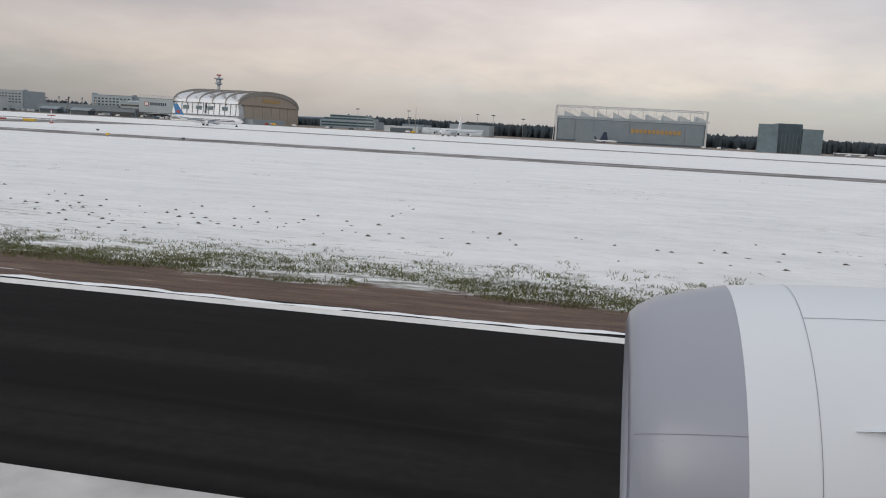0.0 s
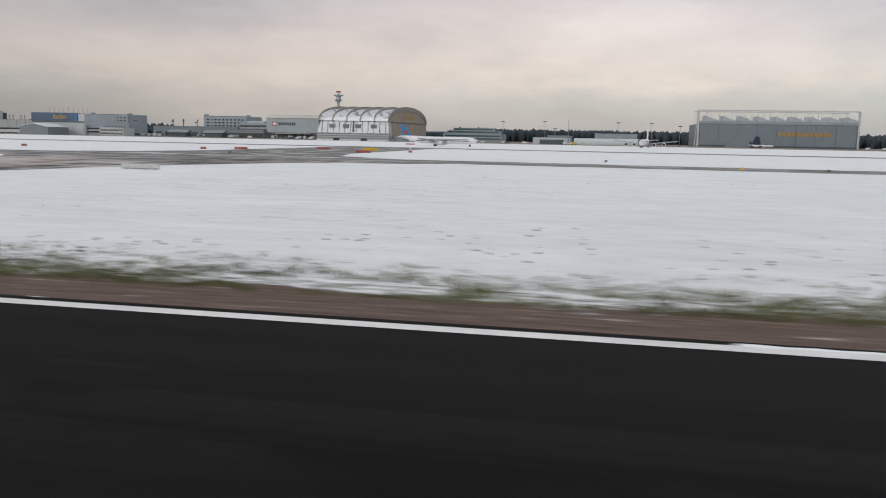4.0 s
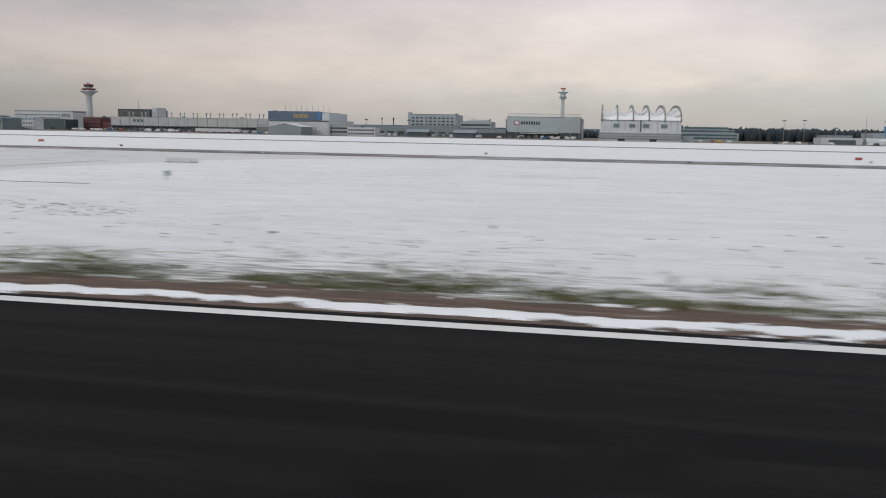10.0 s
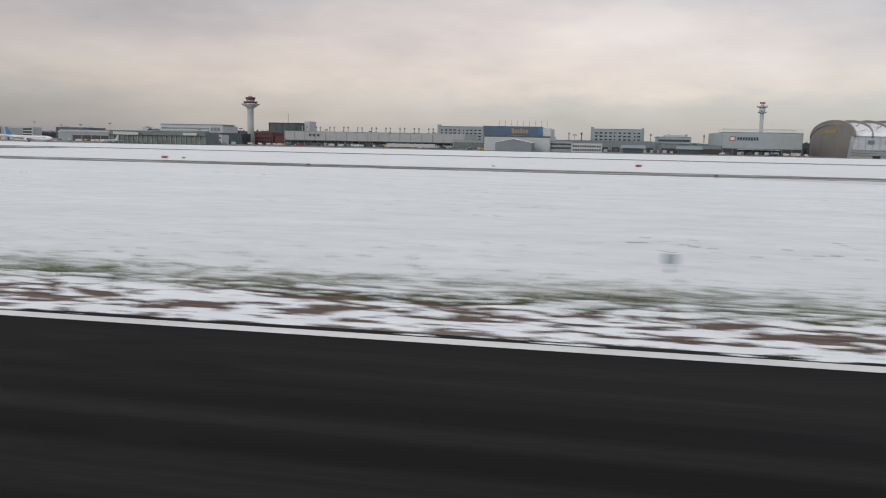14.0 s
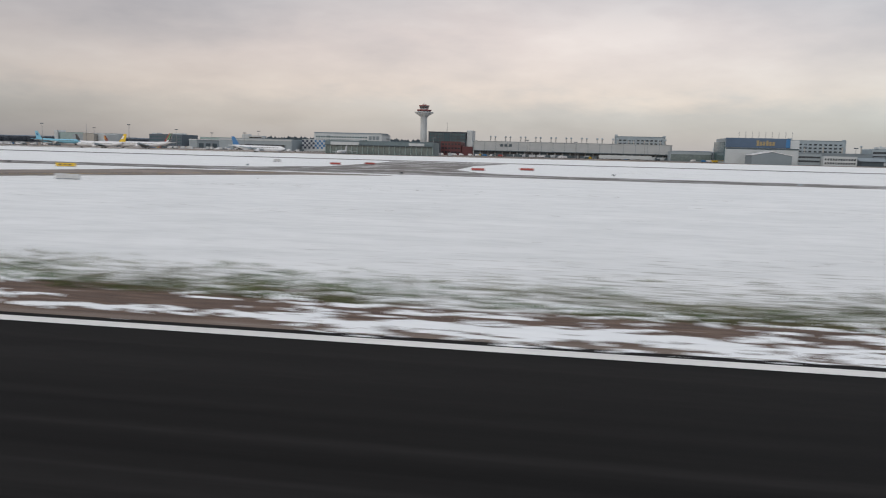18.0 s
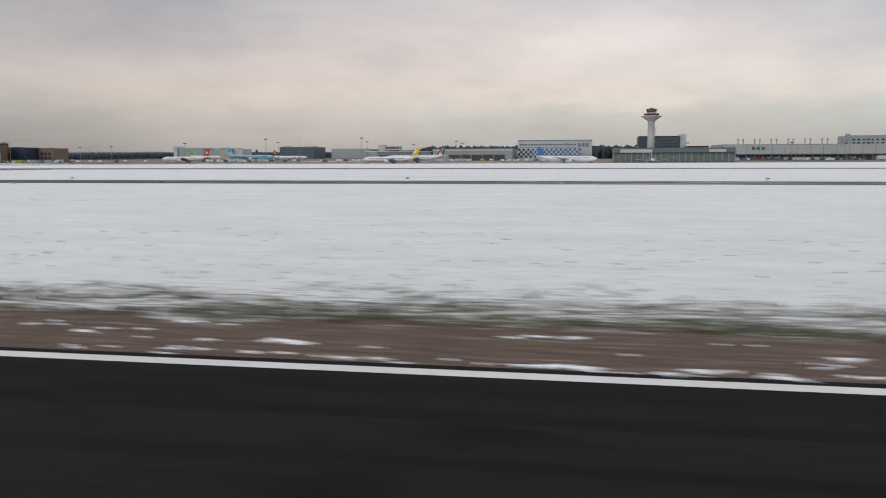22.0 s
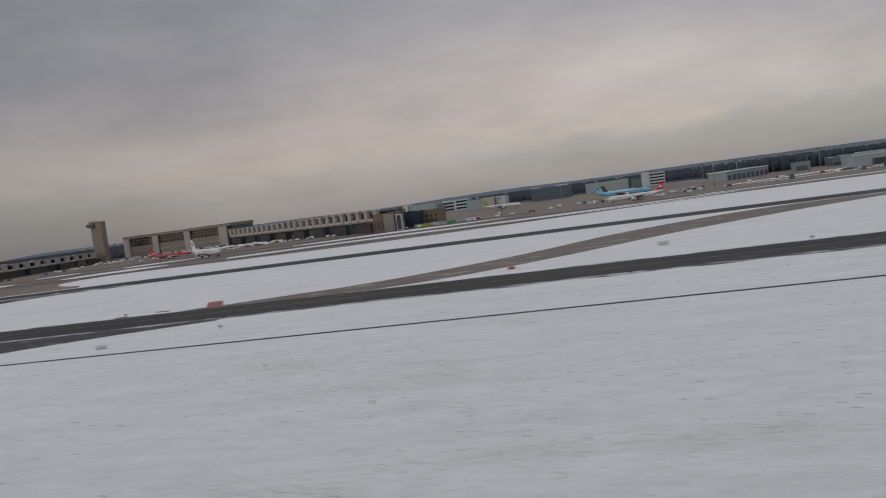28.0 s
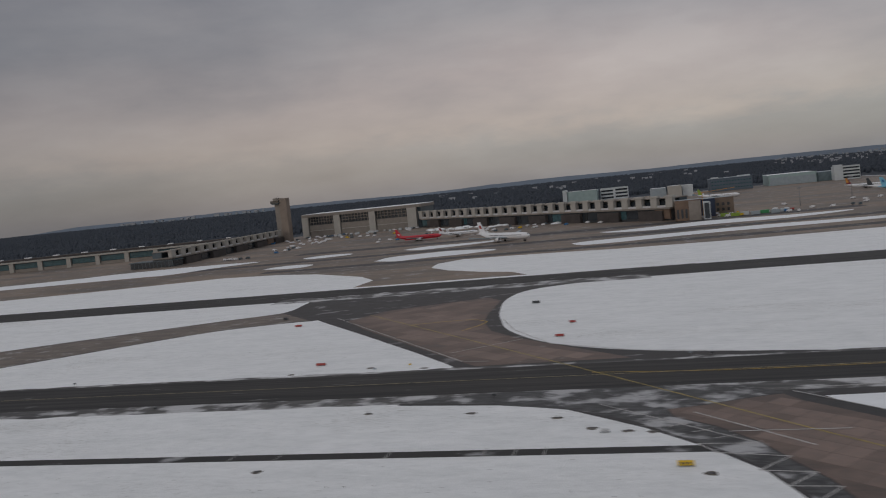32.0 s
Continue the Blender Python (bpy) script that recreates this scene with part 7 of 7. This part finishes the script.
terminal_pier(-1134, 588, -962, 415, 11.4, 24, "unfinished concrete pier with open framed upper storey")
rp = terminal_pier(-1221, 398, -1233, 556, 8.6, 14, "unfinished concrete pier with pale frames", "black")
lp = thing("terminal_wing", -1320, 478, 0, "low concrete wing with teal window bands", "building", "", 10)
block("wall", lp, M["concrete"], -150, 92, 4, 16, 0, 2.0)
block("inner_wall", lp, M["darkgrey"], -150, 92, 7, 16, 2.0, 6.6)
block("roof_slab", lp, M["pale_concrete"], -150.5, 92.5, 3, 6.0, 6.2, 7.2, "pale concrete eaves")
block("upper_storey", lp, M["site_dark"], -148, 90, 6.5, 16, 7.2, 8.6, "dark set-back upper storey")
for k in range(13):
    block("pillar", lp, M["pale_concrete"], -150 + k * 20, -147 + k * 20, 3.2, 5.0, 0, 6.2, "broad pale pillar")
    if k < 12:
        block("window_band", lp, M["teal_glass"], -146.6 + k * 20, -130.4 + k * 20, 4.4, 4.7, 2.2, 5.6)
        block("roof_hatch", lp, M["snow"], -142 + k * 20, -137 + k * 19.8, 9, 11, 8.6, 9.2, "snow-covered roof hatch")
gx = thing("glass_pavilion", -1234, 397, 0, "dark glass pavilion before the terminal", "building")
block("glazing", gx, M["glass"], -13, 13, 0, 10, 0, 3.2)
block("roof", gx, M["darkgrey"], -13.5, 13.5, -0.5, 10.5, 3.2, 3.6)
for k in range(12):
    block("mullion", gx, M["darkgrey"], -12.9 + k * 2.34, -12.7 + k * 2.34, -0.12, 0.0, 0, 3.2)
# brick end blocks and dark sheds of the building site
e1 = hall("unclad_block", -960, -948.5, 403, 416, 9.3, "site_wood", "unclad pier head of plywood and raw concrete")
block("concrete_front", e1, M["concrete"], 0.2, 5.6, -0.5, 0.1, 0, 9.0, "raw concrete front wall")
for k in range(3):
    block("opening", e1, M["black"], -5.2 + k * 1.9, -4.2 + k * 1.9, -0.1, 0.2, 1.2, 5.4)
e4 = thing("lift_core", -946, 402, 0, "dark glazed lift core in a white frame", "building")
block("frame", e4, M["white_wall"], -1.5, 1.5, 0, 3, 0, 8.2, "white frame")
block("glazing", e4, M["glass"], -1.1, 1.1, -0.12, 0.1, 0.4, 7.6, "dark glazing")
e2 = hall("unclad_block", -944, -931.5, 432, 446, 8.0, "brick", "unclad brick block with small openings")
windows(e2, -5, 5, 0, 1.6, 2, 4, 2.6, 1.2, 1.4)
e3 = hall("dark_site_hall", -951, -941, 420, 434, 8.4, "navy", "dark blue site hall between brick blocks")
for k, c in enumerate(("lime", "lime", "white_wall", "lightgrey", "green", "lightgrey", "white_wall")):
    ct = thing("site_container", -938 + k * 4.4, 408 - (k % 2) * 3, 0, "%s site container on the apron" % c.replace("_wall", ""), "container", "site containers")
    block("body", ct, M[c], -1.9, 1.9, 0, 1.6, 0.1, 1.6)
    block("skid", ct, M["steel"], -1.9, 1.9, 0.1, 1.5, 0, 0.12)
cn = thing("tower_crane", -947, 416, 0, "slim orange tower crane behind the building site", "crane")
beam("mast", cn, M["orange"], (0, 0, 0), (0, 0, 12.0), 0.22)
beam("jib", cn, M["orange"], (-4, 0, 11.6), (15, 2, 13.0), 0.16)
block("counterweight", cn, M["grey"], -4.4, -3.0, -0.4, 0.4, 10.8, 11.6)
block("cab", cn, M["white"], 0.2, 1.0, -0.4, 0.4, 10.6, 11.5)


def square_tower(x, y, h):
    a = thing("apron_tower", x, y, 0, "tall concrete tower with dark glazed cab", "tower")
    block("shaft", a, M["tower_stone"], -1.0, 4.6, 0, 6, 0, h * 0.985)
    block("service_shaft", a, M["concrete"], -5.0, -1.2, 0.6, 5, 0, h * 0.88)
    block("cab", a, M["glass"], -7.4, -0.8, -1.2, 6.2, h * 0.885, h * 0.945, "dark glazed cab")
    block("cab_floor", a, M["darkgrey"], -6.8, -1.2, -0.9, 6.0, h * 0.86, h * 0.885)
    block("cab_roof", a, M["concrete"], -5.6, -1.2, -0.4, 5.4, h * 0.945, h)
    for k in range(5):
        block("antenna", a, M["steel"], -4.6 + k * 0.8, -4.5 + k * 0.8, 2, 2.1, h, h + 1.2)


square_tower(-1231.8, 562, 32.2)
# ploughed heaps and covered freight on the terminal apron
rng = random.Random(21)
for i in range(40):
    x, y = rng.uniform(-1120, -955), 0
    y = 450 + (-(x + 955)) * 0.55 + rng.uniform(-12, 12)
    hp = thing("snow_heap", x, y, 0, "ploughed heap of snow on the apron", "snow", "snow heaps")
    s = rng.uniform(1.0, 3.0)
    v, f = lathe([(s, 0), (s * 0.8, s * 0.22), (s * 0.4, s * 0.38), (0.02, s * 0.42)], 9)
    v = [(px * rng.uniform(0.9, 1.9), py * rng.uniform(0.8, 1.1), pz * rng.uniform(0.8, 1.15)) for px, py, pz in v]
    part_mesh("snow_mound", mesh_of("snow_mound", v, f, True), M["snow"], hp)

# ---- woods, hills and far town ----
def crowns(name, places, material, label, seed, rings, sides=6):
    """Many small, uneven tree crowns as one mesh; places: (x, y, height); rings: (share of height, radius)."""
    rng = np.random.default_rng(seed)
    places = np.array(places)
    n, per = len(places), len(rings) * sides + 1
    verts = np.zeros((n, per, 3))
    for t, (share, rad) in enumerate(rings):
        for k in range(sides):
            a = 2 * np.pi * (k + 0.5 * t) / sides + rng.uniform(-0.35, 0.35, n)
            r = rad * rng.uniform(0.6, 1.4, n) * places[:, 2]
            verts[:, t * sides + k] = np.stack([places[:, 0] + r * np.cos(a), places[:, 1] + r * np.sin(a), places[:, 2] * np.maximum(0, share + rng.uniform(-0.07, 0.07, n))], 1)
    verts[:, -1] = np.stack([places[:, 0] + rng.normal(0, 0.05, n) * places[:, 2], places[:, 1], places[:, 2] * rng.uniform(0.92, 1.08, n)], 1)
    faces = []
    for i in range(n):
        o = i * per
        for t in range(len(rings) - 1):
            for k in range(sides):
                q, s = o + t * sides + k, o + t * sides + (k + 1) % sides
                faces.append((q, s, s + sides, q + sides))
        q = o + (len(rings) - 1) * sides
        faces += [(q + k, q + (k + 1) % sides, o + per - 1) for k in range(sides)]
    ob = part_mesh(name, mesh_of(name, verts.reshape(-1, 3), faces, True), material, None)
    return tagged(ob, label, "trees", kind="stuff")


rng = random.Random(8)
near_wood, wide_wood = [], []
for _ in range(9000):
    x = rng.uniform(-1000, 420)
    y = rng.uniform(0, 1) ** 1.3 * 130 + (596 if x < -560 else 560)
    if x > -240:
        h = rng.uniform(6.5, 9.0)
    elif x > -560:
        h = rng.uniform(4.0, 6.0) if x > -380 else rng.uniform(3.5, 5.2)
    elif x > -760:
        h, y = rng.uniform(7.0, 10.5), y + 40
    else:
        continue
    near_wood.append((x, y, h))
for _ in range(60000):
    u = rng.uniform(0, 1)
    y = 700 + 2900 * u ** 1.5
    x = rng.uniform(-1.15 * y - 900, -0.02 * y - 300)
    if y > 840 or not -1062 < x < -770:
        wide_wood.append((x, y, rng.uniform(3.5, 6) * (1 + 1.0 * u)))
for _ in range(5000):
    x, u = rng.uniform(-2200, -1262), rng.random()
    wide_wood.append((x, 512 + max(0, (x + 1420) * 0.18) + 190 * u, rng.uniform(3.0, 5.0)))
crowns("pine_wood", near_wood, M["conifer"], "dark pine wood along the airfield edge", 1, [(0.0, 0.16), (0.45, 0.27), (0.80, 0.19)])
# far crowns and forest floor share the colour that includes haze
crowns("far_wood", wide_wood, M["hazy_wood"], "wide dark winter forest beyond the terminal, tinted with painted haze", 2, [(0.25, 0.30), (0.75, 0.24)], 5)
tagged(sheet("forest_floor", [(-4700, 505), (-1420, 505), (-1262, 540), (-1240, 690), (-1064, 692), (-1052, 808), (-788, 808), (-768, 692), (-300, 690), (600, 640), (600, 4600), (-4700, 4600)], 0.06, M["hazy_wood"]), "dark forest floor under bare trees, tinted with painted haze", "ground", kind="structure")


def hills(y, seed, height, base, name, label):
    v, f = [], []
    n = 160
    for i in range(n + 1):
        x = -4780 + i * (6400 / n)
        h = base + height * (0.5 + 0.5 * noise.noise(Vector((x * 0.0011, seed, 0)))) + 3.0 * noise.noise(Vector((x * 0.012, seed, 3)))
        v += [(x, y, -2), (x, y + 120, max(1, h)), (x, y + 260, 0)]
    for i in range(n):
        q = 3 * i
        f += [(q, q + 3, q + 4, q + 1), (q + 1, q + 4, q + 5, q + 2)]
    tagged(part_mesh(name, mesh_of(name, v, f, True), M["hazy_hill"], None), label, "hills", kind="structure")


# hill range carrying its haze in the material colour
hills(4200, 2, 34, 6, "hill_range", "low wooded hills on the horizon, tinted blue with painted haze")

# far town: snowy roofs among the trees
rng = random.Random(31)
v, f, v2, f2 = [], [], [], []
def small_house(x, y, w, d, h):
    i = len(v)
    v.extend([(x - w, y - d, 0), (x + w, y - d, 0), (x + w, y + d, 0), (x - w, y + d, 0), (x - w, y - d, h), (x + w, y - d, h), (x + w, y + d, h), (x - w, y + d, h)])
    f.extend([(i, i + 1, i + 5, i + 4), (i + 1, i + 2, i + 6, i + 5), (i + 3, i, i + 4, i + 7), (i + 2, i + 3, i + 7, i + 6)])
    j = len(v2)
    v2.extend([(x - w * 1.1, y - d * 1.1, h), (x + w * 1.1, y - d * 1.1, h), (x + w * 1.1, y, h * 1.6), (x - w * 1.1, y, h * 1.6), (x - w * 1.1, y + d * 1.1, h), (x + w * 1.1, y + d * 1.1, h)])
    f2.extend([(j, j + 1, j + 2, j + 3), (j + 3, j + 2, j + 5, j + 4)])


for _ in range(260):
    y = rng.uniform(1500, 3300)
    small_house(-900 + y * rng.uniform(0.10, 0.55), y, rng.uniform(1.5, 3.4), rng.uniform(1.5, 3), rng.uniform(3.5, 5) + (y - 1300) * 0.0022)
for _ in range(34):
    y = rng.uniform(1300, 2900)
    small_house(-940 - y * rng.uniform(-0.08, 0.30), y, rng.uniform(2, 6), rng.uniform(2, 4), rng.uniform(4, 7))
for _ in range(30):
    y = rng.uniform(3300, 4100)
    small_house(-930 - y * rng.uniform(0.5, 0.72), y, rng.uniform(5, 11), rng.uniform(4, 7), rng.uniform(9, 14))
tagged(part_mesh("far_town", mesh_of("far_town", v, f), M["lightgrey"], None), "pale houses of a distant town", "town", kind="stuff")
tagged(part_mesh("town_roofs", mesh_of("town_roofs", v2, f2), M["roof_grey"], None), "snowy roofs of a distant town", "town", kind="stuff")

# ---- concrete slabs ----
def slabs(parent_name, outline, size, turn, limit, stone):
    owner = bpy.data.objects[parent_name]
    v = []
    s = size / 2 - 0.05
    me = mesh_of("slab", [(-s, -s, 0.004), (s, -s, 0.004), (s, s, 0.004), (-s, s, 0.004), (-s, -s, -0.02), (s, -s, -0.02), (s, s, -0.02), (-s, s, -0.02)],
                 [(0, 1, 2, 3), (0, 4, 5, 1), (1, 5, 6, 2), (2, 6, 7, 3), (3, 7, 4, 0)])
    me.materials.append(M[stone])
    xs, ys = [p[0] for p in outline], [p[1] for p in outline]
    cx, cy = sum(xs) / len(xs), sum(ys) / len(ys)
    c, sn = math.cos(radians(turn)), math.sin(radians(turn))
    spots = []
    n = int(120 / size)
    for i in range(-n, n + 1):
        for j in range(-n, n + 1):
            x, y = cx + size * (i * c - j * sn), cy + size * (i * sn + j * c)
            if all(inside(x + dx * size * 0.5, y + dy * size * 0.5, outline) for dx in (-1, 1) for dy in (-1, 1)):
                spots.append((x, y))
    spots.sort(key=lambda p: p[1])
    for x, y in spots[:limit]:
        ob = new("slab", me)
        ob.parent = owner
        ob.matrix_basis = pose(x, y, 0.014, 0, 0, turn)
    return len(spots)


BROWN_M14 = [(-956.6, 61), (-957, 65), (-958.4, 71), (-960.5, 75.4), (-962.3, 80.3), (-966.1, 86), (-970.1, 89.7), (-970.6, 92.4), (-966.6, 93.6), (-962.4, 95.6), (-958.3, 97), (-956.7, 94.1), (-942.3, 77.6), (-944, 72), (-946.4, 67.8), (-947.6, 64.6), (-948.2, 61)]
BROWN_LINK = [(-997.3, 118.2), (-1001, 122.5), (-1009.7, 133.2), (-1028.5, 157), (-1036, 168.5), (-1030, 180), (-1009, 190), (-1005, 184), (-1004.5, 165.5), (-1003.5, 156), (-1000.3, 146.5), (-995.3, 139.6), (-989, 133), (-981.5, 125.5), (-975, 119)]
sheet("concrete_apron", BROWN_M14, 0.026, M["taxi_red"])
tagged(bpy.data.objects["concrete_apron"], "brown concrete taxiway of square slabs", "taxiway", kind="structure")
for nm, outl, ma, z in (("concrete_link", BROWN_LINK, "taxi_red", 0.020), ("brown_lane", [(-1060, 187.5), (-1047, 173), (-1062, 169), (-1074, 161), (-1098, 138), (-1118, 122.6), (-1150, 117.4), (-1188, 117.4), (-1150, 129.6), (-1116, 155.5), (-1073, 180.4)], "taxi_brown", 0.019),
                     ("brown_lane", [(-942.2, 76.4), (-935.2, 91.5), (-925, 100.5), (-922.6, 98.8), (-932.6, 89.5), (-939.4, 77.6)], "lane_brown", 0.019), ("brown_lane", [(-936.8, 60), (-931.9, 72.4), (-921.2, 84.6), (-919.4, 83), (-929.8, 71.2), (-934.4, 60)], "lane_brown", 0.019)):
    tagged(sheet(nm, outl, z, M[ma]), "brown concrete lane between dark shoulders", "taxiway", kind="structure")
bpy.data.objects["taxiway_exit.003"].name = "dark_exit"
for key, outl, size, turn, lim, z in (("concrete_apron", BROWN_M14, 2.6, 50, 300, 0.014), ("concrete_link", BROWN_LINK, 3.4, 50, 220, 0.008), ("taxiway_exit.002", T3, 3.3, -57, 300, 0.0)):
    slabs(key, outl, size, turn, lim, "slab" if outl is T3 else "slab_red")
    if z:
        for ob in bpy.data.objects[key].children:
            ob.location.z += z
